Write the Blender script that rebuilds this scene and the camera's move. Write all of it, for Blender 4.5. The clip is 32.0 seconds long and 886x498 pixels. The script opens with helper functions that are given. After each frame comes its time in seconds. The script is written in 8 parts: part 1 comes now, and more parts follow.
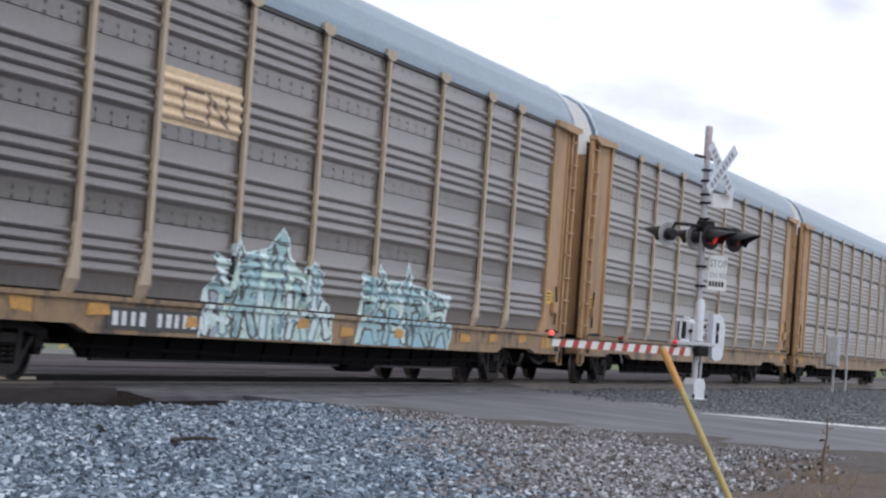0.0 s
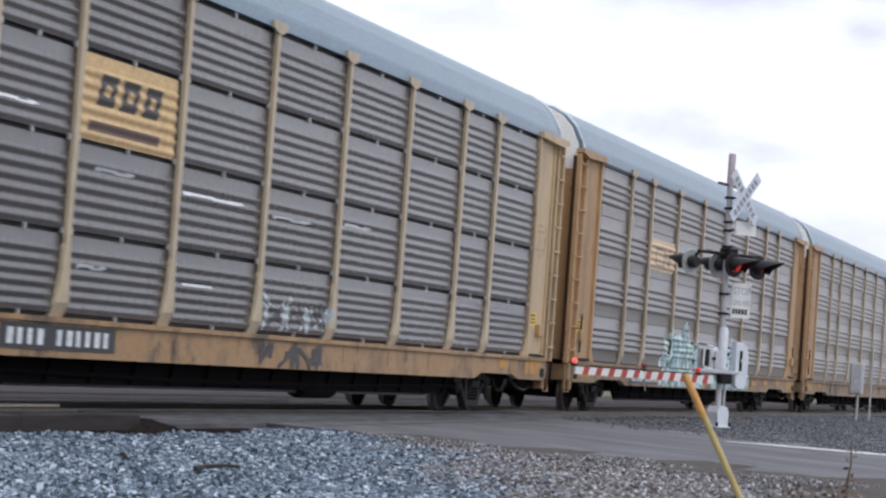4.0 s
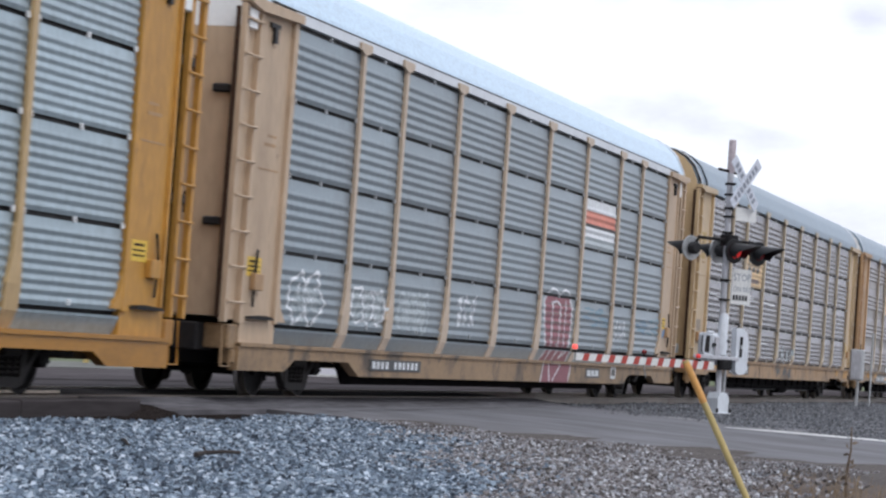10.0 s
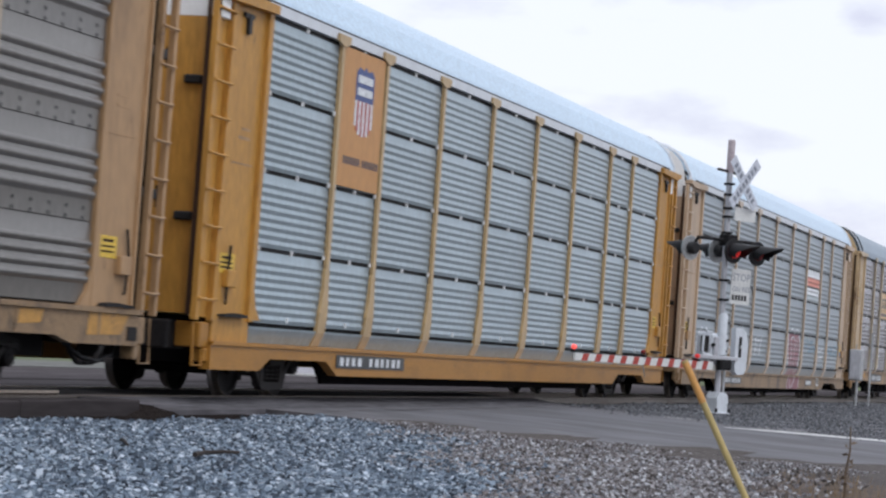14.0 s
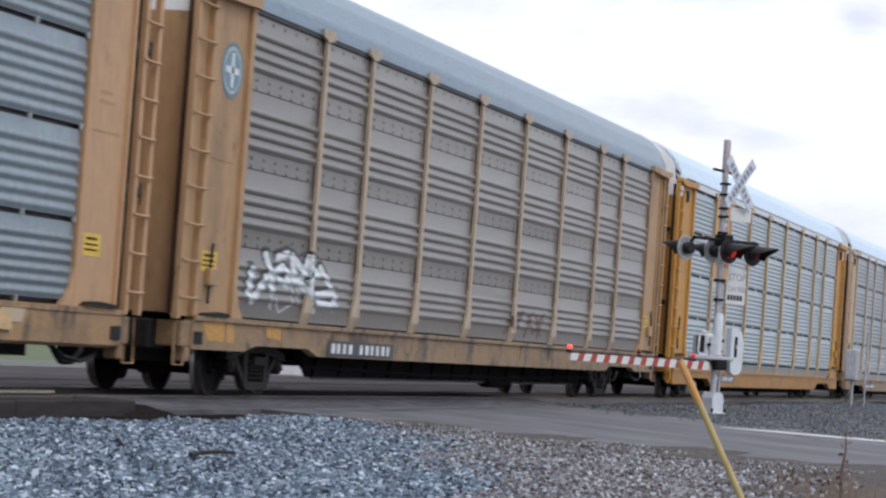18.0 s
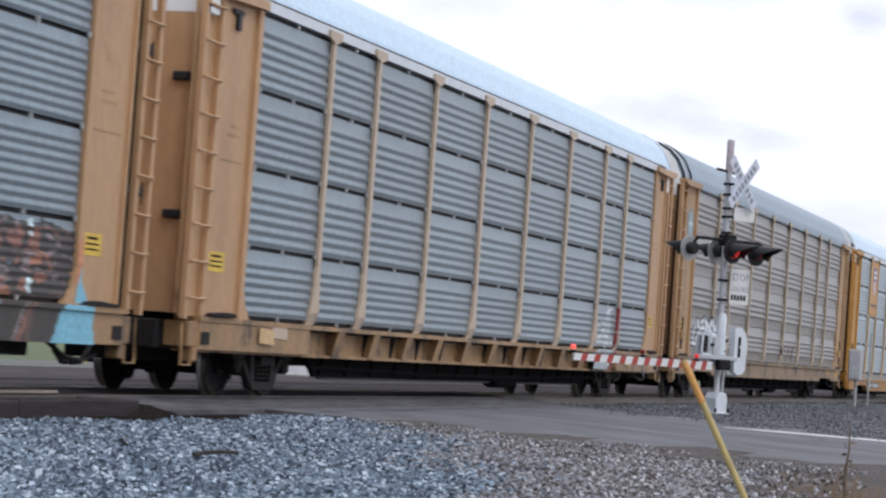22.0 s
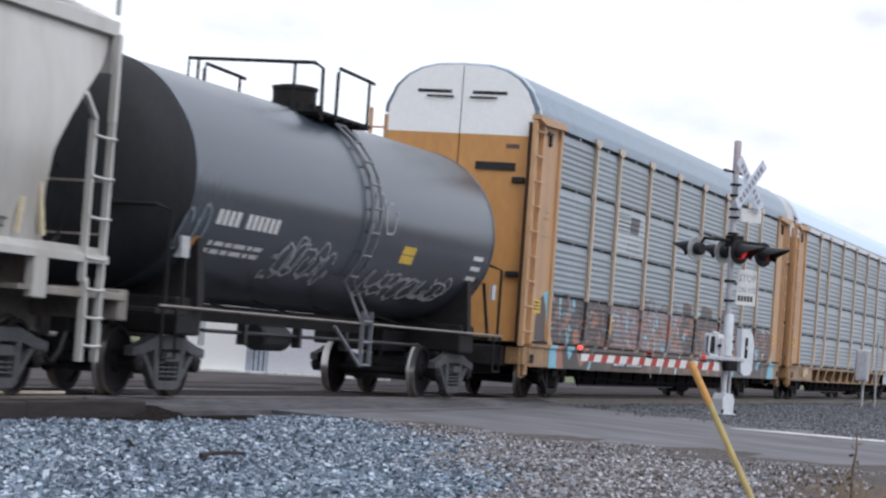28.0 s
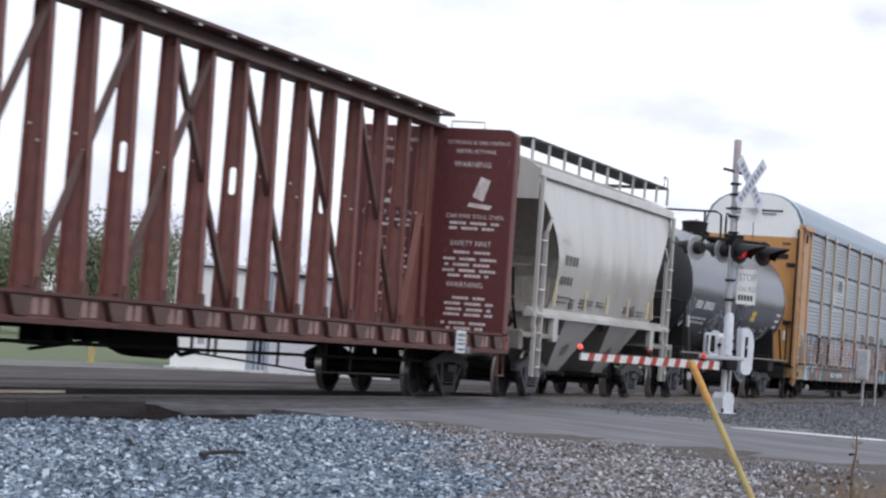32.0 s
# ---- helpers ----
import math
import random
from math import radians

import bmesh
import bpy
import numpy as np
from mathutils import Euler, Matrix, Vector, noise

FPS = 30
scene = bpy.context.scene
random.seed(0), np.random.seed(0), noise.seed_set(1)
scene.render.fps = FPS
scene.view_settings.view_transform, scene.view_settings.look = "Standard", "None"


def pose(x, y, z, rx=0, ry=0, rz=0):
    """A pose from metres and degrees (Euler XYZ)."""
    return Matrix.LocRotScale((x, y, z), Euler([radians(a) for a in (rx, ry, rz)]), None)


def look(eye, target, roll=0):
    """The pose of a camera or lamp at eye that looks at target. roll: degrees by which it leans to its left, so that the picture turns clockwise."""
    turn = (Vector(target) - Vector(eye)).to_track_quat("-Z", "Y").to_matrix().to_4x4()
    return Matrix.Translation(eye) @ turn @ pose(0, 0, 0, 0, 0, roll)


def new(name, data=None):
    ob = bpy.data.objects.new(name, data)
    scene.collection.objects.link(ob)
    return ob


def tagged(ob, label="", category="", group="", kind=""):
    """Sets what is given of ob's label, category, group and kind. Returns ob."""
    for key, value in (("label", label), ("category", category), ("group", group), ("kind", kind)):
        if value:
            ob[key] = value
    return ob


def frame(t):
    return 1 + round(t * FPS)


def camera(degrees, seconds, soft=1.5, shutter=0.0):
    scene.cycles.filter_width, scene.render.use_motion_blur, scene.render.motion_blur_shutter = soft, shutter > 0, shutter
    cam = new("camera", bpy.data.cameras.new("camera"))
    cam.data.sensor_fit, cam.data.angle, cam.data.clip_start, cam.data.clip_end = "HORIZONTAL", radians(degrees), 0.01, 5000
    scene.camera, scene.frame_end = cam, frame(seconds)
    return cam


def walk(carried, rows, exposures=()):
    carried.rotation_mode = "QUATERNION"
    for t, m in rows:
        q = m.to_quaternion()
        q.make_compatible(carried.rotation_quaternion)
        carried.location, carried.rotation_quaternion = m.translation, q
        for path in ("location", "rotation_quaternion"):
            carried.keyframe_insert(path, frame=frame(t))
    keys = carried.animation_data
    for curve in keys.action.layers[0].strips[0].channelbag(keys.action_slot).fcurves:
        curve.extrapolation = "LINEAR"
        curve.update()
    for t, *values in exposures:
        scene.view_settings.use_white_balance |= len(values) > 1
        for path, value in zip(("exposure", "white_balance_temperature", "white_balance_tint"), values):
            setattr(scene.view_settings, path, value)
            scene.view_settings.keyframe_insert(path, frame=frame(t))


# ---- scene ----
# ---- camera ----
# World: x runs along the track in the direction of travel, y across it away from the camera, z = 0 on the rail heads.
FOCAL = 4476.0          # lens, in units of a picture 1568 wide
TRACK_Y = 13.51         # centre line of the track
cam = camera(2 * math.degrees(math.atan(784 / FOCAL)), 32.0, soft=2.35, shutter=0.4)
BASE = pose(0, 0, 0.897, 90 + 2.164, 0, 17.317 - 90) @ pose(0, 0, 0, 0, 0, 4.162)
# time, sideways and upward sway of the hand-held camera
SWAY = [(0.0, -50.5, -26.0), (0.5, -53.6, -29.1), (1.0, -52.0, -29.1), (1.5, -58.2, -30.6), (2.0, -52.0, -29.1), (2.5, -7.6, -24.5),
        (4.5, -13.8, 27.6), (5.0, -4.6, 0.0), (5.5, -4.6, -1.5), (6.0, -3.0, 0.0), (6.5, -4.6, -1.5), (7.0, -4.6, 0.0),
        (7.5, -6.1, -1.5), (8.0, -7.6, -1.5), (8.5, -7.6, -1.5), (9.0, -15.3, -3.1), (9.5, -6.1, -1.5), (10.0, -9.2, -1.5),
        (10.5, -4.6, 0.0), (11.0, -7.6, -1.5), (11.5, -12.2, -3.1), (12.0, -7.6, -1.5), (12.5, -7.6, -1.5), (13.0, -6.1, -1.5),
        (13.5, -6.1, 0.0), (14.0, -10.7, -1.5), (14.5, -18.3, -3.1), (15.0, -7.6, -1.5), (15.5, -7.6, -1.5), (17.5, -3.0, 0.0),
        (18.0, -18.3, -1.5), (18.5, -3.0, 0.0), (19.0, -3.0, 0.0), (19.5, -6.1, 0.0), (20.0, -3.0, 0.0), (20.5, -3.0, 0.0),
        (21.0, -4.6, 0.0), (21.5, -12.2, 0.0), (22.0, -12.2, -1.5), (22.5, -6.1, 0.0), (23.0, -3.0, 0.0), (23.5, -3.0, 0.0),
        (24.0, -1.5, 0.0), (24.5, -3.0, 0.0), (25.0, -4.6, 0.0), (25.5, -4.6, 0.0), (27.5, 0.0, 0.0), (28.0, 0.0, 0.0),
        (28.5, 0.0, 0.0), (29.0, 0.0, 0.0), (29.5, 1.6, 1.5), (30.0, 0.0, 1.5), (30.5, 0.0, 0.0), (31.0, 0.0, 0.0),
        (31.5, 0.0, 0.0), (32.0, 0.0, -1.5)]
walk(cam, [(t, BASE @ pose(0, 0, 0, math.degrees(b / FOCAL), math.degrees(a / FOCAL), 0)) for t, a, b in SWAY],
     exposures=[(t, e, 6250, 10) for t, e in ((0.0, 0.02), (11.0, 0.05), (12.5, -0.04), (13.5, -0.10), (15.0, -0.09), (17.5, 0.0), (25.0, 0.04), (27.5, 0.11), (32.0, 0.05))])

# ---- world and light: bright overcast ----
world = bpy.data.worlds.new("overcast_sky")
scene.world = world
world.use_nodes = True
wn, wl = world.node_tree.nodes, world.node_tree.links
wn.clear()
sky = wn.new("ShaderNodeTexSky")
sky.sky_type, sky.sun_disc, sky.sun_elevation, sky.sun_rotation = "NISHITA", False, radians(48), radians(200)
coord = wn.new("ShaderNodeTexCoord")
stretch = wn.new("ShaderNodeMapping")
stretch.inputs["Scale"].default_value = (1.0, 1.0, 2.6)
cloud = wn.new("ShaderNodeTexNoise")
cloud.inputs["Scale"].default_value, cloud.inputs["Detail"].default_value, cloud.inputs["Roughness"].default_value = 5.5, 7, 0.55
ramp = wn.new("ShaderNodeValToRGB")
ramp.color_ramp.elements[0].position, ramp.color_ramp.elements[0].color = 0.40, (0.71, 0.71, 0.85, 1)
ramp.color_ramp.elements[1].position, ramp.color_ramp.elements[1].color = 0.53, (0.97, 0.985, 1.04, 1)
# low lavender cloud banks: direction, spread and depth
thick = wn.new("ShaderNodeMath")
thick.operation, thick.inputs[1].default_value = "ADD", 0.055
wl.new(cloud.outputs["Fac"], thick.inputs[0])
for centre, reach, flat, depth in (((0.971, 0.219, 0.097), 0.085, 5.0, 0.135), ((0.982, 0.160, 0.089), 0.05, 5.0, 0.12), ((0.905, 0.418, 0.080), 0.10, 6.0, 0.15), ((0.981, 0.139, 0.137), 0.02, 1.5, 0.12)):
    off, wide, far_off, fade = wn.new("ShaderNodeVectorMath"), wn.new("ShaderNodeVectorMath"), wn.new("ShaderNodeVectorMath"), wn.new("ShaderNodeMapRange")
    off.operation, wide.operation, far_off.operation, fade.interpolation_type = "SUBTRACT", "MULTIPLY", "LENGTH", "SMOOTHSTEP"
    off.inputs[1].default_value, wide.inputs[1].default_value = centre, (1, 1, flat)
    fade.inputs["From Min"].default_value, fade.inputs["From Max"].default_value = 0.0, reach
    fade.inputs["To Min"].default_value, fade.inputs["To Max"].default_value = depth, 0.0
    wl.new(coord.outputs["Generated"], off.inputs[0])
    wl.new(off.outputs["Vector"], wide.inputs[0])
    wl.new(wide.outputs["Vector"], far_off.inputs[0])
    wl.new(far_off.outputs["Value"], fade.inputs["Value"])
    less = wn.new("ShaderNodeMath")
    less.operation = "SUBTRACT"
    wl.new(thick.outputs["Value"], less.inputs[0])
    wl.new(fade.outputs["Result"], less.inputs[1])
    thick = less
sky_bg, cloud_bg = wn.new("ShaderNodeBackground"), wn.new("ShaderNodeBackground")
sky_bg.inputs["Strength"].default_value = 0.09
cloud_bg.inputs["Strength"].default_value = 1.13
both = wn.new("ShaderNodeMixShader")
both.inputs["Fac"].default_value = 0.9
wout = wn.new("ShaderNodeOutputWorld")
wl.new(coord.outputs["Generated"], stretch.inputs["Vector"])
wl.new(stretch.outputs["Vector"], cloud.inputs["Vector"])
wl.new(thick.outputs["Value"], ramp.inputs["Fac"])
wl.new(sky.outputs["Color"], sky_bg.inputs["Color"])
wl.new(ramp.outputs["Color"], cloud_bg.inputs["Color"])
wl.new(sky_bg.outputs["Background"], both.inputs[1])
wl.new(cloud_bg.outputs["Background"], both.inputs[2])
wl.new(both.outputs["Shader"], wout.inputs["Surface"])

sun = new("sun", bpy.data.lights.new("sun", "SUN"))
sun.data.energy, sun.data.angle, sun.data.color = 1.0, radians(25), (0.99, 0.99, 1.0)
sun.matrix_basis = look((0, 0, 60), (25, 40, 0))
scene.view_settings.exposure = 0.0


# ---- materials ----
def paint(name, color, rough=0.55, metal=0.0, grain=18.0, vary=0.16, dirt=0.35, dirt_color=(0.09, 0.065, 0.045), dirt_scale=1.3,
          bump=0.15, streak=1.0, per_object=0.0, gloss=0.5, along=None, dust=0.0, dust_tint=(1.0, 1.0, 1.0), spots=None):
    """A painted or bare surface: base colour, fine grain, larger stains (stretched upright by streak) and a little relief."""
    m = bpy.data.materials.new(name)
    m.use_nodes = True
    n, l = m.node_tree.nodes, m.node_tree.links
    bsdf = n["Principled BSDF"]
    bsdf.inputs["Roughness"].default_value, bsdf.inputs["Metallic"].default_value = rough, metal
    bsdf.inputs["Specular IOR Level"].default_value = gloss
    bsdf.inputs["Sheen Weight"].default_value, bsdf.inputs["Sheen Roughness"].default_value = dust, 0.35     # a film of road dust
    bsdf.inputs["Sheen Tint"].default_value = (*dust_tint, 1)
    tc = n.new("ShaderNodeTexCoord")
    mp = n.new("ShaderNodeMapping")
    mp.inputs["Scale"].default_value = (1, 1, 1 / streak)
    if along is not None:            # streaks along a heading on the ground
        mp.vector_type = "TEXTURE"
        mp.inputs["Rotation"].default_value = (0, 0, radians(along))
        mp.inputs["Scale"].default_value = (streak, 1, 1)
    l.new(tc.outputs["Object"], mp.inputs["Vector"])
    fine, big = n.new("ShaderNodeTexNoise"), n.new("ShaderNodeTexNoise")
    fine.inputs["Scale"].default_value, fine.inputs["Detail"].default_value = grain, 5
    big.inputs["Scale"].default_value, big.inputs["Detail"].default_value, big.inputs["Roughness"].default_value = dirt_scale, 6, 0.65
    l.new(mp.outputs["Vector"], fine.inputs["Vector"])
    l.new(mp.outputs["Vector"], big.inputs["Vector"])
    lo = [max(c * (1 - vary), 0) for c in color]
    hi = [min(c * (1 + vary), 1) for c in color]
    mix1 = n.new("ShaderNodeMix")
    mix1.data_type = "RGBA"
    mix1.inputs["A"].default_value, mix1.inputs["B"].default_value = (*lo, 1), (*hi, 1)
    spread = n.new("ShaderNodeMapRange")
    spread.inputs["From Min"].default_value, spread.inputs["From Max"].default_value = 0.32, 0.68
    l.new(fine.outputs["Fac"], spread.inputs["Value"])
    l.new(spread.outputs["Result"], mix1.inputs["Factor"])
    stain = n.new("ShaderNodeMapRange")
    stain.inputs["From Min"].default_value, stain.inputs["From Max"].default_value = 0.48, 0.72
    stain.inputs["To Max"].default_value = dirt
    l.new(big.outputs["Fac"], stain.inputs["Value"])
    mix2 = n.new("ShaderNodeMix")
    mix2.data_type = "RGBA"
    mix2.inputs["B"].default_value = (*dirt_color, 1)
    l.new(stain.outputs["Result"], mix2.inputs["Factor"])
    l.new(mix1.outputs["Result"], mix2.inputs["A"])
    last = mix2.outputs["Result"]
    if spots:                        # rust, grime or bare patches with ragged rims
        spot_color, spot_scale, spot_at = spots
        ragged = n.new("ShaderNodeTexNoise")
        ragged.inputs["Scale"].default_value, ragged.inputs["Detail"].default_value, ragged.inputs["Roughness"].default_value = spot_scale, 9, 0.7
        l.new(mp.outputs["Vector"], ragged.inputs["Vector"])
        edge = n.new("ShaderNodeMapRange")
        edge.inputs["From Min"].default_value, edge.inputs["From Max"].default_value = spot_at, spot_at + 0.07
        edge.inputs["To Max"].default_value = 0.85
        l.new(ragged.outputs["Fac"], edge.inputs["Value"])
        mix3 = n.new("ShaderNodeMix")
        mix3.data_type = "RGBA"
        mix3.inputs["B"].default_value = (*spot_color, 1)
        l.new(edge.outputs["Result"], mix3.inputs["Factor"])
        l.new(last, mix3.inputs["A"])
        last = mix3.outputs["Result"]
    if per_object:
        info = n.new("ShaderNodeObjectInfo")
        rng = n.new("ShaderNodeMapRange")
        rng.inputs["To Min"].default_value, rng.inputs["To Max"].default_value = 1 - per_object, 1 + per_object
        l.new(info.outputs["Random"], rng.inputs["Value"])
        hsv = n.new("ShaderNodeHueSaturation")
        l.new(rng.outputs["Result"], hsv.inputs["Value"])
        l.new(last, hsv.inputs["Color"])
        last = hsv.outputs["Color"]
    l.new(last, bsdf.inputs["Base Color"])
    if bump:
        bp = n.new("ShaderNodeBump")
        bp.inputs["Strength"].default_value, bp.inputs["Distance"].default_value = bump, 0.01
        l.new(fine.outputs["Fac"], bp.inputs["Height"])
        l.new(bp.outputs["Normal"], bsdf.inputs["Normal"])
    return m


def glow(name, color, strength):
    m = bpy.data.materials.new(name)
    m.use_nodes = True
    b = m.node_tree.nodes["Principled BSDF"]
    b.inputs["Base Color"].default_value = (*color, 1)
    b.inputs["Emission Color"].default_value = (*color, 1)
    b.inputs["Emission Strength"].default_value = strength
    return m


def islands(name, colors, rough=0.85):
    """Loose pieces, each with its own shade."""
    m = bpy.data.materials.new(name)
    m.use_nodes = True
    n, l = m.node_tree.nodes, m.node_tree.links
    b = n["Principled BSDF"]
    b.inputs["Roughness"].default_value = rough
    geo = n.new("ShaderNodeNewGeometry")
    r = n.new("ShaderNodeValToRGB")
    r.color_ramp.interpolation = "CONSTANT"
    while len(r.color_ramp.elements) < len(colors):
        r.color_ramp.elements.new(0.5)
    for i, (e, c) in enumerate(zip(r.color_ramp.elements, colors)):
        e.position, e.color = i / len(colors), (*c, 1)
    tc, nz = n.new("ShaderNodeTexCoord"), n.new("ShaderNodeTexNoise")
    nz.inputs["Scale"].default_value = 60
    l.new(tc.outputs["Object"], nz.inputs["Vector"])
    mx = n.new("ShaderNodeMix")
    mx.data_type, mx.blend_type = "RGBA", "MULTIPLY"
    mx.inputs["Factor"].default_value = 0.5
    l.new(geo.outputs["Random Per Island"], r.inputs["Fac"])
    l.new(r.outputs["Color"], mx.inputs["A"])
    l.new(nz.outputs["Fac"], mx.inputs["B"])
    l.new(mx.outputs["Result"], b.inputs["Base Color"])
    return m


TAN = paint("tan_paint", (0.50, 0.295, 0.15), 0.5, vary=0.07, grain=9, dirt=0.4, dirt_color=(0.24, 0.135, 0.07), dirt_scale=0.9, streak=2.5, dust=0.12, spots=((0.24, 0.13, 0.06), 2.2, 0.64))
POST_TAN = paint("dusty_tan_post", (0.53, 0.405, 0.29), 0.5, dirt=0.4, dirt_color=(0.30, 0.20, 0.12), dirt_scale=1.2, streak=5, dust=0.45)
TAN_WORN = paint("worn_tan_paint", (0.42, 0.255, 0.125), 0.6, vary=0.09, grain=9, dirt=0.6, dirt_color=(0.12, 0.072, 0.042), dirt_scale=0.9, streak=2.5, dust=0.15, spots=((0.13, 0.07, 0.035), 2.6, 0.60))
BEIGE = paint("faded_beige_paint", (0.50, 0.365, 0.245), 0.55, vary=0.08, grain=9, dirt=0.5, dirt_color=(0.24, 0.155, 0.09), dirt_scale=0.9, streak=2.5, dust=0.2, spots=((0.17, 0.09, 0.05), 2.6, 0.63))
POST_WORN = paint("worn_tan_post", (0.46, 0.365, 0.26), 0.55, dirt=0.6, dirt_color=(0.20, 0.13, 0.08), dirt_scale=1.3, streak=5, dust=0.22)
CREAM = paint("faded_cream_tan", (0.50, 0.36, 0.20), 0.55, vary=0.08, grain=9, dirt=0.55, dirt_color=(0.19, 0.12, 0.066), dirt_scale=1.1, streak=3, dust=0.3, spots=((0.13, 0.07, 0.036), 3.2, 0.61))
POST_CREAM = paint("faded_cream_post", (0.50, 0.405, 0.275), 0.55, dirt=0.55, dirt_color=(0.22, 0.145, 0.085), dirt_scale=1.3, streak=5, dust=0.35, spots=((0.17, 0.10, 0.06), 3.0, 0.66))
POST_YELLOW = paint("dusty_yellow_post", (0.50, 0.34, 0.16), 0.5, dirt=0.4, dirt_color=(0.30, 0.18, 0.08), dirt_scale=1.3, streak=5, dust=0.35)
PATCH_ORANGE = paint("bright_orange_patch", (0.54, 0.28, 0.06), 0.5, dirt=0.5, dirt_color=(0.22, 0.12, 0.05), dirt_scale=3, spots=((0.12, 0.075, 0.045), 4.0, 0.60))
RUST_DARK = paint("dark_rust", (0.055, 0.03, 0.02), 0.85, dirt=0.5, gloss=0.15)
YELLOW = paint("yellow_paint", (0.50, 0.25, 0.045), 0.5, dirt=0.45, dirt_color=(0.2, 0.1, 0.03), streak=4, spots=((0.16, 0.08, 0.03), 2.4, 0.62))
YELLOW_SILL = paint("scuffed_yellow_sill", (0.40, 0.185, 0.028), 0.45, vary=0.06, grain=6, dirt=0.6, dirt_color=(0.20, 0.095, 0.022), dirt_scale=0.8, streak=0.35, spots=((0.09, 0.045, 0.02), 1.5, 0.63))
ORANGE_TAN = paint("orange_tan_paint", (0.55, 0.27, 0.085), 0.5, vary=0.06, grain=8, dirt=0.25, dirt_color=(0.30, 0.15, 0.05), streak=2)
SHEET_GREY = paint("galvanised_sheet", (0.205, 0.255, 0.288), 0.36, 0.3, dirt=0.4, dirt_color=(0.145, 0.145, 0.155), streak=3, per_object=0.10, dust=0.30)
SHEET_BRIGHT = paint("bright_galvanised_sheet", (0.32, 0.395, 0.435), 0.33, 0.35, dirt=0.3, dirt_color=(0.21, 0.235, 0.26), streak=3, per_object=0.08, dust=0.2)
SHEET_BROWN = paint("weathered_brown_sheet", (0.112, 0.099, 0.095), 0.25, 0.5, dirt=0.55, dirt_color=(0.075, 0.056, 0.05), dirt_scale=0.7, streak=3, per_object=0.10, gloss=1.0, dust=0.28, spots=((0.085, 0.055, 0.042), 0.9, 0.57), dust_tint=(1.0, 0.91, 0.83))
SHEET_SLATE = paint("weathered_slate_sheet", (0.116, 0.110, 0.112), 0.25, 0.5, dirt=0.6, dirt_color=(0.08, 0.060, 0.054), dirt_scale=0.7, streak=3, per_object=0.14, gloss=1.0, dust=0.2, spots=((0.08, 0.056, 0.046), 0.9, 0.57), dust_tint=(0.97, 0.93, 0.93))
SHEET_DUSTY = paint("dusty_sheet", (0.146, 0.136, 0.124), 0.30, 0.35, dirt=0.5, dirt_color=(0.11, 0.09, 0.08), dirt_scale=0.7, streak=3, per_object=0.10, gloss=1.0, dust=0.32, spots=((0.10, 0.075, 0.06), 0.9, 0.60), dust_tint=(1.0, 0.91, 0.83))
ROOF_GREY = paint("grey_roof_sheet", (0.20, 0.275, 0.345), 0.38, 0.3, dirt=0.25, dirt_color=(0.13, 0.16, 0.19), dust=0.15)
ROOF_PALE = paint("pale_roof_sheet", (0.54, 0.69, 0.83), 0.32, 0.2, dirt=0.15, dirt_color=(0.38, 0.44, 0.50))
WHITE = paint("white_paint", (0.72, 0.72, 0.70), 0.5, vary=0.07, dirt=0.25, dirt_color=(0.4, 0.36, 0.3))
BLACK = paint("black_paint", (0.016, 0.016, 0.018), 0.5, dirt=0.25, dirt_color=(0.05, 0.042, 0.036), gloss=0.3)
STEEL_DARK = paint("grimy_dark_steel", (0.016, 0.015, 0.016), 0.65, 0.0, dirt=0.5, dirt_color=(0.034, 0.028, 0.025), dirt_scale=3, gloss=0.2)
FRAME_GRIME = paint("truck_casting", (0.030, 0.027, 0.027), 0.7, 0.0, dirt=0.5, dirt_color=(0.055, 0.045, 0.038), dirt_scale=4, gloss=0.25)
FRAME_GREY = paint("grey_truck_casting", (0.085, 0.086, 0.094), 0.65, 0.0, dirt=0.6, dirt_color=(0.045, 0.04, 0.038), dirt_scale=5, gloss=0.3)
TREAD = paint("polished_tread", (0.5, 0.48, 0.46), 0.3, 0.9, dirt=0.2)
# near black, so that the shade beneath the cars lies in the colour
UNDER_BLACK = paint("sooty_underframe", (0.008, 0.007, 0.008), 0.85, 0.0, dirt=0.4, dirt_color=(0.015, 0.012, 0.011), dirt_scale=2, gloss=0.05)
RAIL_WORN = paint("polished_rail_head", (0.80, 0.70, 0.58), 0.38, 0.35, grain=6, vary=0.1, dirt=0.3, dirt_color=(0.36, 0.25, 0.17))
RAIL_TOP = paint("rail_steel", (0.3, 0.26, 0.23), 0.4, 0.7, dirt=0.4, dirt_color=(0.14, 0.08, 0.05))
TANK_BLACK = paint("tank_black_paint", (0.044, 0.053, 0.067), 0.27, 0.0, dirt=0.4, dirt_color=(0.058, 0.057, 0.06), dirt_scale=0.6, bump=0.02, streak=3, gloss=0.75)
TANK_BLACK.node_tree.nodes["Principled BSDF"].inputs["Specular Tint"].default_value = (0.74, 0.86, 1.0, 1)
# darker, duller copy of the tank black: dark reflections put into the colour
TANK_HEAD = paint("dull_black_paint", (0.019, 0.020, 0.023), 0.6, 0.0, dirt=0.4, dirt_color=(0.035, 0.033, 0.033), dirt_scale=0.8, bump=0.03, streak=3, gloss=0.25)
LADDER_GREY = paint("worn_ladder_grey", (0.17, 0.18, 0.20), 0.5, dirt=0.5, dirt_color=(0.07, 0.065, 0.06))
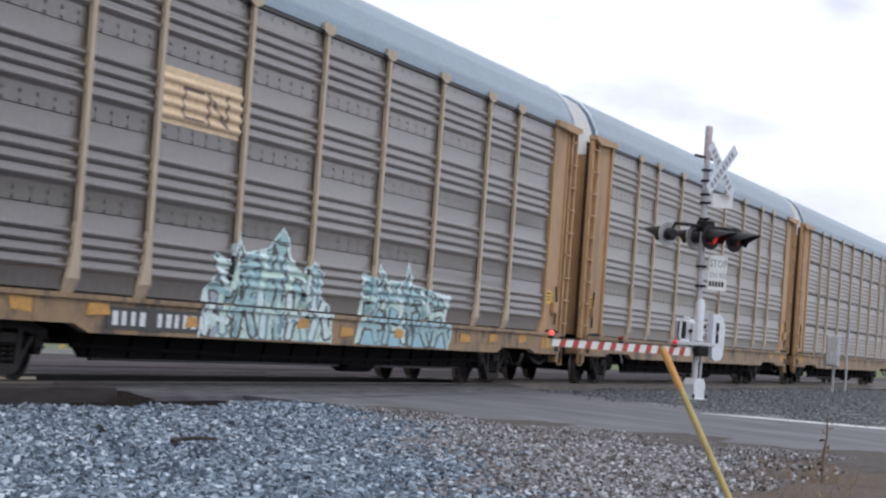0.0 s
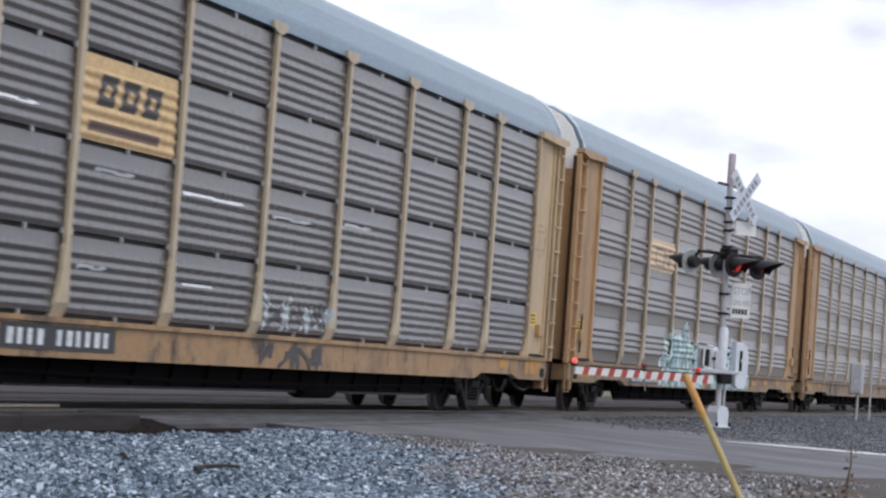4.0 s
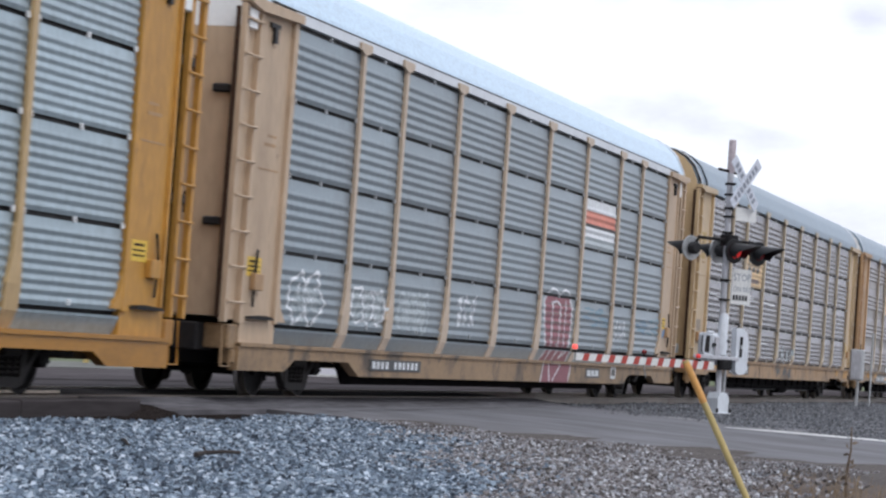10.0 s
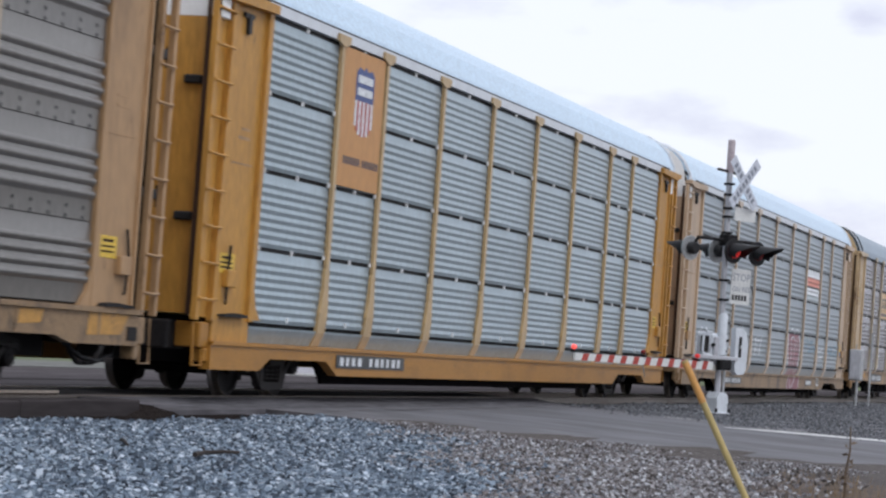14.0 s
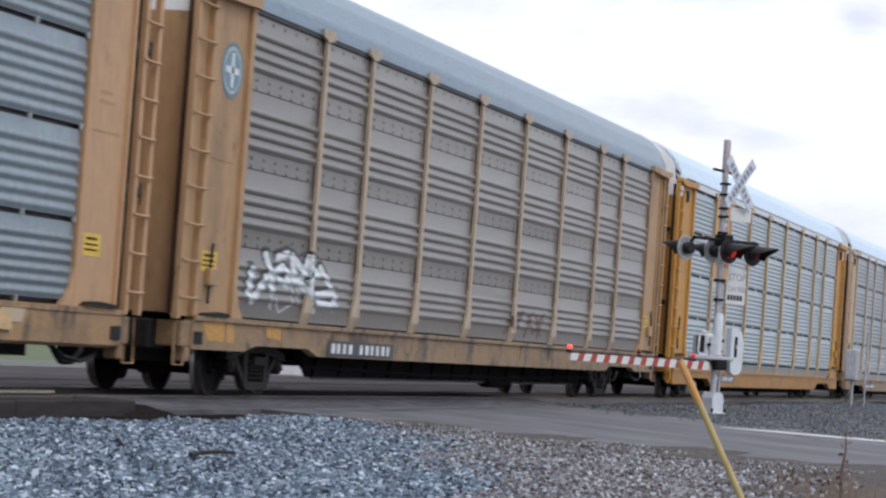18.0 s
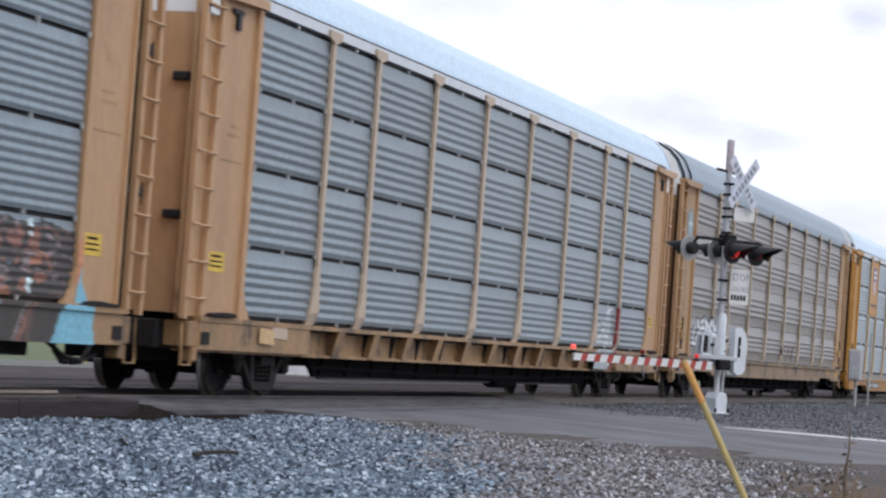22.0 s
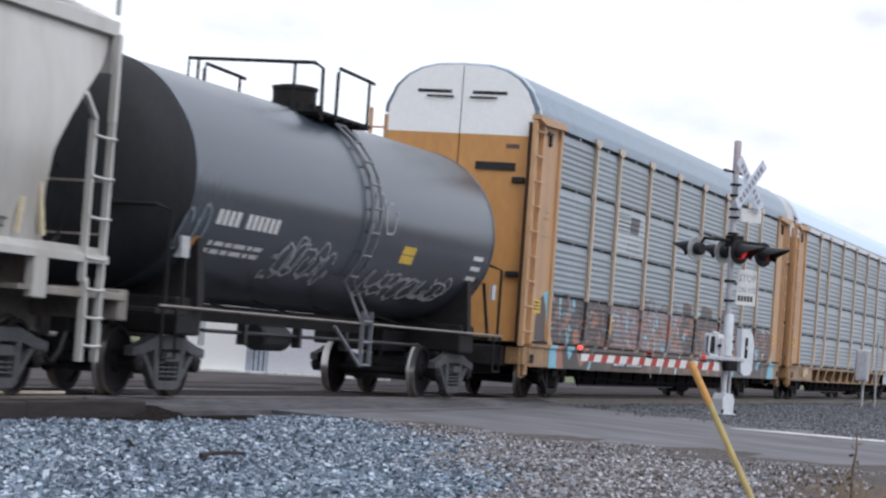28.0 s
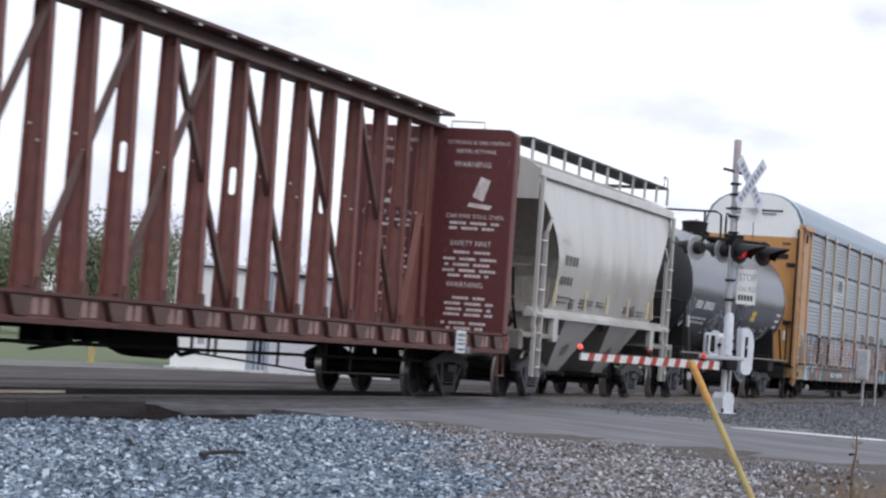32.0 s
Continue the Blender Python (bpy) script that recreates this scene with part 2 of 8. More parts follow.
HOPPER_GREY = paint("hopper_grey_paint", (0.53, 0.515, 0.485), 0.24, 0.1, dirt=0.5, dirt_color=(0.32, 0.275, 0.22), dirt_scale=0.6, streak=3, bump=0.02, gloss=0.6, grain=4, vary=0.02)
# tan dirt, plus the shade at the car ends put into the colour
HOPPER_DIRT_SHADE = paint("soiled_hopper_paint", (0.27, 0.24, 0.21), 0.6, dirt=0.5, dirt_color=(0.16, 0.13, 0.11), dirt_scale=0.9, streak=3, bump=0.05)
# hopper paint darkened for the shade on faces that look down; smudges share it
HOPPER_SHADE_GRIME = paint("sooty_slope_sheet", (0.21, 0.19, 0.172), 0.7, dirt=0.5, dirt_color=(0.10, 0.088, 0.08), dirt_scale=0.9, streak=2, gloss=0.3)
OXIDE = paint("oxide_brown_paint", (0.175, 0.066, 0.054), 0.6, dirt=0.5, dirt_color=(0.045, 0.026, 0.024), dirt_scale=1.5, streak=3, spots=((0.22, 0.12, 0.10), 3.0, 0.64))
BULKHEAD_RED = paint("bulkhead_red_paint", (0.104, 0.023, 0.023), 0.6, dirt=0.45, dirt_color=(0.06, 0.022, 0.022), dirt_scale=1.2, streak=2, spots=((0.26, 0.15, 0.13), 4.0, 0.66))
STENCIL = paint("worn_white_stencil", (0.66, 0.60, 0.59), 0.6, vary=0.15, dirt=0.6, dirt_color=(0.25, 0.12, 0.11), dirt_scale=5)
OXIDE_SILL = paint("grimy_oxide_sill", (0.115, 0.052, 0.045), 0.7, dirt=0.6, dirt_color=(0.045, 0.028, 0.025), dirt_scale=2.0, streak=2, gloss=0.3)
OXIDE_DARK = paint("dark_oxide_paint", (0.095, 0.046, 0.038), 0.6, dirt=0.4, dirt_color=(0.03, 0.02, 0.02))
ASPHALT = paint("worn_asphalt", (0.135, 0.133, 0.145), 0.85, grain=3, vary=0.26, dirt=0.8, dirt_color=(0.078, 0.074, 0.078), dirt_scale=0.9, bump=0.2, streak=5, along=44)
LOT = paint("faded_pavement", (0.115, 0.104, 0.108), 0.95, grain=7, vary=0.22, dirt=0.8, dirt_color=(0.065, 0.056, 0.055), dirt_scale=0.7, bump=0.3, streak=14, along=2, gloss=0.0)
PALE_LOT = paint("grey_concrete_lot", (0.20, 0.20, 0.19), 0.95, grain=6, vary=0.2, dirt=0.6, dirt_color=(0.13, 0.135, 0.12), dirt_scale=0.3, bump=0.2, streak=6, along=2, gloss=0.0)
END_WHITE = paint("clean_white_paint", (0.86, 0.86, 0.85), 0.45, vary=0.03, bump=0.02, dirt=0.1, dirt_color=(0.6, 0.58, 0.55))
CONCRETE = paint("aged_concrete", (0.054, 0.047, 0.048), 0.9, grain=9, vary=0.28, dirt=0.7, dirt_color=(0.028, 0.023, 0.023), dirt_scale=1.3, bump=0.4, streak=9, along=0, gloss=0.05)
# panel colour that holds the shadow of the train between the rails
PANEL_SHADE = paint("crossing_rubber", (0.040, 0.037, 0.039), 0.85, grain=6, vary=0.3, dirt=0.6, dirt_color=(0.07, 0.062, 0.06), dirt_scale=1.2, bump=0.3, streak=5, along=2, gloss=0.05)
RAMP_TAR = paint("sooty_asphalt", (0.135, 0.130, 0.140), 0.9, grain=9, vary=0.28, dirt=0.7, dirt_color=(0.070, 0.065, 0.068), dirt_scale=0.9, bump=0.4, streak=5, along=2, gloss=0.05)
DIRT = paint("brown_dirt", (0.118, 0.094, 0.080), 0.95, grain=22, vary=0.4, dirt=0.7, dirt_color=(0.07, 0.056, 0.047), dirt_scale=1.4, bump=0.8, gloss=0.1, spots=((0.20, 0.18, 0.165), 5.0, 0.60))
WASHED = paint("washed_grit", (0.105, 0.093, 0.088), 0.95, grain=30, vary=0.5, dirt=0.6, dirt_color=(0.085, 0.072, 0.064), dirt_scale=1.2, bump=0.8, streak=4, along=50, gloss=0.1)
DUST_STRIP = paint("pale_dust", (0.27, 0.262, 0.265), 0.95, grain=16, vary=0.35, dirt=0.6, dirt_color=(0.15, 0.14, 0.137), dirt_scale=1.0, bump=0.6, streak=5, along=40, gloss=0.1)
GRAVEL_BED = paint("gravel_bed", (0.13, 0.15, 0.175), 0.95, grain=45, vary=0.5, dirt=0.4, dirt_color=(0.065, 0.07, 0.08), dirt_scale=2.0, bump=1.0)
LINE_PAINT = paint("worn_road_paint", (0.70, 0.70, 0.69), 0.8, dirt=0.6, dirt_color=(0.2, 0.19, 0.18), dirt_scale=3)
GRASS = paint("grass", (0.10, 0.125, 0.055), 0.9, grain=30, vary=0.4, dirt=0.5, dirt_color=(0.14, 0.14, 0.06), dirt_scale=0.4, bump=0.6)
ALU = paint("aluminium", (0.55, 0.56, 0.57), 0.4, 0.7, dirt=0.25, dirt_color=(0.3, 0.3, 0.3))
MAST_GREY = paint("signal_grey_paint", (0.50, 0.50, 0.53), 0.5, 0.1, dirt=0.4, dirt_color=(0.25, 0.23, 0.22), streak=3)
PALE_PAINT = paint("pale_grey_paint", (0.68, 0.71, 0.75), 0.45, vary=0.07, dirt=0.3, dirt_color=(0.38, 0.38, 0.40), dirt_scale=3, streak=2)
SHOULDER = paint("gravelly_shoulder", (0.155, 0.152, 0.165), 0.95, grain=24, vary=0.55, dirt=0.6, dirt_color=(0.105, 0.095, 0.09), dirt_scale=0.7, bump=0.9, streak=3, along=35)
CRACK = paint("tar_crack", (0.06, 0.056, 0.058), 0.8, gloss=0.3)
RED_PAINT = paint("faded_red_paint", (0.42, 0.05, 0.035), 0.5, dirt=0.2)
RED_GLOW = glow("lit_red_lens", (0.75, 0.04, 0.035), 0.32)
GATE_GLOW = glow("lit_gate_lens", (0.95, 0.12, 0.10), 0.9)
# dark dirt with the shadow under the train put into its colour
SHADE_DIRT = paint("oily_ballast", (0.024, 0.020, 0.019), 0.9, grain=40, vary=0.6, dirt=0.5, dirt_color=(0.042, 0.034, 0.030), dirt_scale=1.2, bump=1.0, gloss=0.0)
SILL = paint("grimy_tan_sill", (0.37, 0.22, 0.10), 0.55, dirt=0.9, dirt_color=(0.12, 0.075, 0.045), dirt_scale=1.7, streak=1.4, dust=0.15, spots=((0.055, 0.038, 0.028), 1.1, 0.56))
SILL_OLD = paint("old_grimy_sill", (0.29, 0.185, 0.095), 0.6, dirt=0.9, dirt_color=(0.09, 0.06, 0.042), dirt_scale=1.9, streak=1.3, dust=0.15, spots=((0.045, 0.034, 0.028), 1.2, 0.54))
RED_DIM = paint("dim_red_lens", (0.22, 0.02, 0.02), 0.25, dirt=0.1)
MARKER_YELLOW = paint("yellow_plastic", (0.50, 0.385, 0.155), 0.5, dirt=0.35, dirt_color=(0.34, 0.27, 0.12), streak=3)
MARKER_ORANGE = paint("orange_band", (0.66, 0.33, 0.09), 0.5, dirt=0.25, dirt_color=(0.4, 0.25, 0.1))
LABEL_YELLOW = paint("yellow_label", (0.75, 0.5, 0.06), 0.5, dirt=0.2)
DEAD_WOOD = paint("grey_dead_wood", (0.038, 0.030, 0.028), 0.9, grain=40, dirt=0.4)
WOOD = paint("weathered_wood", (0.16, 0.12, 0.09), 0.85, grain=40, dirt=0.4)
STONES = islands("ballast_stones", [(0.235, 0.30, 0.375), (0.095, 0.122, 0.16), (0.40, 0.48, 0.565), (0.15, 0.19, 0.245), (0.30, 0.375, 0.455),
                                    (0.05, 0.065, 0.09), (0.66, 0.74, 0.84), (0.20, 0.26, 0.34)])
STONES_BROWN = islands("mixed_stones", [(0.30, 0.275, 0.275), (0.15, 0.13, 0.12), (0.46, 0.44, 0.45), (0.22, 0.195, 0.19), (0.10, 0.085, 0.08),
                                        (0.66, 0.67, 0.70), (0.27, 0.25, 0.255), (0.36, 0.36, 0.39)])
STONES_GREY = islands("shoulder_stones", [(0.21, 0.22, 0.245), (0.155, 0.16, 0.175), (0.32, 0.335, 0.36), (0.18, 0.182, 0.195), (0.12, 0.12, 0.126), (0.24, 0.242, 0.255)])
LEAVES = islands("foliage", [(0.22, 0.26, 0.15), (0.26, 0.30, 0.18), (0.17, 0.20, 0.12), (0.30, 0.33, 0.22), (0.22, 0.23, 0.16)])
BANK_DARK = paint("far_woods", (0.055, 0.058, 0.038), 0.95, grain=0.5, vary=0.5, dirt=0.6, dirt_color=(0.03, 0.03, 0.02), dirt_scale=0.08, bump=0.0, gloss=0.05)
BARK = paint("bark", (0.08, 0.06, 0.045), 0.9)


# ---- mesh tools ----
class Mesh:
    """Collects vertices and faces for one mesh object."""

    def __init__(self):
        self.v, self.f = [], []

    def add(self, verts, faces):
        k = len(self.v)
        self.v += [tuple(p) for p in verts]
        self.f += [tuple(i + k for i in f) for f in faces]
        return self

    def box(self, x0, x1, y0, y1, z0, z1, bevel=0.0):
        b = min(bevel, (x1 - x0) / 3, (y1 - y0) / 3, (z1 - z0) / 3)
        if b <= 0:
            p = [(x, y, z) for z in (z0, z1) for y in (y0, y1) for x in (x0, x1)]
            return self.add(p, [(0, 2, 3, 1), (4, 5, 7, 6), (0, 1, 5, 4), (2, 6, 7, 3), (0, 4, 6, 2), (1, 3, 7, 5)])
        ring = lambda i, z: [(x0 + i, y0, z), (x1 - i, y0, z), (x1, y0 + i, z), (x1, y1 - i, z), (x1 - i, y1, z), (x0 + i, y1, z), (x0, y1 - i, z), (x0, y0 + i, z)]
        inner = lambda z: [(x0 + b, y0 + b, z), (x1 - b, y0 + b, z), (x1 - b, y0 + b, z), (x1 - b, y1 - b, z), (x1 - b, y1 - b, z), (x0 + b, y1 - b, z), (x0 + b, y1 - b, z), (x0 + b, y0 + b, z)]
        rings = [inner(z0), ring(b, z0 + b), ring(b, z1 - b), inner(z1)]
        k = [p for r in rings for p in r]
        faces = [(a * 8 + i, a * 8 + (i + 1) % 8, (a + 1) * 8 + (i + 1) % 8, (a + 1) * 8 + i) for a in range(3) for i in range(8)]
        faces += [tuple(range(7, -1, -1)), tuple(range(24, 32))]
        return self.add(k, faces)

    def prism(self, outline, a0, a1, axis="y"):
        """An outline of (u, w) pushed along an axis from a0 to a1. axis y: u is x, w is z; axis x: u is y, w is z; axis z: u, w are x, y."""
        put = {"y": lambda u, w, a: (u, a, w), "x": lambda u, w, a: (a, u, w), "z": lambda u, w, a: (u, w, a)}[axis]
        n = len(outline)
        p = [put(u, w, a0) for u, w in outline] + [put(u, w, a1) for u, w in outline]
        return self.add(p, [tuple(range(n - 1, -1, -1)), tuple(range(n, 2 * n))] + [(i, (i + 1) % n, n + (i + 1) % n, n + i) for i in range(n)])

    def lathe(self, profile, center, axis="y", sides=24, cap=True):
        """Turns (radius, along) about an axis through center."""
        cx, cy, cz = center
        p = []
        for r, a in profile:
            for k in range(sides):
                c, s = r * math.cos(2 * math.pi * k / sides), r * math.sin(2 * math.pi * k / sides)
                p.append({"y": (cx + c, cy + a, cz + s), "x": (cx + a, cy + c, cz + s), "z": (cx + c, cy + s, cz + a)}[axis])
        f = [(j * sides + k, j * sides + (k + 1) % sides, (j + 1) * sides + (k + 1) % sides, (j + 1) * sides + k) for j in range(len(profile) - 1) for k in range(sides)]
        if cap:
            f += [tuple(range(sides)), tuple(range((len(profile) - 1) * sides, len(profile) * sides))]
        return self.add(p, f)

    def tube(self, path, radius, sides=8, taper=None):
        """A round bar along a path of points."""
        pts = [Vector(p) for p in path]
        p = []
        for i, q in enumerate(pts):
            d = (pts[min(i + 1, len(pts) - 1)] - pts[max(i - 1, 0)]).normalized()
            up = Vector((0, 0, 1)) if abs(d.z) < 0.9 else Vector((1, 0, 0))
            a = d.cross(up).normalized()
            b = d.cross(a)
            r = radius if taper is None else radius + (taper - radius) * i / (len(pts) - 1)
            p += [tuple(q + r * (a * math.cos(2 * math.pi * k / sides) + b * math.sin(2 * math.pi * k / sides))) for k in range(sides)]
        f = [(j * sides + k, j * sides + (k + 1) % sides, (j + 1) * sides + (k + 1) % sides, (j + 1) * sides + k) for j in range(len(pts) - 1) for k in range(sides)]
        return self.add(p, f + [tuple(range(sides)), tuple(range((len(pts) - 1) * sides, len(pts) * sides))])

    def bar(self, a, b, w, h):
        """A square bar from a to b."""
        a, b = Vector(a), Vector(b)
        d = (b - a).normalized()
        up = Vector((0, 0, 1)) if abs(d.z) < 0.95 else Vector((1, 0, 0))
        s = d.cross(up).normalized() * w / 2
        u = s.cross(d).normalized() * h / 2
        p = [q + i * s + j * u for q in (a, b) for i, j in ((-1, -1), (1, -1), (1, 1), (-1, 1))]
        return self.add(p, [(3, 2, 1, 0), (4, 5, 6, 7), (0, 1, 5, 4), (1, 2, 6, 5), (2, 3, 7, 6), (3, 0, 4, 7)])

    def ribbon(self, pts, width, y, closed=False):
        """A flat painted stroke in the plane y, along points (x, z), with round joints."""
        for (x0, z0), (x1, z1) in zip(pts, pts[1:] + ([pts[0]] if closed else [])):
            L = math.hypot(x1 - x0, z1 - z0) or 1e-6
            nx, nz = -(z1 - z0) / L * width / 2, (x1 - x0) / L * width / 2
            self.add([(x0 - nx, y, z0 - nz), (x1 - nx, y, z1 - nz), (x1 + nx, y, z1 + nz), (x0 + nx, y, z0 + nz)], [(0, 1, 2, 3)])
        for i, (x, z) in enumerate(pts):
            self.add([(x + width / 2 * math.cos(k * math.pi / 4), y - 0.0004 * (1 + i % 3), z + width / 2 * math.sin(k * math.pi / 4)) for k in range(8)], [tuple(range(8))])
        return self

    def data(self, name, mat, smooth=False):
        me = bpy.data.meshes.new(name)
        me.from_pydata(self.v, [], self.f)
        bm = bmesh.new()
        bm.from_mesh(me)
        bmesh.ops.recalc_face_normals(bm, faces=bm.faces)
        bm.to_mesh(me)
        bm.free()
        me.materials.append(mat)
        if smooth:
            me.shade_smooth()
            me.set_sharp_from_angle(angle=radians(40))
        return me


def part(name, mesh, mat, parent=None, label="", smooth=False, at=None):
    """Links a mesh as one object, under a thing or a part if parent is given."""
    me = mesh if isinstance(mesh, bpy.types.Mesh) else mesh.data(name, mat, smooth)
    ob = new(name, me)
    ob.parent = parent
    if at is not None:
        ob.matrix_basis = at
    return tagged(ob, label)


def thing(name, label, category, at=None, group="", kind=""):
    ob = new(name)
    ob.empty_display_size = 0.2
    if at is not None:
        ob.matrix_basis = at
    return tagged(ob, label, category, group, kind)


def letters(text, size, mat, parent, at, name="lettering", label=""):
    """Text as a flat mesh part; at places its baseline start, text in the local xy plane."""
    cu = bpy.data.curves.new("text", "FONT")
    cu.body, cu.size, cu.resolution_u = text, size, 2
    ob = bpy.data.objects.new("text", cu)
    scene.collection.objects.link(ob)
    bpy.context.view_layer.update()
    me = bpy.data.meshes.new_from_object(ob.evaluated_get(bpy.context.evaluated_depsgraph_get()))
    bpy.data.objects.remove(ob)
    me.materials.clear()
    me.materials.append(mat)
    return part(name, me, mat, parent, label, at=at)


def blocks(mesh, pattern, x, z, w, h, gap, y, thick=0.004):
    """Unreadable characters as plain bars; a space in pattern leaves a gap."""
    for ch in pattern:
        if ch != " ":
            mesh.box(x, x + w, y - thick, y, z, z + h)
        x += w + gap
    return mesh


# ---- ground, road and track ----


def sheet(name, outline, z, thick, mat, label="", kind="structure", parent=None):
    m = Mesh().prism(outline, z - thick, z, "z")
    return tagged(part(name, m, mat, parent, label), kind=kind)


g = Mesh()
ys = (-2500, -300, -40, 0, 4, 8, 10.5, 11.4, 12.0, 15.0, 16, 22, 40, 120, 600, 3500)
zs = (-0.9, -0.5, -0.3, -0.2, -0.185, -0.18, -0.175, -0.175, -0.19, -0.19, -0.17, -0.17, -0.2, -0.3, -0.6, -1.5)
gx = (-2500, -300, -60, -20, 0, 10, 20, 30, 40, 50, 70, 100, 160, 300, 800, 4500)
g.add([(x, y, z) for y, z in zip(ys, zs) for x in gx],
      [(j * 16 + i, j * 16 + i + 1, (j + 1) * 16 + i + 1, (j + 1) * 16 + i) for j in range(15) for i in range(15)])
tagged(part("ground", g, DIRT, None, "brown dirt ground beside the track"), kind="structure")

ROAD_NEAR = [(30.9, 12.05), (30.2, 10.3), (28.7, 8.7), (28.3, 7.9), (27.4, 6.9), (27.0, 5.9), (26.2, 4.4), (25.2, 3.2), (10, -12), (-30, -52)]
ROAD_FAR = [(-10, -60), (26, -12), (39.3, 3.0), (40.3, 5.0), (41.3, 6.6), (42.2, 7.8), (44.0, 9.2), (46.2, 11.2), (47.2, 12.05)]
sheet("road", ROAD_NEAR + ROAD_FAR, -0.105, 0.06, ASPHALT, "worn grey asphalt road up to the level crossing")
line = Mesh()
verge_line = ((38.6, 1.5), (39.0, 3.2), (39.5, 5.0), (39.95, 6.6), (40.25, 7.5))
for k, ((x0, y0), (x1, y1)) in enumerate(zip(verge_line, verge_line[1:])):
    line.add([(x0 - 0.15, y0, -0.1), (x0 + 0.75, y0, -0.1), (x1 + (0.65 if k < 3 else 0.1), y1, -0.1), (x1 - 0.15, y1, -0.1)], [(0, 1, 2, 3)])
tagged(part("road_edge_line", line, LINE_PAINT, None, "worn white edge line on the asphalt"), kind="structure")

# crossing surface: ramp up to the rails, panels between and behind them
ramp_m = Mesh()
ramp_m.add([(26.7, 11.7, -0.11), (47.4, 12.0, -0.10), (47.4, 12.62, -0.012), (26.9, 12.62, -0.012), (26.7, 11.7, -0.3), (47.4, 12.0, -0.3), (47.4, 12.62, -0.3), (26.9, 12.62, -0.3)],
           [(0, 1, 2, 3), (0, 4, 5, 1), (1, 5, 6, 2), (2, 6, 7, 3), (3, 7, 4, 0)])
tagged(part("crossing_ramp", ramp_m, RAMP_TAR, None, "asphalt ramp up to the rails"), kind="structure")
mid = thing("crossing_surface", "crossing panels between the rails, darkened for the shadow of the train", "crossing", kind="structure")
for k in range(8):
    x = 27.0 + k * 2.5
    p = Mesh().box(x, x + 2.47, 12.93, 14.1, -0.14, -0.012, 0.01)
    part("panel", p, PANEL_SHADE, mid)
slab = thing("track_slab", "low aged concrete slab beside the rail", "slab", kind="structure")
for k in range(9):
    x = 26.45 - (k + 1) * 3.0
    p = Mesh().box(x, x + 2.985, 11.62, 11.92, -0.4, 0.022 - 0.006 * (k % 2), 0.015)
    part("slab_section", p, CONCRETE, slab)
sheet("pavement", [(-120, 14.6), (260, 14.6), (260, 19.0), (120, 21.5), (-120, 21.5)], -0.09, 0.05, LOT, "faded grey pavement behind the track")
for k, (x0, x1, y0, y1) in enumerate(((20, 42, 15.3, 15.9), (30, 70, 17.2, 17.5), (-10, 30, 16.4, 16.8))):
    sheet("pavement_patch", [(x0, y0), (x1, y0 + 0.4), (x1 + 2, y1 + 0.5), (x0 - 1, y1)], -0.084, 0.004, LINE_PAINT if k == 2 else CONCRETE, "patch in the pavement")
sheet("concrete_lot", [(-150, 21.52), (66, 21.52), (60, 24.4), (-150, 24.4)], -0.08, 0.12, PALE_LOT, "grey concrete lot behind the track")
sheet("lawn", [(-150, 24.42), (60.02, 24.42), (66.02, 21.6), (120, 21.6), (260, 19.1), (600, 80), (600, 190), (-150, 190)], -0.08, 0.12, GRASS, "mown grass behind the lot")

RAIL = [(-0.07, -0.17), (0.07, -0.17), (0.07, -0.155), (0.012, -0.13), (0.012, -0.045), (0.036, -0.035), (0.036, -0.006), (0.028, 0.0), (-0.028, 0.0), (-0.036, -0.006), (-0.036, -0.035), (-0.012, -0.045), (-0.012, -0.13), (-0.07, -0.155)]
for s in (-1, 1):
    tagged(part("rail", Mesh().prism([(TRACK_Y + s * 0.755 + u, w) for u, w in RAIL], -160, 420, "x"), RAIL_TOP, None, "worn steel rail of the track"), kind="structure")
part("rail_web", Mesh().box(-160, 26.62, TRACK_Y - 0.775, TRACK_Y - 0.745, -0.16, 0.016), RUST_DARK, bpy.data.objects["rail"], "dark rusty web of the rail")
part("rail_head", Mesh().box(-160, 26.62, TRACK_Y - 0.795, TRACK_Y - 0.74, 0.014, 0.050, 0.008), RAIL_WORN, bpy.data.objects["rail"], "polished tan head of the rail before the crossing")
ties = thing("track_ties", "dark timber ties under the rails", "ties", kind="structure")
tie_me = Mesh().box(-0.11, 0.11, -1.3, 1.3, -0.36, -0.168, 0.015).data("tie", WOOD)
for k in range(200):
    x = -8 + k * 0.53
    if not 26.7 < x < 47.2:
        part("tie", tie_me, None, ties, at=Matrix.Translation((x, TRACK_Y, 0)))
bal = Mesh()
bal.add([(x, y, z) for x in (47.6, 420) for y, z in ((10.7, -0.2), (11.6, -0.16), (12.2, -0.19), (12.75, -0.19), (14.3, -0.19), (15.2, -0.2))],
        [(i, i + 1, 7 + i, 6 + i) for i in range(5)])
bal.add([(x, y, z) for x in (-160, 26.6) for y, z in ((11.9, -0.16), (12.5, -0.13), (14.3, -0.16), (15.2, -0.2))], [(i, i + 1, 5 + i, 4 + i) for i in range(3)])
# the ballast colour holds the shadow below the cars
tagged(part("ballast_bed", bal, SHADE_DIRT, None, "grey ballast of the track"), kind="structure")


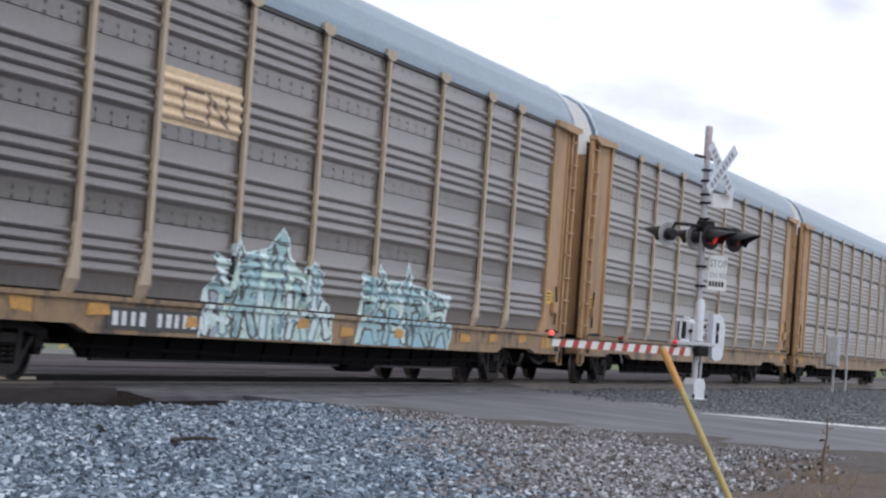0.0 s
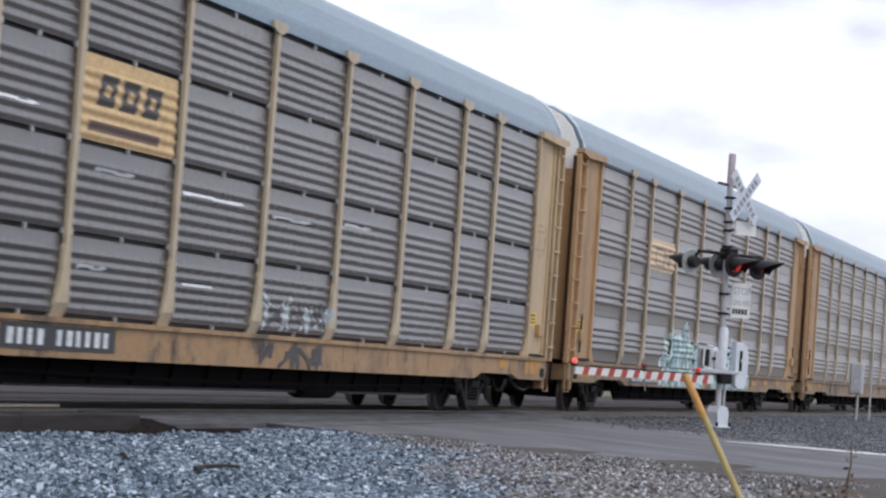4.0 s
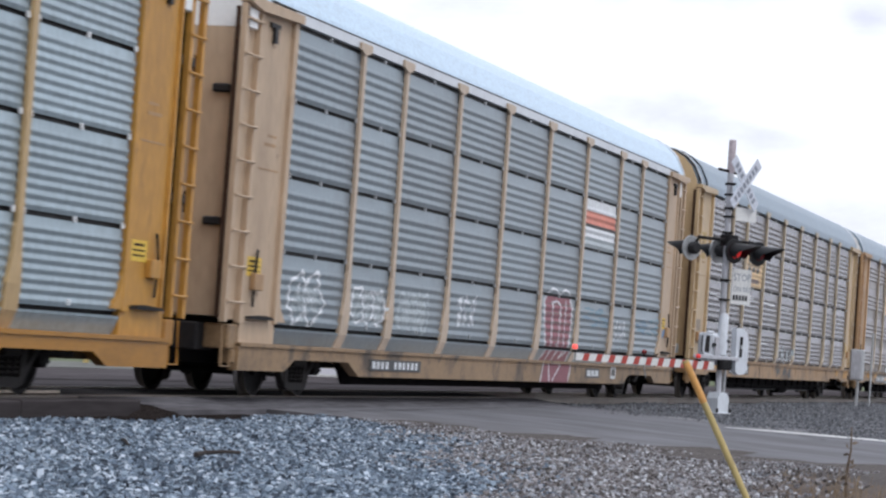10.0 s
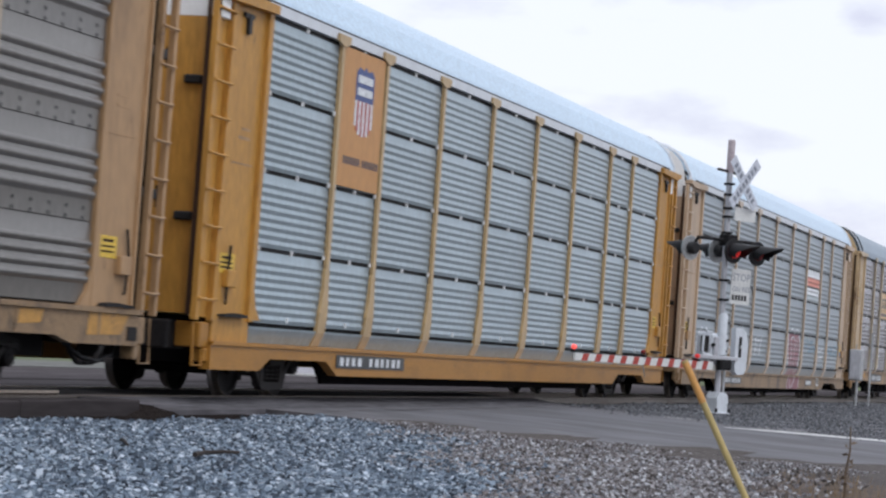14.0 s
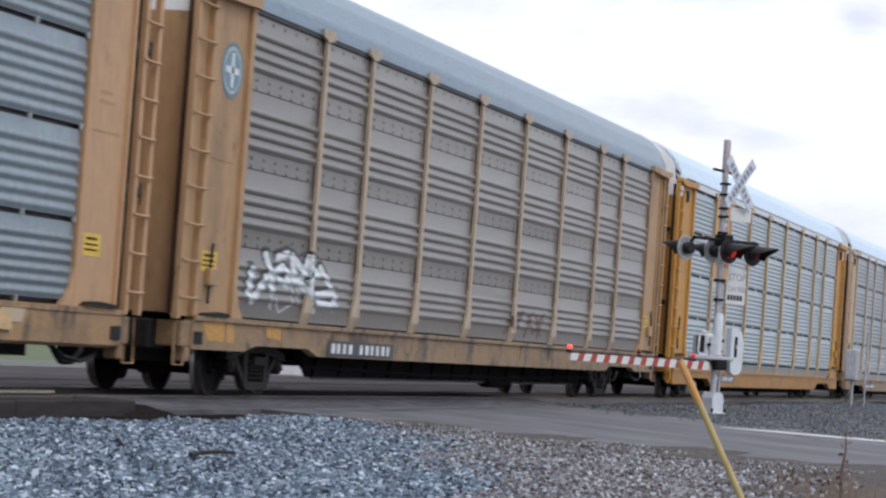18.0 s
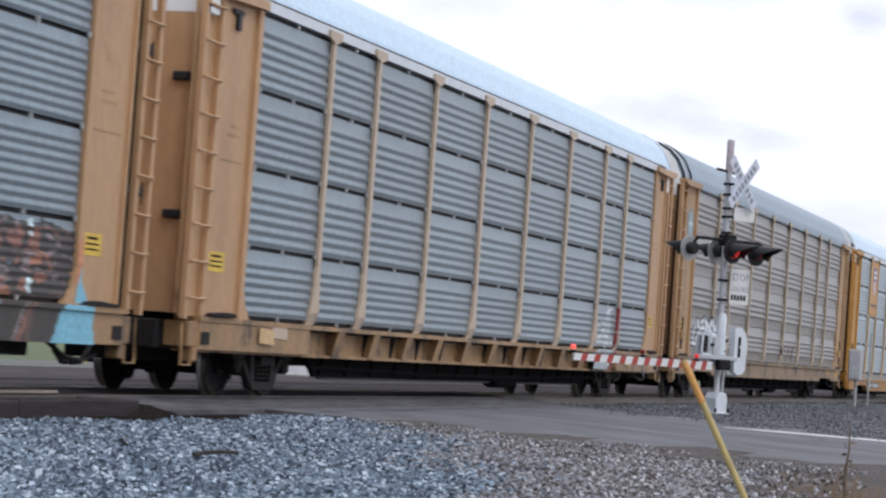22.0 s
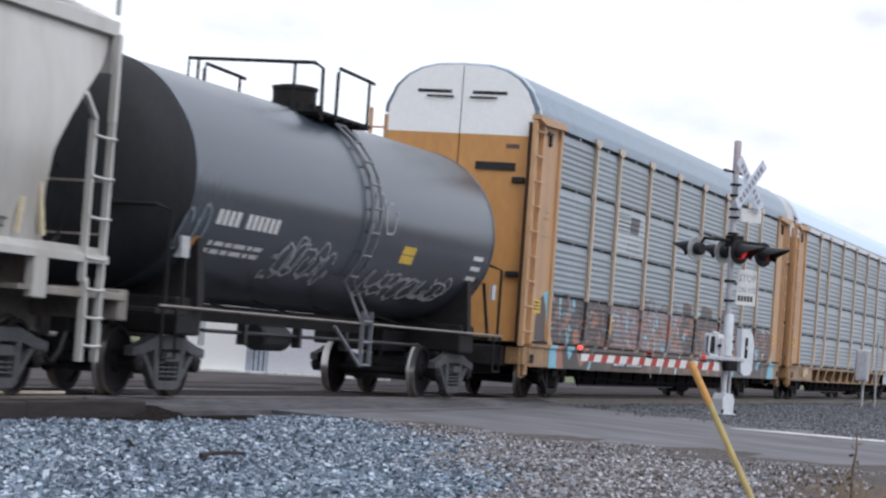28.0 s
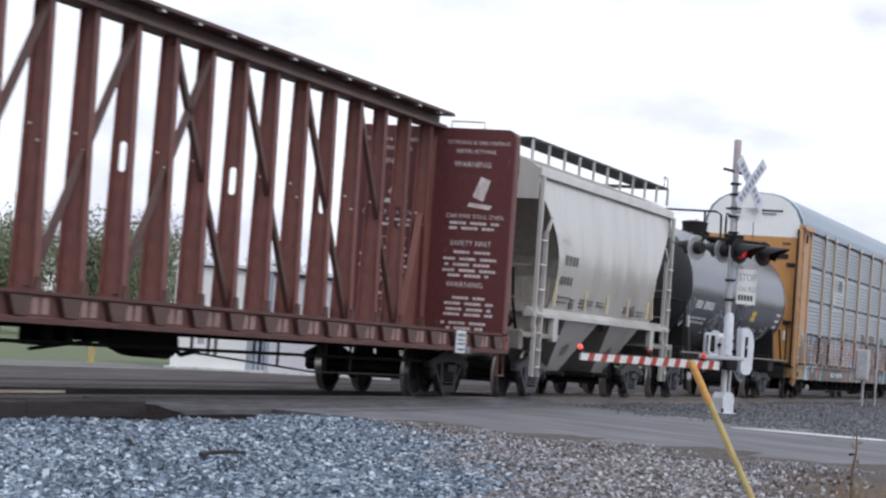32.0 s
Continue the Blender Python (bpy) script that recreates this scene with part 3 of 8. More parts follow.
def stones(name, count, inside, size, mat, label, seed, zoff=0.0, box=(11, 36, 3.0, 12.0)):
    """Loose broken stones strewn over a stretch of ground, each a bent eight-cornered lump."""
    rng = np.random.default_rng(seed)
    x = rng.uniform(box[0], box[1], count)
    y = rng.uniform(box[2], box[3], count)
    ok = inside(x, y)
    x, y = x[ok], y[ok]
    n = len(x)
    r = size * rng.uniform(0.55, 1.35, n)
    base = np.array([(i, j, k) for k in (-1, 1) for j in (-1, 1) for i in (-1, 1)], float)
    v = base[None] * rng.uniform(0.35, 1.0, (n, 8, 3)) * r[:, None, None]
    v[:, :, 2] *= 0.75
    a = rng.uniform(0, 6.28, n)
    ca, sa = np.cos(a)[:, None], np.sin(a)[:, None]
    tilt = rng.normal(0, 0.5, n)[:, None]
    vz = v[:, :, 2] + v[:, :, 0] * tilt
    vx, vy = v[:, :, 0] * ca - v[:, :, 1] * sa, v[:, :, 0] * sa + v[:, :, 1] * ca
    lump = 0.015 * np.sin(x * 2.1 + y) + 0.015 * np.sin(y * 3.3 - x * 0.7)
    ground = np.interp(y, ys, zs) + lump + zoff + rng.uniform(-0.3, 0.6, n) * size
    pts = np.stack([vx + x[:, None], vy + y[:, None], vz + ground[:, None]], -1).reshape(-1, 3)
    quad = np.array([(0, 2, 3, 1), (4, 5, 7, 6), (0, 1, 5, 4), (2, 6, 7, 3), (0, 4, 6, 2), (1, 3, 7, 5)])
    f = (quad[None] + (np.arange(n) * 8)[:, None, None]).reshape(-1, 4)
    me = bpy.data.meshes.new(name)
    me.from_pydata(pts.tolist(), [], f.tolist())
    me.materials.append(mat)
    return tagged(new(name, me), label, "gravel", kind="stuff")


road_edge = lambda y: np.interp(y, [p[1] for p in ROAD_NEAR[:8]][::-1], [p[0] for p in ROAD_NEAR[:8]][::-1])
wedge = lambda x, y: (y > 0.10 * x - 0.2) & (y < 0.56 * x + 0.4) & (y < 10.86 + 0.07 * np.sin(2.7 * x) + 0.05 * np.sin(11 * x)) & (x < road_edge(y) + 0.1 * np.sin(7 * y))
soft = lambda x, y: 0.35 * np.sin(3.1 * x) + 0.3 * np.sin(9.7 * y + x) + 1.3 * (np.modf(np.abs(np.sin(x * 127.1 + y * 311.7)) * 437.5)[0] - 0.5)
bare = lambda x, y: np.clip((y - 0.165 * x + 0.25 * np.sin(2.3 * x)) / 0.9 + 0.12, 0.06, 1.0)      # few stones on the dirt verge
blue = lambda x, y: wedge(x, y) & (y > 4.4 + 0.37 * (x - 17.4) + soft(x, y))
brown = lambda x, y: wedge(x, y) & (y < 4.5 + 0.37 * (x - 17.4) + soft(y, x)) & (bare(x, y) > np.modf(np.abs(np.sin(x * 91.7 + y * 57.3)) * 631.7)[0])
sheet("gravel_bed", [(6, 0.5), (24.5, 2.2), (25.8, 4.4), (26.8, 6.2), (28.0, 8.5), (29.5, 10.2), (30.2, 11.6), (6, 11.6)], -0.165, 0.2, GRAVEL_BED, "bed of blue-grey crushed stone")
# dark strip drawn where shadow lies between slab and gravel
sheet("damp_soil", [(6, 10.72), (28.3, 10.72), (29.3, 11.2), (29.6, 11.62), (6, 11.62)], -0.155, 0.1, SHADE_DIRT, "dark strip for the shadow at the foot of the slab")
stones("gravel", 200000, blue, 0.0245, STONES, "blue-grey crushed stone gravel", 3, 0.03)
stones("mixed_gravel", 165000, brown, 0.0185, STONES_BROWN, "brownish mixed gravel and dirt", 5, 0.05)
far_road = lambda y: np.interp(y, [p[1] for p in ROAD_FAR[2:]], [p[0] for p in ROAD_FAR[2:]])
stones("ballast_stones", 26000, lambda x, y: (y < 12.5) & (x > 47.6), 0.033, STONES_GREY, "grey ballast stones beside the rail", 7, 0.03, (47.6, 95, 10.6, 12.5))

sheet("verge_dirt", [(10, 0.4), (24.2, 2.2), (25.9, 3.6), (24.8, 4.15), (22.5, 3.95), (20.6, 3.5), (18.4, 3.2), (15.0, 2.45), (10, 1.6)], -0.148, 0.1, DIRT, "bare brown dirt verge")
# far side of the road: stony shoulder with a pale dusty strip
far_edge = ROAD_FAR[2:]
sheet("road_shoulder", [(x + 0.02, y) for x, y in far_edge] + [(50, 11.5), (120, 11.0), (170, 10.0), (170, 2.0), (60, 0.5), (41.5, 0.8)], -0.135, 0.12, SHOULDER, "stony grey road shoulder")
stones("shoulder_stones", 90000, lambda x, y: (x > far_road(y) + 1.1 + 0.6 * np.sin(3 * y) - 2.5 * (np.modf(np.abs(np.sin(x * 33.1 + y * 71.7)) * 331.7)[0] > 0.93)) & (y > 0.11 * x), 0.019, STONES_GREY, "grey stones on the road shoulder", 11, 0.05, (35, 92, 3.5, 10.9))
# dirt washed over the near edge of the asphalt
wash = Mesh()
near = [(30.2, 10.0), (28.7, 8.6), (28.3, 7.9), (27.4, 6.9), (27.0, 5.9), (26.2, 4.4), (25.2, 3.2), (23.4, 1.4), (20.0, -2.0)]
rim = []
for k in range(len(near) - 1):
    for j in range(5):
        f = j / 5
        x, y = near[k][0] * (1 - f) + near[k + 1][0] * f, near[k][1] * (1 - f) + near[k + 1][1] * f
        w = min(2.6, 0.7 + 0.42 * (k + f)) * (0.75 + 0.3 * math.sin(3.7 * (k + f)) + 0.15 * math.sin(11 * (k + f)))
        rim.append(((x - 0.1, y, -0.1005), (x + w * 1.2, y - w * 0.22, -0.1005)))
wash.add([p for pair in rim for p in pair], [(2 * k, 2 * k + 2, 2 * k + 3, 2 * k + 1) for k in range(len(rim) - 1)])
wash.add([p for a, b in rim for p in ((a[0] - 0.75, a[1] + 0.35, -0.20), (a[0] + 0.02, a[1], -0.1))], [(2 * k, 2 * k + 2, 2 * k + 3, 2 * k + 1) for k in range(len(rim) - 1)])
tagged(part("washed_dirt", wash, WASHED, None, "dirt and grit washed over the asphalt edge"), kind="structure")
strip = Mesh()
rim = []
for k in range(len(far_edge) - 2):
    for j in range(6):
        f = j / 6
        x, y = far_edge[k][0] * (1 - f) + far_edge[k + 1][0] * f, far_edge[k][1] * (1 - f) + far_edge[k + 1][1] * f
        w = 1.3 + 0.5 * math.sin(2.3 * (k + f)) + 0.25 * math.sin(9 * (k + f))
        rim += [(x + 0.03, y, -0.131), (x + 0.03 + w, y - 0.25 * w, -0.129)]
strip.add(rim, [(2 * k, 2 * k + 2, 2 * k + 3, 2 * k + 1) for k in range(len(rim) // 2 - 1)])
tagged(part("dusty_strip", strip, DUST_STRIP, None, "pale dusty strip beside the asphalt"), kind="structure")
stones("edge_grit", 16000, lambda x, y: (x > road_edge(y) - 0.7) & (x < road_edge(y) + 0.25 + 0.2 * (9 - y) * np.abs(np.sin(x * 45.1 + y * 78.2))), 0.012, STONES_BROWN, "loose grit on the asphalt edge", 13, 0.085, (25, 31, 3.3, 10))
heap = Mesh()
rh = random.Random(17)
hx, hy = [26.1 + 0.17 * i for i in range(12)], [11.25 + 0.13 * j for j in range(11)]
heap.add([(x + rh.uniform(-0.04, 0.04), y + rh.uniform(-0.03, 0.03), -0.175 + max(0.0, 1 - ((x - 26.75) / 0.75) ** 2 - ((y - 11.85) / 0.62) ** 2) * rh.uniform(0.13, 0.16)) for y in hy for x in hx],
         [(j * 12 + i, j * 12 + i + 1, j * 12 + 13 + i, j * 12 + 12 + i) for j in range(10) for i in range(11)])
tagged(part("dirt_heap", heap, SHADE_DIRT, None, "dark dirt heaped against the end of the slab"), kind="structure")
cracks = thing("road_cracks", "dark cracks and tar seams in the asphalt", "cracks", kind="structure")
rc = random.Random(21)
for a, b in (((46.6, 12.9), (48.6, 11.75)), ((48.6, 11.75), (55.0, 11.6)), ((36.6, 5.0), (38.8, 6.2)), ((31.5, 11.2), (44.5, 11.75))):
    rows, n = [], 14
    for k in range(n + 1):
        f = k / n
        x, y = a[0] + (b[0] - a[0]) * f + rc.uniform(-0.12, 0.12), a[1] + (b[1] - a[1]) * f + rc.uniform(-0.05, 0.05)
        w = rc.uniform(0.008, 0.04)
        rows += [(x - w, y + w, -0.0985), (x + w, y - w, -0.0985)]
    cm = Mesh()
    cm.add(rows, [(2 * k, 2 * k + 1, 2 * k + 3, 2 * k + 2) for k in range(n)])
    part("crack", cm, CRACK, cracks)

stick = thing("fallen_stick", "short dead stick lying on the gravel", "stick", Matrix.Translation((18.45, 7.42, -0.11)))
part("stick_stem", Mesh().tube([(-0.20, 0.11, 0.015), (-0.06, 0.09, 0.03), (0.06, -0.03, 0.045), (0.24, -0.08, 0.04)], 0.022, 7, 0.013), DEAD_WOOD, stick)
part("twig", Mesh().tube([(-0.04, 0.08, 0.03), (0.02, 0.14, 0.07)], 0.008, 5), DEAD_WOOD, stick)
small = thing("broken_twig", "small dark broken twig lying on the gravel", "twig", Matrix.Translation((19.38, 8.64, -0.125)))
part("twig_stem", Mesh().tube([(0.34, 0.17, 0.02), (0.0, 0.0, 0.04), (-0.36, -0.20, 0.02)], 0.020, 6, 0.010), DEAD_WOOD, small)


# ---- behind the track: building, trees ----
hut_at = Matrix.Translation((52.66, 22.65, -0.10)) @ pose(0, 0, 0, 0, 0, -20.7)
hut = thing("white_building", "low flat-roofed white building with a grey pilaster behind the track", "building", hut_at)
back = lambda x0, x1, y0: [(x0, y0), (x1, y0), (x1 + 2.9, 2.8), (x0 + 2.95, 2.8)]
part("wall", Mesh().prism(back(0, 2.52, 0.0), 0, 2.36, "z"), END_WHITE, hut)
part("wall", Mesh().prism(back(3.22, 7.3, 0.03), 0, 2.30, "z"), paint("lilac_white_paint", (0.66, 0.65, 0.70), 0.55, vary=0.05, dirt=0.25, dirt_color=(0.5, 0.48, 0.5)), hut, "pale lilac-grey wall")
part("pilaster", Mesh().box(2.52, 3.22, -0.08, 0.3, 0, 2.4, 0.01), paint("blue_grey_paint", (0.36, 0.40, 0.47), 0.5), hut, "blue-grey pilaster")
for x in (2.70, 2.87, 3.04):
    part("pilaster_seam", Mesh().box(x - 0.012, x + 0.012, -0.086, -0.08, 0.05, 2.35), STEEL_DARK, hut)
part("parapet", Mesh().prism([(-0.06, -0.12), (7.36, -0.12), (10.3, 2.9), (2.85, 2.9)], 2.40, 2.48, "z"), PALE_PAINT, hut)
part("plinth", Mesh().box(-0.2, 7.5, -0.35, 0.0, -0.02, 0.07, 0.01), LINE_PAINT, hut, "pale concrete lip along the wall")
part("door_frame", Mesh().box(0.85, 1.05, -0.02, 0.0, 0.6, 1.5), MAST_GREY, hut)


post_y = thing("bollard", "short yellow bollard on the pavement", "bollard")
part("tube", Mesh().lathe([(0.07, -0.12), (0.07, 0.28), (0.03, 0.33)], (51.3, 23.95, 0), "z", 12), MARKER_YELLOW, post_y)


def tree(x, y, h, spread, seed):
    rng = np.random.default_rng(seed)
    t = thing("tree", "leafy green tree behind the lawn", "tree", Matrix.Translation((x, y, -0.2)), group="background trees")
    trunk = Mesh().tube([(0, 0, 0), (0.1, 0.05, h * 0.3), (0.0, 0.1, h * 0.6), (0.1, 0, h * 0.85)], h * 0.03, 7, h * 0.008)
    tips = []
    for k in range(9):
        a, e = rng.uniform(0, 6.28), rng.uniform(0.5, 1.0)
        z0 = h * rng.uniform(0.10, 0.6)
        tip = (math.cos(a) * spread * e * 0.7, math.sin(a) * spread * e * 0.7, z0 + h * rng.uniform(0.15, 0.35))
        trunk.tube([(0, 0, z0), (tip[0] * 0.5, tip[1] * 0.5, (z0 + tip[2]) / 2 + 0.1), tip], h * 0.012, 5, h * 0.004)
        tips.append(tip)
    part("trunk", trunk, BARK, t)
    n = 7500
    c = np.array(tips + [(0, 0, h * 0.8), (0, 0, h * 0.6)])
    idx = rng.integers(0, len(c), n)
    p = c[idx] + rng.normal(0, 1, (n, 3)) * np.array([spread * 0.27, spread * 0.27, h * 0.10])
    d1, d2 = rng.normal(0, 1, (n, 3)), rng.normal(0, 1, (n, 3))
    s = 0.045 + 0.075 * rng.random((n, 1))
    d1 = d1 / np.linalg.norm(d1, axis=1, keepdims=True) * s
    d2 = d2 / np.linalg.norm(d2, axis=1, keepdims=True) * s * 0.6
    pts = np.stack([p - d1, p + d2, p + d1, p - d2], 1).reshape(-1, 3)
    me = bpy.data.meshes.new("crown")
    me.from_pydata(pts.tolist(), [], (np.arange(n)[:, None] * 4 + np.arange(4)).tolist())
    me.materials.append(LEAVES)
    part("crown", me, LEAVES, t)
    return t


rt = random.Random(4)
for k in range(22):
    a = 0.30 + k * 0.0125 + rt.uniform(-0.006, 0.006)
    dist = rt.uniform(112, 150)
    tree(dist * math.cos(a), dist * math.sin(a), rt.uniform(4.6, 6.4) * dist / 120 * (0.92 if a > 0.405 else 0.66), rt.uniform(2.4, 3.8), 50 + k)
for k in range(6):
    a = 0.10 + k * 0.03
    tree(220 * math.cos(a), 220 * math.sin(a), rt.uniform(5, 7), 4.0, 90 + k)

# unseen bank added to close the camera's side and darken low reflections in the cars
rb = np.random.default_rng(31)
nx_, ny_ = 150, 9
bank = Mesh()
bx = np.linspace(-250, 700, nx_)
prof_y, prof_h = (-70, -74, -80, -88, -98, -112, -130, -160, -200), (0.0, 3.0, 5.4, 7.2, 8.8, 9.6, 8.4, 5.0, 0.0)
jag = rb.normal(0, 1, (ny_, nx_))
bank.add([(float(bx[i] + 2 * jag[j, i]), prof_y[j], -0.5 + prof_h[j] * (1.0 + 0.12 * math.sin(bx[i] * 0.07) + 0.08 * math.sin(bx[i] * 0.31 + j) + 0.09 * float(jag[j, i]))) for j in range(ny_) for i in range(nx_)],
         [(j * nx_ + i, (j + 1) * nx_ + i, (j + 1) * nx_ + i + 1, j * nx_ + i + 1) for j in range(ny_ - 1) for i in range(nx_ - 1)])
tagged(part("wooded_bank", bank, BANK_DARK, None, "unseen dark bank added to darken reflections in the cars"), kind="structure")


# ---- crossing signal with gate ----
PAINT_DARK = paint("faded_black", (0.25, 0.27, 0.32), 0.6)
MAST = Vector((51.1, 9.73, -0.13))
ROAD_DIR = Vector((-0.55, -0.83, 0)).normalized()      # towards the traffic that it faces
ACROSS = Vector((ROAD_DIR.y, -ROAD_DIR.x, 0)) * -1       # along the lamp arm
TURN = math.degrees(math.atan2(ACROSS.y, ACROSS.x))
sig = thing("crossing_signal", "railroad crossing signal mast with crossbuck, flashing lamps and lowered gate", "signal",
            Matrix.Translation(MAST) @ pose(0, 0, 0, 0, 0, TURN))
# local axes of the signal: x along the lamp arm, -y towards the traffic
lean = -0.07
part("mast", Mesh().tube([(0, 0, 0.3), (lean * 0.4, 0, 2.4), (lean, 0, 4.95)], 0.062, 16), MAST_GREY, sig, "grey steel tube mast", True)
part("mast_cap", Mesh().lathe([(0.07, 0), (0.075, 0.05), (0.075, 0.66), (0.06, 0.68)], (lean, 0, 4.95), "z", 16), paint("pinkish_cap", (0.40, 0.34, 0.36), 0.6), sig, "faded pinkish tube top", True)
basem = Mesh().box(-0.21, 0.21, -0.21, 0.21, -0.02, 0.06, 0.015)
basem.prism([(-0.15, 0.05), (0.15, 0.05), (0.165, 0.34), (0.10, 0.46), (-0.10, 0.46), (-0.165, 0.34)], -0.16, 0.16)
part("base", basem, PALE_PAINT, sig, "cast pedestal base")
for s in (-1, 1):
    part("anchor_bolt", Mesh().lathe([(0.025, 0.05), (0.025, 0.13), (0.005, 0.14)], (s * 0.185, -0.185, 0), "z", 8), STEEL_DARK, sig)
for z in (4.72, 4.5, 4.22, 4.05, 3.72, 3.55, 2.75, 2.35):
    cl = Mesh().lathe([(0.06, -0.025), (0.085, -0.025), (0.085, 0.025), (0.06, 0.025)], (lean * z / 4.75, 0, z), "z", 12)
    cl.box(lean * z / 4.75 - 0.03, lean * z / 4.75 + 0.03, -0.15, 0.11, z - 0.02, z + 0.02)
    part("clamp", cl, STEEL_DARK, sig)
part("finial_arm", Mesh().bar((-0.42, 0, 5.0), (0.3, 0, 4.94), 0.04, 0.05), STEEL_DARK, sig)


def blade(angle, y):
    m = Mesh()
    c, s = math.cos(radians(angle)), math.sin(radians(angle))
    L, w = 0.66, 0.12
    o = [(-L, -w), (L, -w), (L, w), (-L, w)]
    m.prism([(u * c - v * s + 0.05, u * s + v * c + 4.50) for u, v in o], y - 0.006, y + 0.006)
    return m


for y in (-0.17,):
    for i, ang in enumerate((45, -45)):
        swing = Matrix.Translation((-0.06, -0.2, 0.24)) @ pose(0, 0, 0, 0, 0, 11)
        b = part("crossbuck_blade", blade(ang, y + 0.014 * i), paint("crossbuck_white", (0.60, 0.63, 0.70), 0.5, dirt=0.35, dirt_color=(0.33, 0.35, 0.42)) if "crossbuck_white" not in bpy.data.materials else bpy.data.materials["crossbuck_white"], sig, at=swing)
        if y < 0:
            bars = Mesh()
            c, s = math.cos(radians(ang)), math.sin(radians(ang))
            for k in range(8):
                u0 = -0.52 + k * 0.135
                if 3 <= k <= 4 and i == 1:
                    continue
                bars.prism([(u * c - v * s + 0.05, u * s + v * c + 4.50) for u, v in ((u0, -0.06), (u0 + 0.085, -0.06), (u0 + 0.085, 0.06), (u0, 0.06))], y + 0.014 * i - 0.010, y + 0.014 * i - 0.006)
            tagged(part("blade_lettering", bars, PAINT_DARK, b, "faded black lettering bars"), kind="stuff")
part("tracks_plate", Mesh().box(0.0, 0.60, -0.16, -0.15, 3.98, 4.26), WHITE, sig, "white plate under the crossbuck")

LAMP_Z = 3.35
part("lamp_arm", Mesh().tube([(-0.86, 0, LAMP_Z + 0.22), (0.86, 0, LAMP_Z + 0.22)], 0.035, 10), STEEL_DARK, sig, smooth=True)
part("junction_box", Mesh().box(-0.12, 0.16, -0.14, 0.14, LAMP_Z + 0.1, LAMP_Z + 0.34, 0.02), STEEL_DARK, sig)


def lamp(x, s, lens):
    d = part("lamp_disc", Mesh().lathe([(0.02, 0), (0.25, 0.0), (0.255, 0.015), (0.25, 0.03), (0.02, 0.03)], (x, s * 0.2, LAMP_Z), "y", 28), BLACK if s < 0 else ALU, sig, "round backing disc", True)
    part("lamp_housing", Mesh().lathe([(0.10, -s * 0.16), (0.13, -s * 0.12), (0.13, 0.0)], (x, s * 0.2, LAMP_Z), "y", 16), BLACK, d, smooth=True)
    part("lens", Mesh().lathe([(0.145, s * 0.03), (0.115, s * 0.085), (0.06, s * 0.12), (0.01, s * 0.125)], (x, s * 0.2, LAMP_Z), "y", 20), lens, d, "red glass lens", True)
    hood = Mesh()
    for r in (0.17, 0.163):
        pts = []
        for k in range(13):
            a = radians(-35 + 250 * k / 12)
            ext = 0.18 + 0.50 * max(0.0, math.sin(a))
            pts += [(x + r * math.cos(a), s * 0.22, LAMP_Z + r * math.sin(a)), (x + r * math.cos(a), s * (0.22 + ext), LAMP_Z + r * math.sin(a) - 0.05)]
        hood.add(pts, [(2 * k, 2 * k + 1, 2 * k + 3, 2 * k + 2) for k in range(12)])
    part("visor", hood, BLACK, d, "black visor hood", True)
    part("bracket", Mesh().bar((x, 0, LAMP_Z + 0.22), (x, s * 0.18, LAMP_Z + 0.02), 0.04, 0.04), STEEL_DARK, d)


lamp(0.0, -1, RED_GLOW)
lamp(0.70, -1, RED_DIM)
lamp(-0.84, 1, RED_DIM)
lamp(-0.06, 1, RED_DIM)

sign = part("stop_plate", Mesh().box(0.06, 0.62, -0.125, -0.115, 2.28, 3.0, 0.003), WHITE, sig, "white stop sign plate with black words")
for text, size, x, z in (("STOP", 0.215, 0.085, 2.76), ("ON RED", 0.155, 0.09, 2.54)):
    letters(text, size, PAINT_DARK, sign, Matrix.Translation((x, -0.128, z)) @ pose(0, 0, 0, 90, 0, 0))
part("word_bar", blocks(Mesh(), "#####", 0.10, 2.36, 0.065, 0.11, 0.025, -0.126, 0.003), BLACK, sign)

mech = part("gate_mechanism", Mesh().box(-0.30, 0.24, 0.0, 0.42, 1.0, 1.66, 0.05), PALE_PAINT, sig, "pale grey gate machine housing")
part("mechanism_cover", Mesh().box(-0.22, -0.04, -0.05, 0.0, 1.1, 1.58, 0.02), MAST_GREY, mech)
for x, z in ((-0.24, 1.42), (-0.24, 1.16), (0.1, 1.3), (0.14, 1.52)):
    part("bolt", Mesh().lathe([(0.001, -0.07), (0.03, -0.07), (0.03, 0.0)], (x, 0, z), "y", 8), STEEL_DARK, mech)
part("mast_sleeve", Mesh().lathe([(0.075, 1.2), (0.1, 1.22), (0.1, 2.0), (0.075, 2.08)], (0.0, -0.02, 0), "z", 16), PALE_PAINT, sig, "pale sleeve round the mast", True)
wt = Mesh()
wt.prism([(0.28, 1.02), (0.30, 0.90), (0.40, 0.84), (0.56, 0.86), (0.62, 0.96), (0.64, 1.5), (0.58, 1.70), (0.46, 1.80), (0.26, 1.80)], -0.16, -0.02)
cw = part("counterweight", wt, PALE_PAINT, sig, "pale counterweight casting")
part("slot", Mesh().box(0.37, 0.45, -0.17, -0.158, 1.2, 1.62, 0.005), STEEL_DARK, cw, "dark vertical slot")
part("slot_bolt", Mesh().box(0.39, 0.44, -0.19, -0.17, 1.38, 1.45), ALU, cw)
part("crank_arm", Mesh().box(-0.92, 0.34, -0.2, -0.12, 1.12, 1.20, 0.015), MAST_GREY, sig, "gate crank arm")
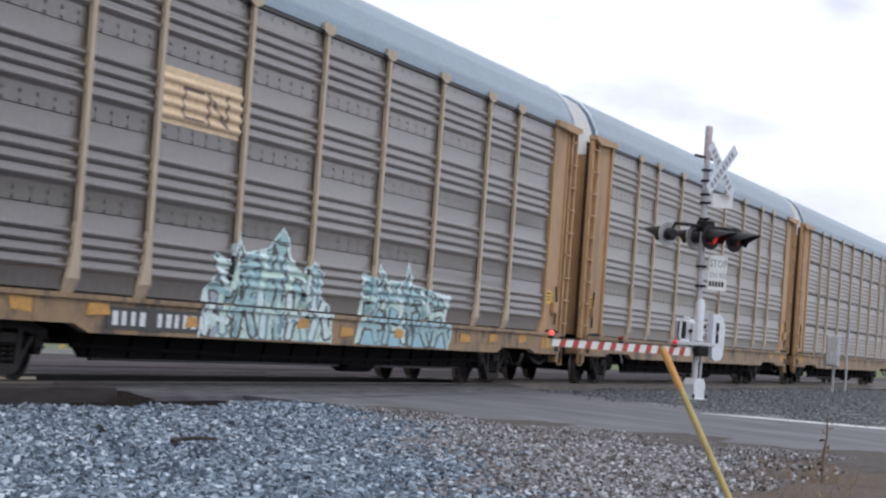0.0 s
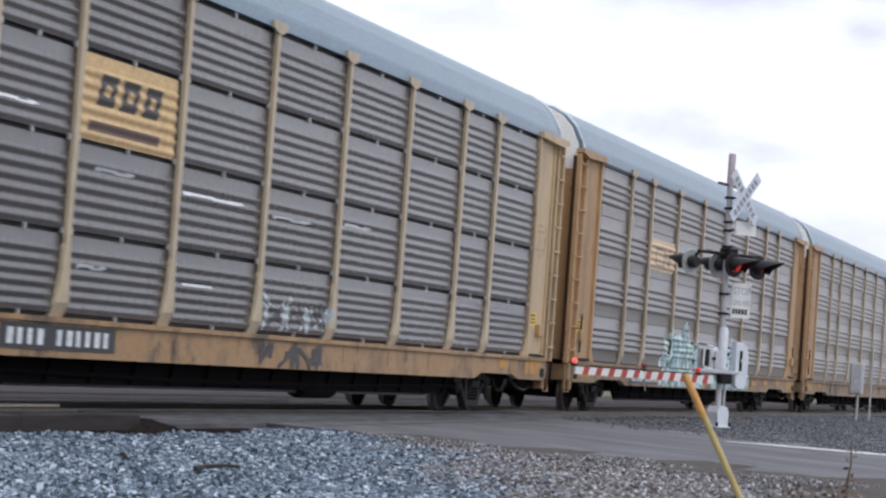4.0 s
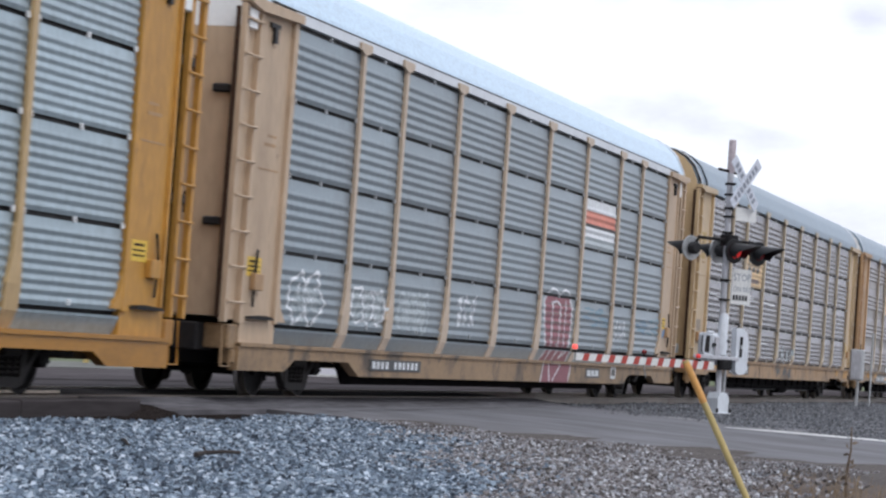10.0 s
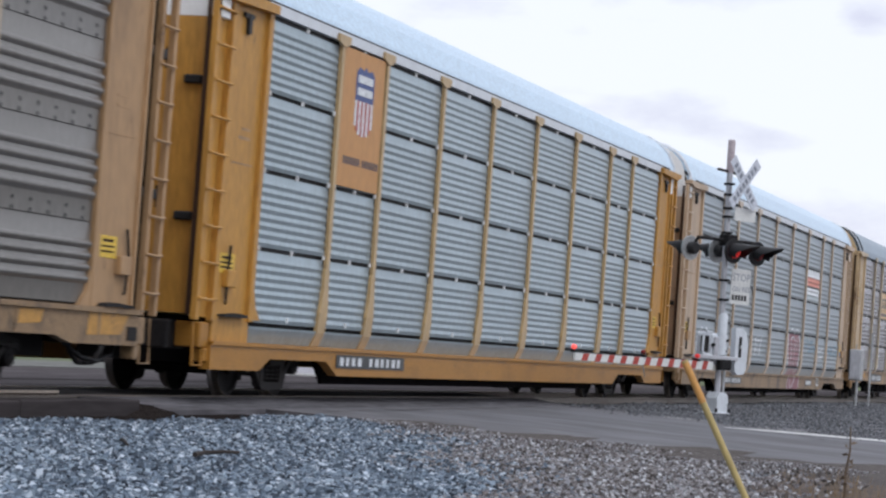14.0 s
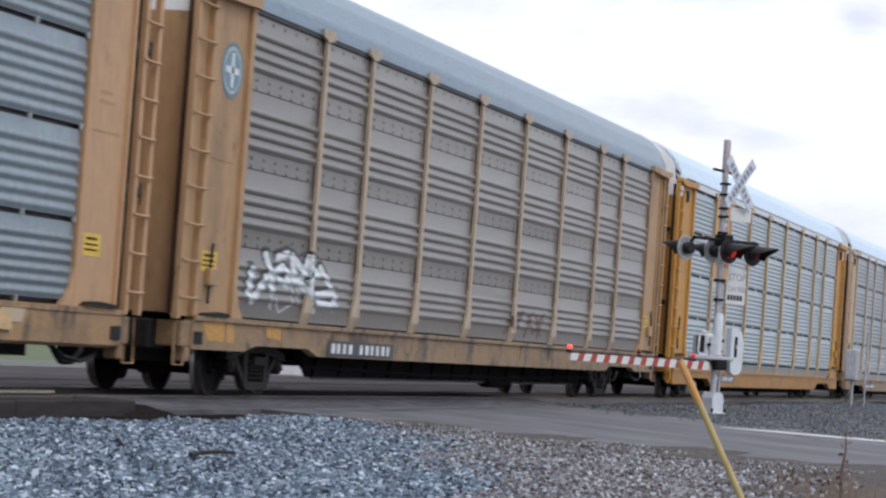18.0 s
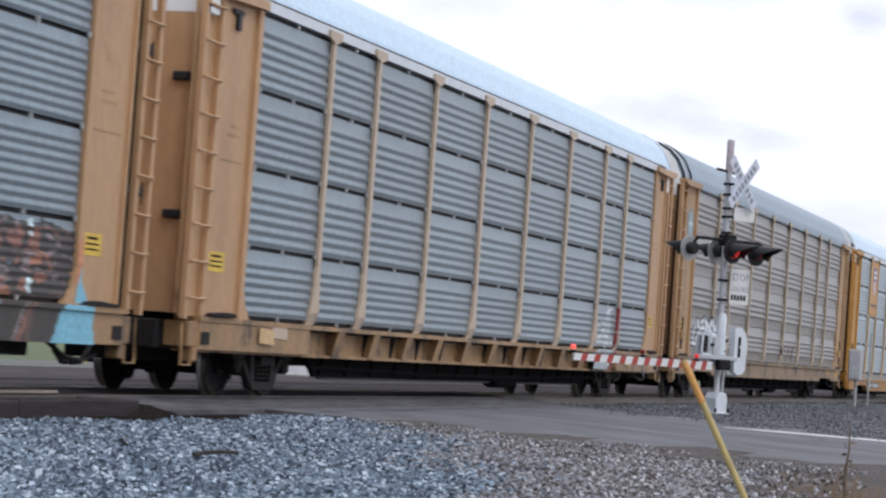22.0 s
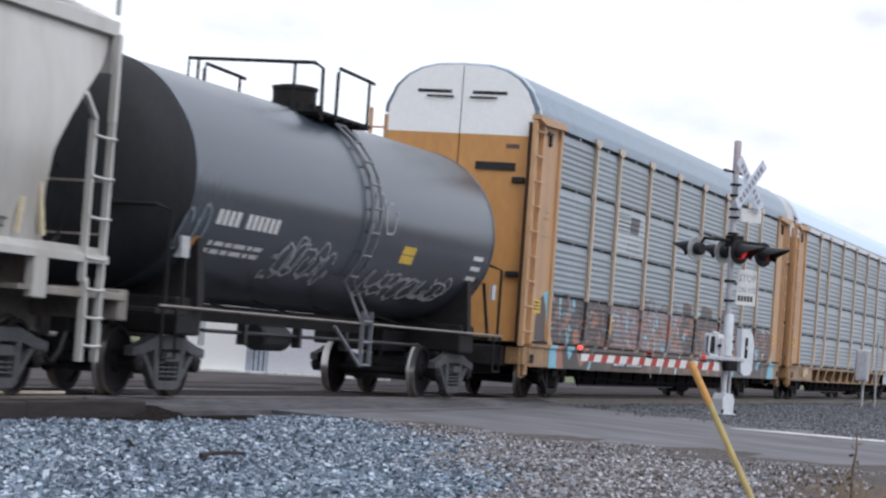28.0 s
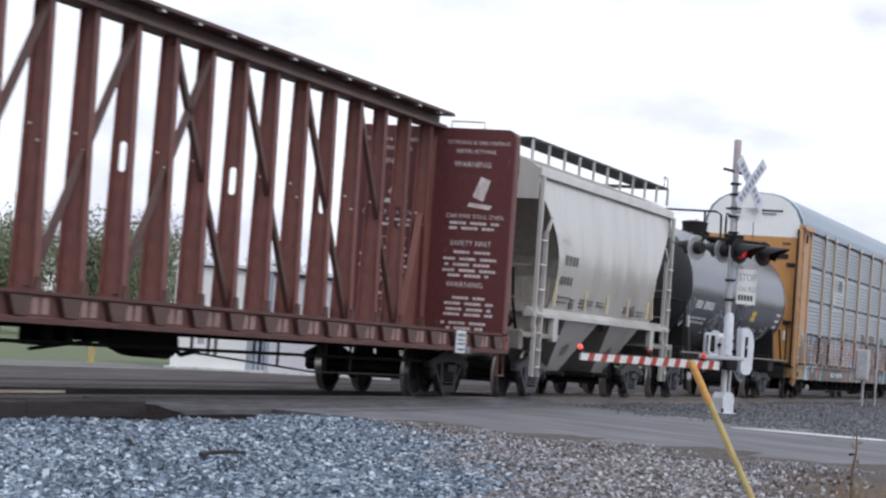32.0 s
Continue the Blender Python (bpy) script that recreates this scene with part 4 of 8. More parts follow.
part("crank_knuckle", Mesh().box(-0.16, 0.16, -0.22, -0.04, 0.92, 1.14, 0.03), STEEL_DARK, sig)
part("conduit", Mesh().tube([(0.17, 0.02, 0.25), (0.18, 0.02, 1.0)], 0.032, 8), ALU, sig)
fr = Mesh().tube([(-0.34, -0.06, 1.2), (-0.54, -0.06, 1.22), (-0.58, -0.06, 1.3), (-0.56, -0.06, 1.6), (-0.48, -0.06, 1.68), (-0.32, -0.06, 1.66)], 0.028, 8)
part("guard_loop", fr, PALE_PAINT, sig, smooth=True)
part("contact_box", Mesh().box(-0.50, -0.36, -0.04, 0.1, 1.26, 1.6, 0.02), STEEL_DARK, sig)

# gate arm, lowered across the road
gate = thing("gate_arm", "lowered crossing gate arm with red and white stripes and red lamps", "gate", look((0, 0, 0), (0, 0, -1)))
tip, root = Vector((44.55, 11.2, 0.855)), Vector((50.75, 9.80, 0.86))
L = (tip - root).length
gate.matrix_basis = Matrix.Translation(root) @ pose(0, 0, 0, 0, math.degrees(math.asin(-(tip.z - root.z) / L)), math.degrees(math.atan2(tip.y - root.y, tip.x - root.x)))
bounds = [0.0]
while bounds[-1] < L - 0.2:
    bounds.append(min(L, bounds[-1] + (0.30, 0.24)[(len(bounds) - 1) % 2]))
for k, (x0, x1) in enumerate(zip(bounds, bounds[1:])):
    hgt, last = 0.085 - 0.02 * x0 / L, k == len(bounds) - 2
    part("stripe", Mesh().prism([(x0 + (0.04 if k else 0), -hgt), (x1 + (0 if last else 0.04), -hgt), (x1 - (0 if last else 0.04), hgt), (x0 - (0.04 if k else 0), hgt)], -0.02, 0.02), RED_PAINT if k % 2 else WHITE, gate, "red stripe" if k % 2 else "white stripe")
for k, d in enumerate((0.985, 0.52, 0.12)):
    lm = part("gate_lamp", Mesh().box(L * d - 0.05, L * d + 0.05, -0.05, 0.05, 0.07, 0.12, 0.01), BLACK, gate)
    part("lens", Mesh().lathe([(0.04, -0.04), (0.05, 0), (0.03, 0.04)], (L * d, 0, 0.175), "y", 14), (GATE_GLOW, RED_DIM, RED_GLOW)[k], lm, "small red lens", True)
part("lamp_cable", Mesh().tube([(0, 0.0, 0.09), (L * 0.5, 0, 0.085), (L, 0, 0.08)], 0.008, 5), BLACK, gate)
part("hanging_rod", Mesh().tube([(L * 0.52, 0, -0.07), (L * 0.5, 0, -0.3)], 0.012, 6), ALU, gate)

# yellow marker post, leaning
mk = thing("marker_post", "leaning yellow plastic marker post at the roadside", "post")
part("tube", Mesh().tube([(14.95, 2.44, -0.24), (14.77, 3.022, 0.905)], 0.020, 12), MARKER_YELLOW, mk, smooth=True)
part("reflective_band", Mesh().tube([(14.808, 2.90, 0.665), (14.772, 3.016, 0.893)], 0.022, 12), MARKER_ORANGE, mk, "orange reflective band", True)

# small equipment box by the track
eb = thing("equipment_box", "small silver equipment box on a post beside the track", "box", Matrix.Translation((82.0, 11.15, -0.15)))
part("housing", Mesh().box(-0.25, 0.25, -0.2, 0.2, 0.85, 1.85, 0.03), ALU, eb)
part("door", Mesh().box(-0.27, -0.25, -0.16, 0.16, 0.92, 1.78, 0.01), MAST_GREY, eb)
part("post", Mesh().tube([(0, -0.05, -0.1), (0, -0.05, 0.9)], 0.05, 10), ALU, eb)
part("pipe", Mesh().tube([(0.3, -0.42, -0.1), (0.3, -0.42, 2.4)], 0.035, 10), ALU, eb)
part("footing", Mesh().box(-0.3, 0.5, -0.55, 0.25, -0.15, -0.02, 0.02), CONCRETE, eb)

# dry weeds at the roadside
weeds = thing("dry_weeds", "thin dead weed stalks at the roadside", "weeds", Matrix.Translation((21.6, 2.95, -0.17)))
rw = random.Random(8)
part("main_stalk", Mesh().tube([(0, 0, 0), (0.012, 0.02, 0.22), (0.0, -0.01, 0.42), (0.015, 0.0, 0.62)], 0.016, 7, 0.006), WOOD, weeds)
tw = Mesh()
for k in range(26):
    a, r = rw.uniform(0, 6.28), rw.uniform(0.02, 0.3)
    x, y = r * math.cos(a), r * math.sin(a)
    tw.tube([(x, y, 0), (x + rw.uniform(-0.06, 0.06), y + rw.uniform(-0.06, 0.06), rw.uniform(0.08, 0.28))], 0.004, 4, 0.0015)
part("stalks", tw, paint("dry_grass", (0.28, 0.2, 0.12), 0.9), weeds)

for k in range(9):
    a, z = rw.uniform(0, 6.28), 0.08 + 0.05 * k
    curl = Mesh()
    tip = (0.07 * math.cos(a), 0.07 * math.sin(a), z + rw.uniform(-0.03, 0.05))
    mid = (tip[0] * 0.55 - 0.02 * math.sin(a), tip[1] * 0.55 + 0.02 * math.cos(a), z + 0.02)
    curl.add([(0, 0, z), mid, tip, (tip[0] * 0.5 + 0.02 * math.sin(a), tip[1] * 0.5 - 0.02 * math.cos(a), z - 0.01)], [(0, 1, 2, 3)])
    part("dead_leaf", curl, WOOD, weeds)

rv = random.Random(12)
tuft = thing("verge_grass", "tufts of short dry grass on the dirt verge", "grass", kind="stuff")
tg = Mesh()
for k in range(420):
    x = rv.uniform(16.5, 25.2)
    y = x * rv.uniform(0.122, 0.163)
    if rv.random() < 0.5 + 0.5 * math.sin(5 * x + 9 * y):
        tg.tube([(x, y, -0.15), (x + rv.uniform(-0.05, 0.05), y + rv.uniform(-0.05, 0.05), -0.15 + rv.uniform(0.03, 0.10))], 0.003, 3, 0.001)
part("dry_blades", tg, bpy.data.materials["dry_grass"], tuft)


# ---- trucks and running gear shared by all cars ----
WHEEL_R = 0.43
AXLE_GAP = 1.78


def wheelset_mesh():
    m = Mesh()
    for s in (-1, 1):
        prof = [(0.09, -0.09), (0.14, -0.09), (0.15, -0.03), (0.30, 0.0), (0.36, -0.02), (0.38, -0.062), (0.425, -0.062), (0.43, 0.03), (0.465, 0.05), (0.465, 0.072),
                (0.38, 0.075), (0.36, 0.03), (0.30, 0.04), (0.15, 0.06), (0.14, 0.09), (0.09, 0.09)]
        m.lathe([(r, -s * a if s > 0 else a) for r, a in prof], (0, s * 0.755, 0), "y", 28)
        m.lathe([(0.02, 0), (0.10, 0.0), (0.115, 0.03), (0.115, 0.16), (0.07, 0.19), (0.02, 0.19)] if s > 0 else [(0.02, 0), (0.10, 0.0), (0.115, -0.03), (0.115, -0.16), (0.07, -0.19), (0.02, -0.19)],
                (0, s * 0.93, 0), "y", 12)
        for k in range(3):
            a = 2 * math.pi * k / 3
            m.box(0.06 * math.cos(a) - 0.015, 0.06 * math.cos(a) + 0.015, s * 1.10 - 0.03, s * 1.10 + 0.03, 0.06 * math.sin(a) - 0.015, 0.06 * math.sin(a) + 0.015)
    m.lathe([(0.085, -0.95), (0.085, 0.95)], (0, 0, 0), "y", 12)
    me = m.data("wheelset", STEEL_DARK, True)
    me.materials.append(TREAD)
    for f in me.polygons:
        if all(math.hypot(me.vertices[i].co.x, me.vertices[i].co.z) > 0.42 for i in f.vertices):
            f.material_index = 1
    return me


def side_frame_mesh(side):
    y0, y1 = (side * 1.04 - 0.06, side * 1.04 + 0.06)
    m = Mesh()
    half = AXLE_GAP / 2
    top = [(-half - 0.20, 0.02), (-half - 0.20, 0.13), (-half + 0.05, 0.17), (-0.42, 0.27), (0.42, 0.27), (half - 0.05, 0.17), (half + 0.20, 0.13), (half + 0.20, 0.02),
           (half - 0.17, 0.06), (0.45, 0.12), (-0.45, 0.12), (-half + 0.17, 0.06)]
    m.prism([(x, z + 0.05) for x, z in top], y0, y1)
    m.prism([(-0.42, -0.27), (-0.30, -0.33), (0.30, -0.33), (0.42, -0.27), (0.42, -0.17), (0.28, -0.22), (-0.28, -0.22), (-0.42, -0.17)], y0, y1)
    for s in (-1, 1):
        m.prism([(s * 0.28, -0.25), (s * 0.42, -0.25), (s * 0.47, 0.18), (s * 0.34, 0.18)][::s], y0, y1)
        m.prism([(s * 0.40, -0.27), (s * 0.40, -0.15), (s * 0.68, 0.10), (s * 0.80, 0.10)][::s], y0 + 0.01, y1 - 0.01)
        m.box(s * half - 0.13, s * half + 0.13, y0 - 0.01, y1 + 0.01, 0.09, 0.16, 0.01)
    return m.data("side_frame", FRAME_GRIME, True)


def springs_mesh(side):
    pts = [(0.07 * math.cos(a * 0.7), side * 1.04 + 0.07 * math.sin(a * 0.7), -0.21 + 0.0062 * a) for a in range(44)]
    return Mesh().tube(pts, 0.017, 5).data("spring", FRAME_GRIME, True)


def truck_master():
    t = {"wheelset": wheelset_mesh()}
    for s in (-1, 1):
        t["frame", s], t["springs", s] = side_frame_mesh(s), springs_mesh(s)
    b = Mesh()
    b.prism([(-1.15, 0.02), (-1.15, 0.12), (-0.5, 0.22), (0.5, 0.22), (1.15, 0.12), (1.15, 0.02), (0.5, -0.12), (-0.5, -0.12)], -0.2, 0.2, "x")
    b.lathe([(0.2, 0.2), (0.2, 0.32)], (0, 0, 0), "z", 16)
    for x in (-0.44, 0.44):
        b.bar((x, -0.75, -0.1), (x, 0.75, -0.1), 0.09, 0.14)
        for y in (-0.755, 0.755):
            b.box(x - 0.05 if x > 0 else x - 0.06, x + 0.06 if x > 0 else x + 0.05, y - 0.06, y + 0.06, -0.22, 0.02, 0.01)
    t["bolster"] = b.data("bolster", FRAME_GRIME, True)
    return t


TRUCK = truck_master()
spinning = []   # wheelsets that turn, with the truck's place along the train


PALE_TRUCK = {}
for key in TRUCK:
    PALE_TRUCK[key] = TRUCK[key].copy()
    if key != "wheelset":
        PALE_TRUCK[key].materials[0] = FRAME_GREY


def add_truck(car, x, along, pale=False):
    base = Matrix.Translation((x, 0, WHEEL_R))
    kit = PALE_TRUCK if pale else TRUCK
    t = part("truck", kit["bolster"], None, car, "grimy cast steel truck with two axles", at=base)
    for s in (-1, 1):
        part("side_frame", kit["frame", s], None, t)
        for k in (-0.18, 0.0, 0.18):
            part("spring", kit["springs", s], None, t, at=Matrix.Translation((k, 0, 0)))
        w = part("wheelset", TRUCK["wheelset"], None, t, "dark steel wheels with worn treads", at=Matrix.Translation((s * AXLE_GAP / 2, 0, 0)))
        spinning.append((w, s * AXLE_GAP / 2, along + x))
    return t


def add_coupler(car, x, s):
    m = Mesh()
    m.box(*sorted((x, x + s * 0.45)), -0.09, 0.09, 0.72, 0.9, 0.02)
    m.prism([(x + s * 0.42, -0.16), (x + s * 0.62, -0.2), (x + s * 0.66, -0.05), (x + s * 0.56, 0.02), (x + s * 0.66, 0.1), (x + s * 0.58, 0.18), (x + s * 0.42, 0.14)][::s], 0.68, 0.94, "z")
    part("coupler", m, STEEL_DARK, car)
    h = Mesh()
    h.tube([(x, -0.32, 0.72), (x + s * 0.15, -0.33, 0.5), (x + s * 0.35, -0.33, 0.37), (x + s * 0.55, -0.3, 0.36)], 0.035, 8)
    part("air_hose", h, BLACK, car, smooth=True)


def ladder_mesh(x0, x1, y, z0, z1, rungs, stile=0.05):
    m = Mesh()
    for x in (x0, x1):
        m.box(x - stile / 2, x + stile / 2, y - 0.02, y + 0.06, z0, z1, 0.005)
    for k in range(rungs):
        z = z0 + (z1 - z0) * (k + 0.6) / rungs
        m.tube([(x0 - 0.03, y - 0.03, z), ((x0 + x1) / 2, y - 0.045, z - 0.012), (x1 + 0.03, y - 0.03, z)], 0.018, 6)
    return m


# ---- covered auto carriers ----
POSTS = (-9.3, -7.28, -4.38, -1.46, 1.46, 4.38, 7.28, 9.3)
EDGES = (-12.05, *POSTS, 12.05)
LEVELS = (1.06, 1.97, 2.99, 4.0, 5.0)
ROOF_HALF = [(1.47, 5.10), (1.465, 5.22), (1.455, 5.27), (1.30, 5.60), (1.09, 5.81), (0.82, 5.95), (0.5, 6.02)]
ROOF = [(-y, z) for y, z in ROOF_HALF] + [(0, 6.04)] + ROOF_HALF[::-1]
sheet_cache = {}


def rib_profile(h, kind):
    """Depth and height along a side sheet of height h."""
    prof = []
    if kind != "holes":
        n, amp = (8, 0.008) if kind == "fine" else (6, 0.011)
        p = h * (0.92 if kind == "fine" else 0.86) / n
        for i in range(n):
            z = i * p
            prof += [(-amp + amp * math.cos(2 * math.pi * k / 8), z + p * k / 8) for k in range(8)]
    else:
        prof = [(0, 0), (0, h * 0.22)]
        n = 4
        for i in range(n):
            p = h * 0.58 / n
            z = h * 0.22 + i * p
            prof += [(-0.002, z + p * 0.14), (-0.024, z + p * 0.30), (-0.036, z + p * 0.46), (-0.034, z + p * 0.62), (-0.018, z + p * 0.78), (-0.003, z + p * 0.92)]
    return prof + [(0, h)]


def corrugated(width, z0, z1, kind, mat):
    """A side sheet: level ribs pressed out of the plate. Perforated sheets have a flat band with two rows of holes."""
    key = (round(width, 3), round(z1 - z0, 3), kind, mat.name)
    if key in sheet_cache:
        return sheet_cache[key]
    h = z1 - z0
    prof = rib_profile(h, kind)
    w = width / 2
    m = Mesh()
    k = len(prof)
    pts = [(-w, y, z) for y, z in prof] + [(w, y, z) for y, z in prof] + [(-w, 0.012, 0), (-w, 0.012, h), (w, 0.012, 0), (w, 0.012, h)]
    faces = [(i, i + 1, k + i + 1, k + i) for i in range(k - 1)]
    faces += [(2 * k, 2 * k + 2, 2 * k + 3, 2 * k + 1), (0, k, 2 * k + 2, 2 * k), (k - 1, 2 * k + 1, 2 * k + 3, 2 * k - 1)]
    m.add(pts, faces)
    sheet_cache[key] = m.data("side_panel", mat, True)
    return sheet_cache[key]


def post_mesh(mat):
    m = Mesh()
    y = -1.50
    rows = [(5.02, -0.06, 0.06, 0.0), (1.84, -0.06, 0.06, 0.0), (1.80, -0.085, 0.075, 0.0), (1.55, -0.10, 0.09, 0.0), (1.30, -0.17, 0.12, 0.0), (1.20, -0.20, 0.13, 0.004), (1.0, -0.20, 0.13, 0.09)]
    m.add([p for z, a, b, d in rows for p in ((a, y - 0.020 + d, z), (b, y - 0.020 + d, z), (b, y + 0.03 + d, z), (a, y + 0.03 + d, z))],
          [(j * 4 + i, j * 4 + (i + 1) % 4, j * 4 + 4 + (i + 1) % 4, j * 4 + 4 + i) for j in range(6) for i in range(4)] + [(0, 1, 2, 3), (24, 25, 26, 27)])
    m.prism([(-0.25, 5.13), (-0.25, 5.03), (-0.06, 4.97), (0.06, 4.97), (0.25, 5.03), (0.25, 5.13)], y - 0.035, y + 0.0)
    return m.data("post", mat)


POST_MESH = {}


def end_outline(w=1.38, low=1.05):
    return [(-w, low)] + [(y * w / 1.47, z - 0.03) for y, z in ROOF] + [(w, low)]


def autorack(along, label, sheet, frame_mat, roof_mat, kind="slot", end_low=None, end_top=None, ribbed=False, sill_mat=None, seal=False, low=False, scuffs=True):
    car = thing("autorack_railcar", label, "railcar", group="train cars")
    end_low, end_top, sill_mat = end_low or frame_mat, end_top or END_WHITE, sill_mat or {YELLOW.name: YELLOW_SILL, TAN_WORN.name: SILL_OLD}.get(frame_mat.name, SILL)
    if frame_mat.name not in POST_MESH:
        POST_MESH[frame_mat.name] = post_mesh({YELLOW.name: POST_YELLOW, TAN_WORN.name: POST_WORN, CREAM.name: POST_CREAM}.get(frame_mat.name, POST_TAN))
    for a, b in zip(EDGES, EDGES[1:]):
        for z0, z1 in zip((0.975 if low else LEVELS[0], *LEVELS[1:]), LEVELS[1:]):
            gap = 0.028 if kind != "holes" else 0.006
            me = corrugated(b - a - 0.13, z0 + gap, z1 - gap, kind, sheet)
            part("side_panel", me, None, car, at=Matrix.Translation(((a + b) / 2, -1.455, z0 + gap)))
    inner = Mesh()
    inner.box(-12.1, 12.1, -1.40, -1.38, 1.05, 5.06)
    part("inner_wall", inner, BLACK, car, "dark inside of the side wall")
    far = Mesh()
    far.box(-12.1, 12.1, 1.40, 1.45, 1.05, 5.06)
    for x in EDGES:
        far.box(x - 0.1, x + 0.1, 1.45, 1.52, 1.0, 5.05)
    part("far_side_wall", far, sheet, car)
    for x in POSTS:
        part("post", POST_MESH[frame_mat.name], None, car, at=Matrix.Translation((x, 0, 0)))
    # clips and hanger marks between the sheets
    # white clips on the yellow car: glints put into the colour
    cmat = (END_WHITE if frame_mat is YELLOW else ALU) if kind != "holes" else frame_mat
    if "clip_" + cmat.name not in sheet_cache:
        sheet_cache["clip_" + cmat.name] = Mesh().box(-0.018, 0.018, -0.015, 0.015, -0.034, 0.034).data("sheet_clip", cmat)
    clip = sheet_cache["clip_" + cmat.name]
    for a, b in zip(EDGES, EDGES[1:]):
        for z in LEVELS if kind != "holes" else ():
            part("sheet_clip", clip, None, car, at=Matrix.Translation(((a + b) / 2, -1.475, z)))
            if kind != "holes" and z in LEVELS[1:-1]:
                for x in (a + 0.12, b - 0.12):
                    part("sheet_clip", clip, None, car, at=Matrix.Translation((x, -1.48, z + 0.01)))
    if kind == "holes":
        holes = Mesh()
        for a, b in zip(EDGES, EDGES[1:]):
            n = max(4, int((b - a) / 0.42))
            for z0 in LEVELS[1:]:
                for row in (0.03, 0.14) if z0 < 4.9 else (-0.09,):
                    for k in range(n):
                        x = a + (b - a) * (k + 0.7) / (n + 0.4)
                        holes.add([(x + 0.03 * math.cos(i * math.pi / 3), -1.459, z0 + row + 0.028 * math.sin(i * math.pi / 3)) for i in range(6)], [tuple(range(6))])
        part("top_slot", Mesh().box(-12.04, 12.04, -1.488, -1.45, 4.985, 5.04), BLACK, car, "dark slot under the roof edge")
        ob = part("perforation", holes, BLACK, car)
        tagged(ob, kind="stuff")
    if low:
        for a, b in zip(EDGES, EDGES[1:]):
            part("skirt_panel", Mesh().prism([(-1.375, 0.70), (-1.472, 0.92), (-1.475, 0.95), (-1.44, 0.95), (-1.34, 0.70)], a + 0.02, b - 0.02, "x"), sheet, car)
        for s in (-1, 1):
            part("corner_skirt", Mesh().box(*sorted((s * 12.05, s * 13.3)), -1.47, -1.36, 0.70, 1.06, 0.01), frame_mat, car)
        for x in POSTS:
            foot = [(x + u, v + w, z) for z, v in ((1.21, -1.519), (0.93, -1.492), (0.70, -1.395)) for u, w in ((-0.2, 0), (0.13, 0), (0.13, 0.05), (-0.2, 0.05))]
            part("post_foot", Mesh().add(foot, [(4 * r + k, 4 * r + (k + 1) % 4, 4 * r + 4 + (k + 1) % 4, 4 * r + 4 + k) for r in range(2) for k in range(4)] + [(0, 1, 2, 3), (8, 9, 10, 11)]), POST_MESH[frame_mat.name].materials[0], car)
    # top rail and roof
    rail = Mesh()
    rail.box(-12.15, 12.15, -1.495, -1.40, 5.045, 5.18 if roof_mat is ROOF_PALE else 5.10)
    if roof_mat is ROOF_PALE:
        part("drip_edge", Mesh().box(-13.0, 13.0, -1.489, -1.44, 5.18, 5.205), STEEL_DARK, car)
    part("top_rail", rail, PALE_PAINT if roof_mat is ROOF_PALE else roof_mat, car)
    roof = Mesh()
    n = len(ROOF)
    xs = [-13.66, -13.4, -13.0] + [-13.0 + 26.0 * k / 12 for k in range(1, 12)] + [13.0, 13.4, 13.66]
    pts, fs = [], []
    for i, x in enumerate(xs):
        drop = {0: 0.06, 1: 0.02}.get(min(i, len(xs) - 1 - i), 0.0)
        pts += [(x, y * (1 - drop * 0.25), z - drop * max(0, z - 5.1) / 0.8) for y, z in ROOF]
    fs = [(i * n + j, i * n + j + 1, (i + 1) * n + j + 1, (i + 1) * n + j) for i in range(len(xs) - 1) for j in range(n - 1)]
    roof.add(pts, fs + [tuple(range(n)), tuple(range((len(xs) - 1) * n, len(xs) * n))])
    part("roof", roof, roof_mat, car)
    for s in (-1, 1):
        part("roof_edge", Mesh().tube([(s * 13.68, y * 0.99, z - 0.02) for y, z in ROOF], 0.03 if seal and s < 0 else 0.018, 6), BLACK if seal and s < 0 else PALE_PAINT if roof_mat is ROOF_PALE else ROOF_GREY, car, "black rubber seal round the roof end" if seal and s < 0 else "", smooth=True)
        part("roof_lip", Mesh().tube([(s * 13.60, y * 0.99, z - 0.005) for y, z in ROOF], 0.035, 6), PALE_PAINT, car, "pale folded lip at the roof end", True)
    if seal:
        part("roof_cable", Mesh().tube([(-13.05, y * 1.012, z + 0.012) for y, z in ROOF[:8]], 0.02, 6), BLACK, car, "black cable over the roof end", True)
    if roof_mat is ROOF_PALE:
        part("roof_cap", Mesh().box(13.40, 13.70, -0.45, 0.10, 6.02, 6.065, 0.015), STEEL_DARK, car, "dark cap on the roof crown")
        # white puts the bright reflection of the chrome into the colour
        part("corner_cap", Mesh().box(13.26, 13.50, -1.48, -1.38, 4.66, 5.02, 0.015), END_WHITE, car, "chrome plate at the top of the corner, white for its glare")
        part("corner_cap", Mesh().box(-13.88, -13.50, -1.50, -1.36, 4.74, 5.0, 0.015), END_WHITE, car, "chrome block at the top of the ladder, white for its glare")
        part("corner_cable", Mesh().tube([(-13.84, -1.44, 5.0), (-13.93, -1.40, 5.16), (-13.86, -1.36, 5.34), (-13.66, -1.38, 5.28), (-13.55, -1.44, 5.14)], 0.022, 6), BLACK, car, "black cable loop at the roof corner", True)
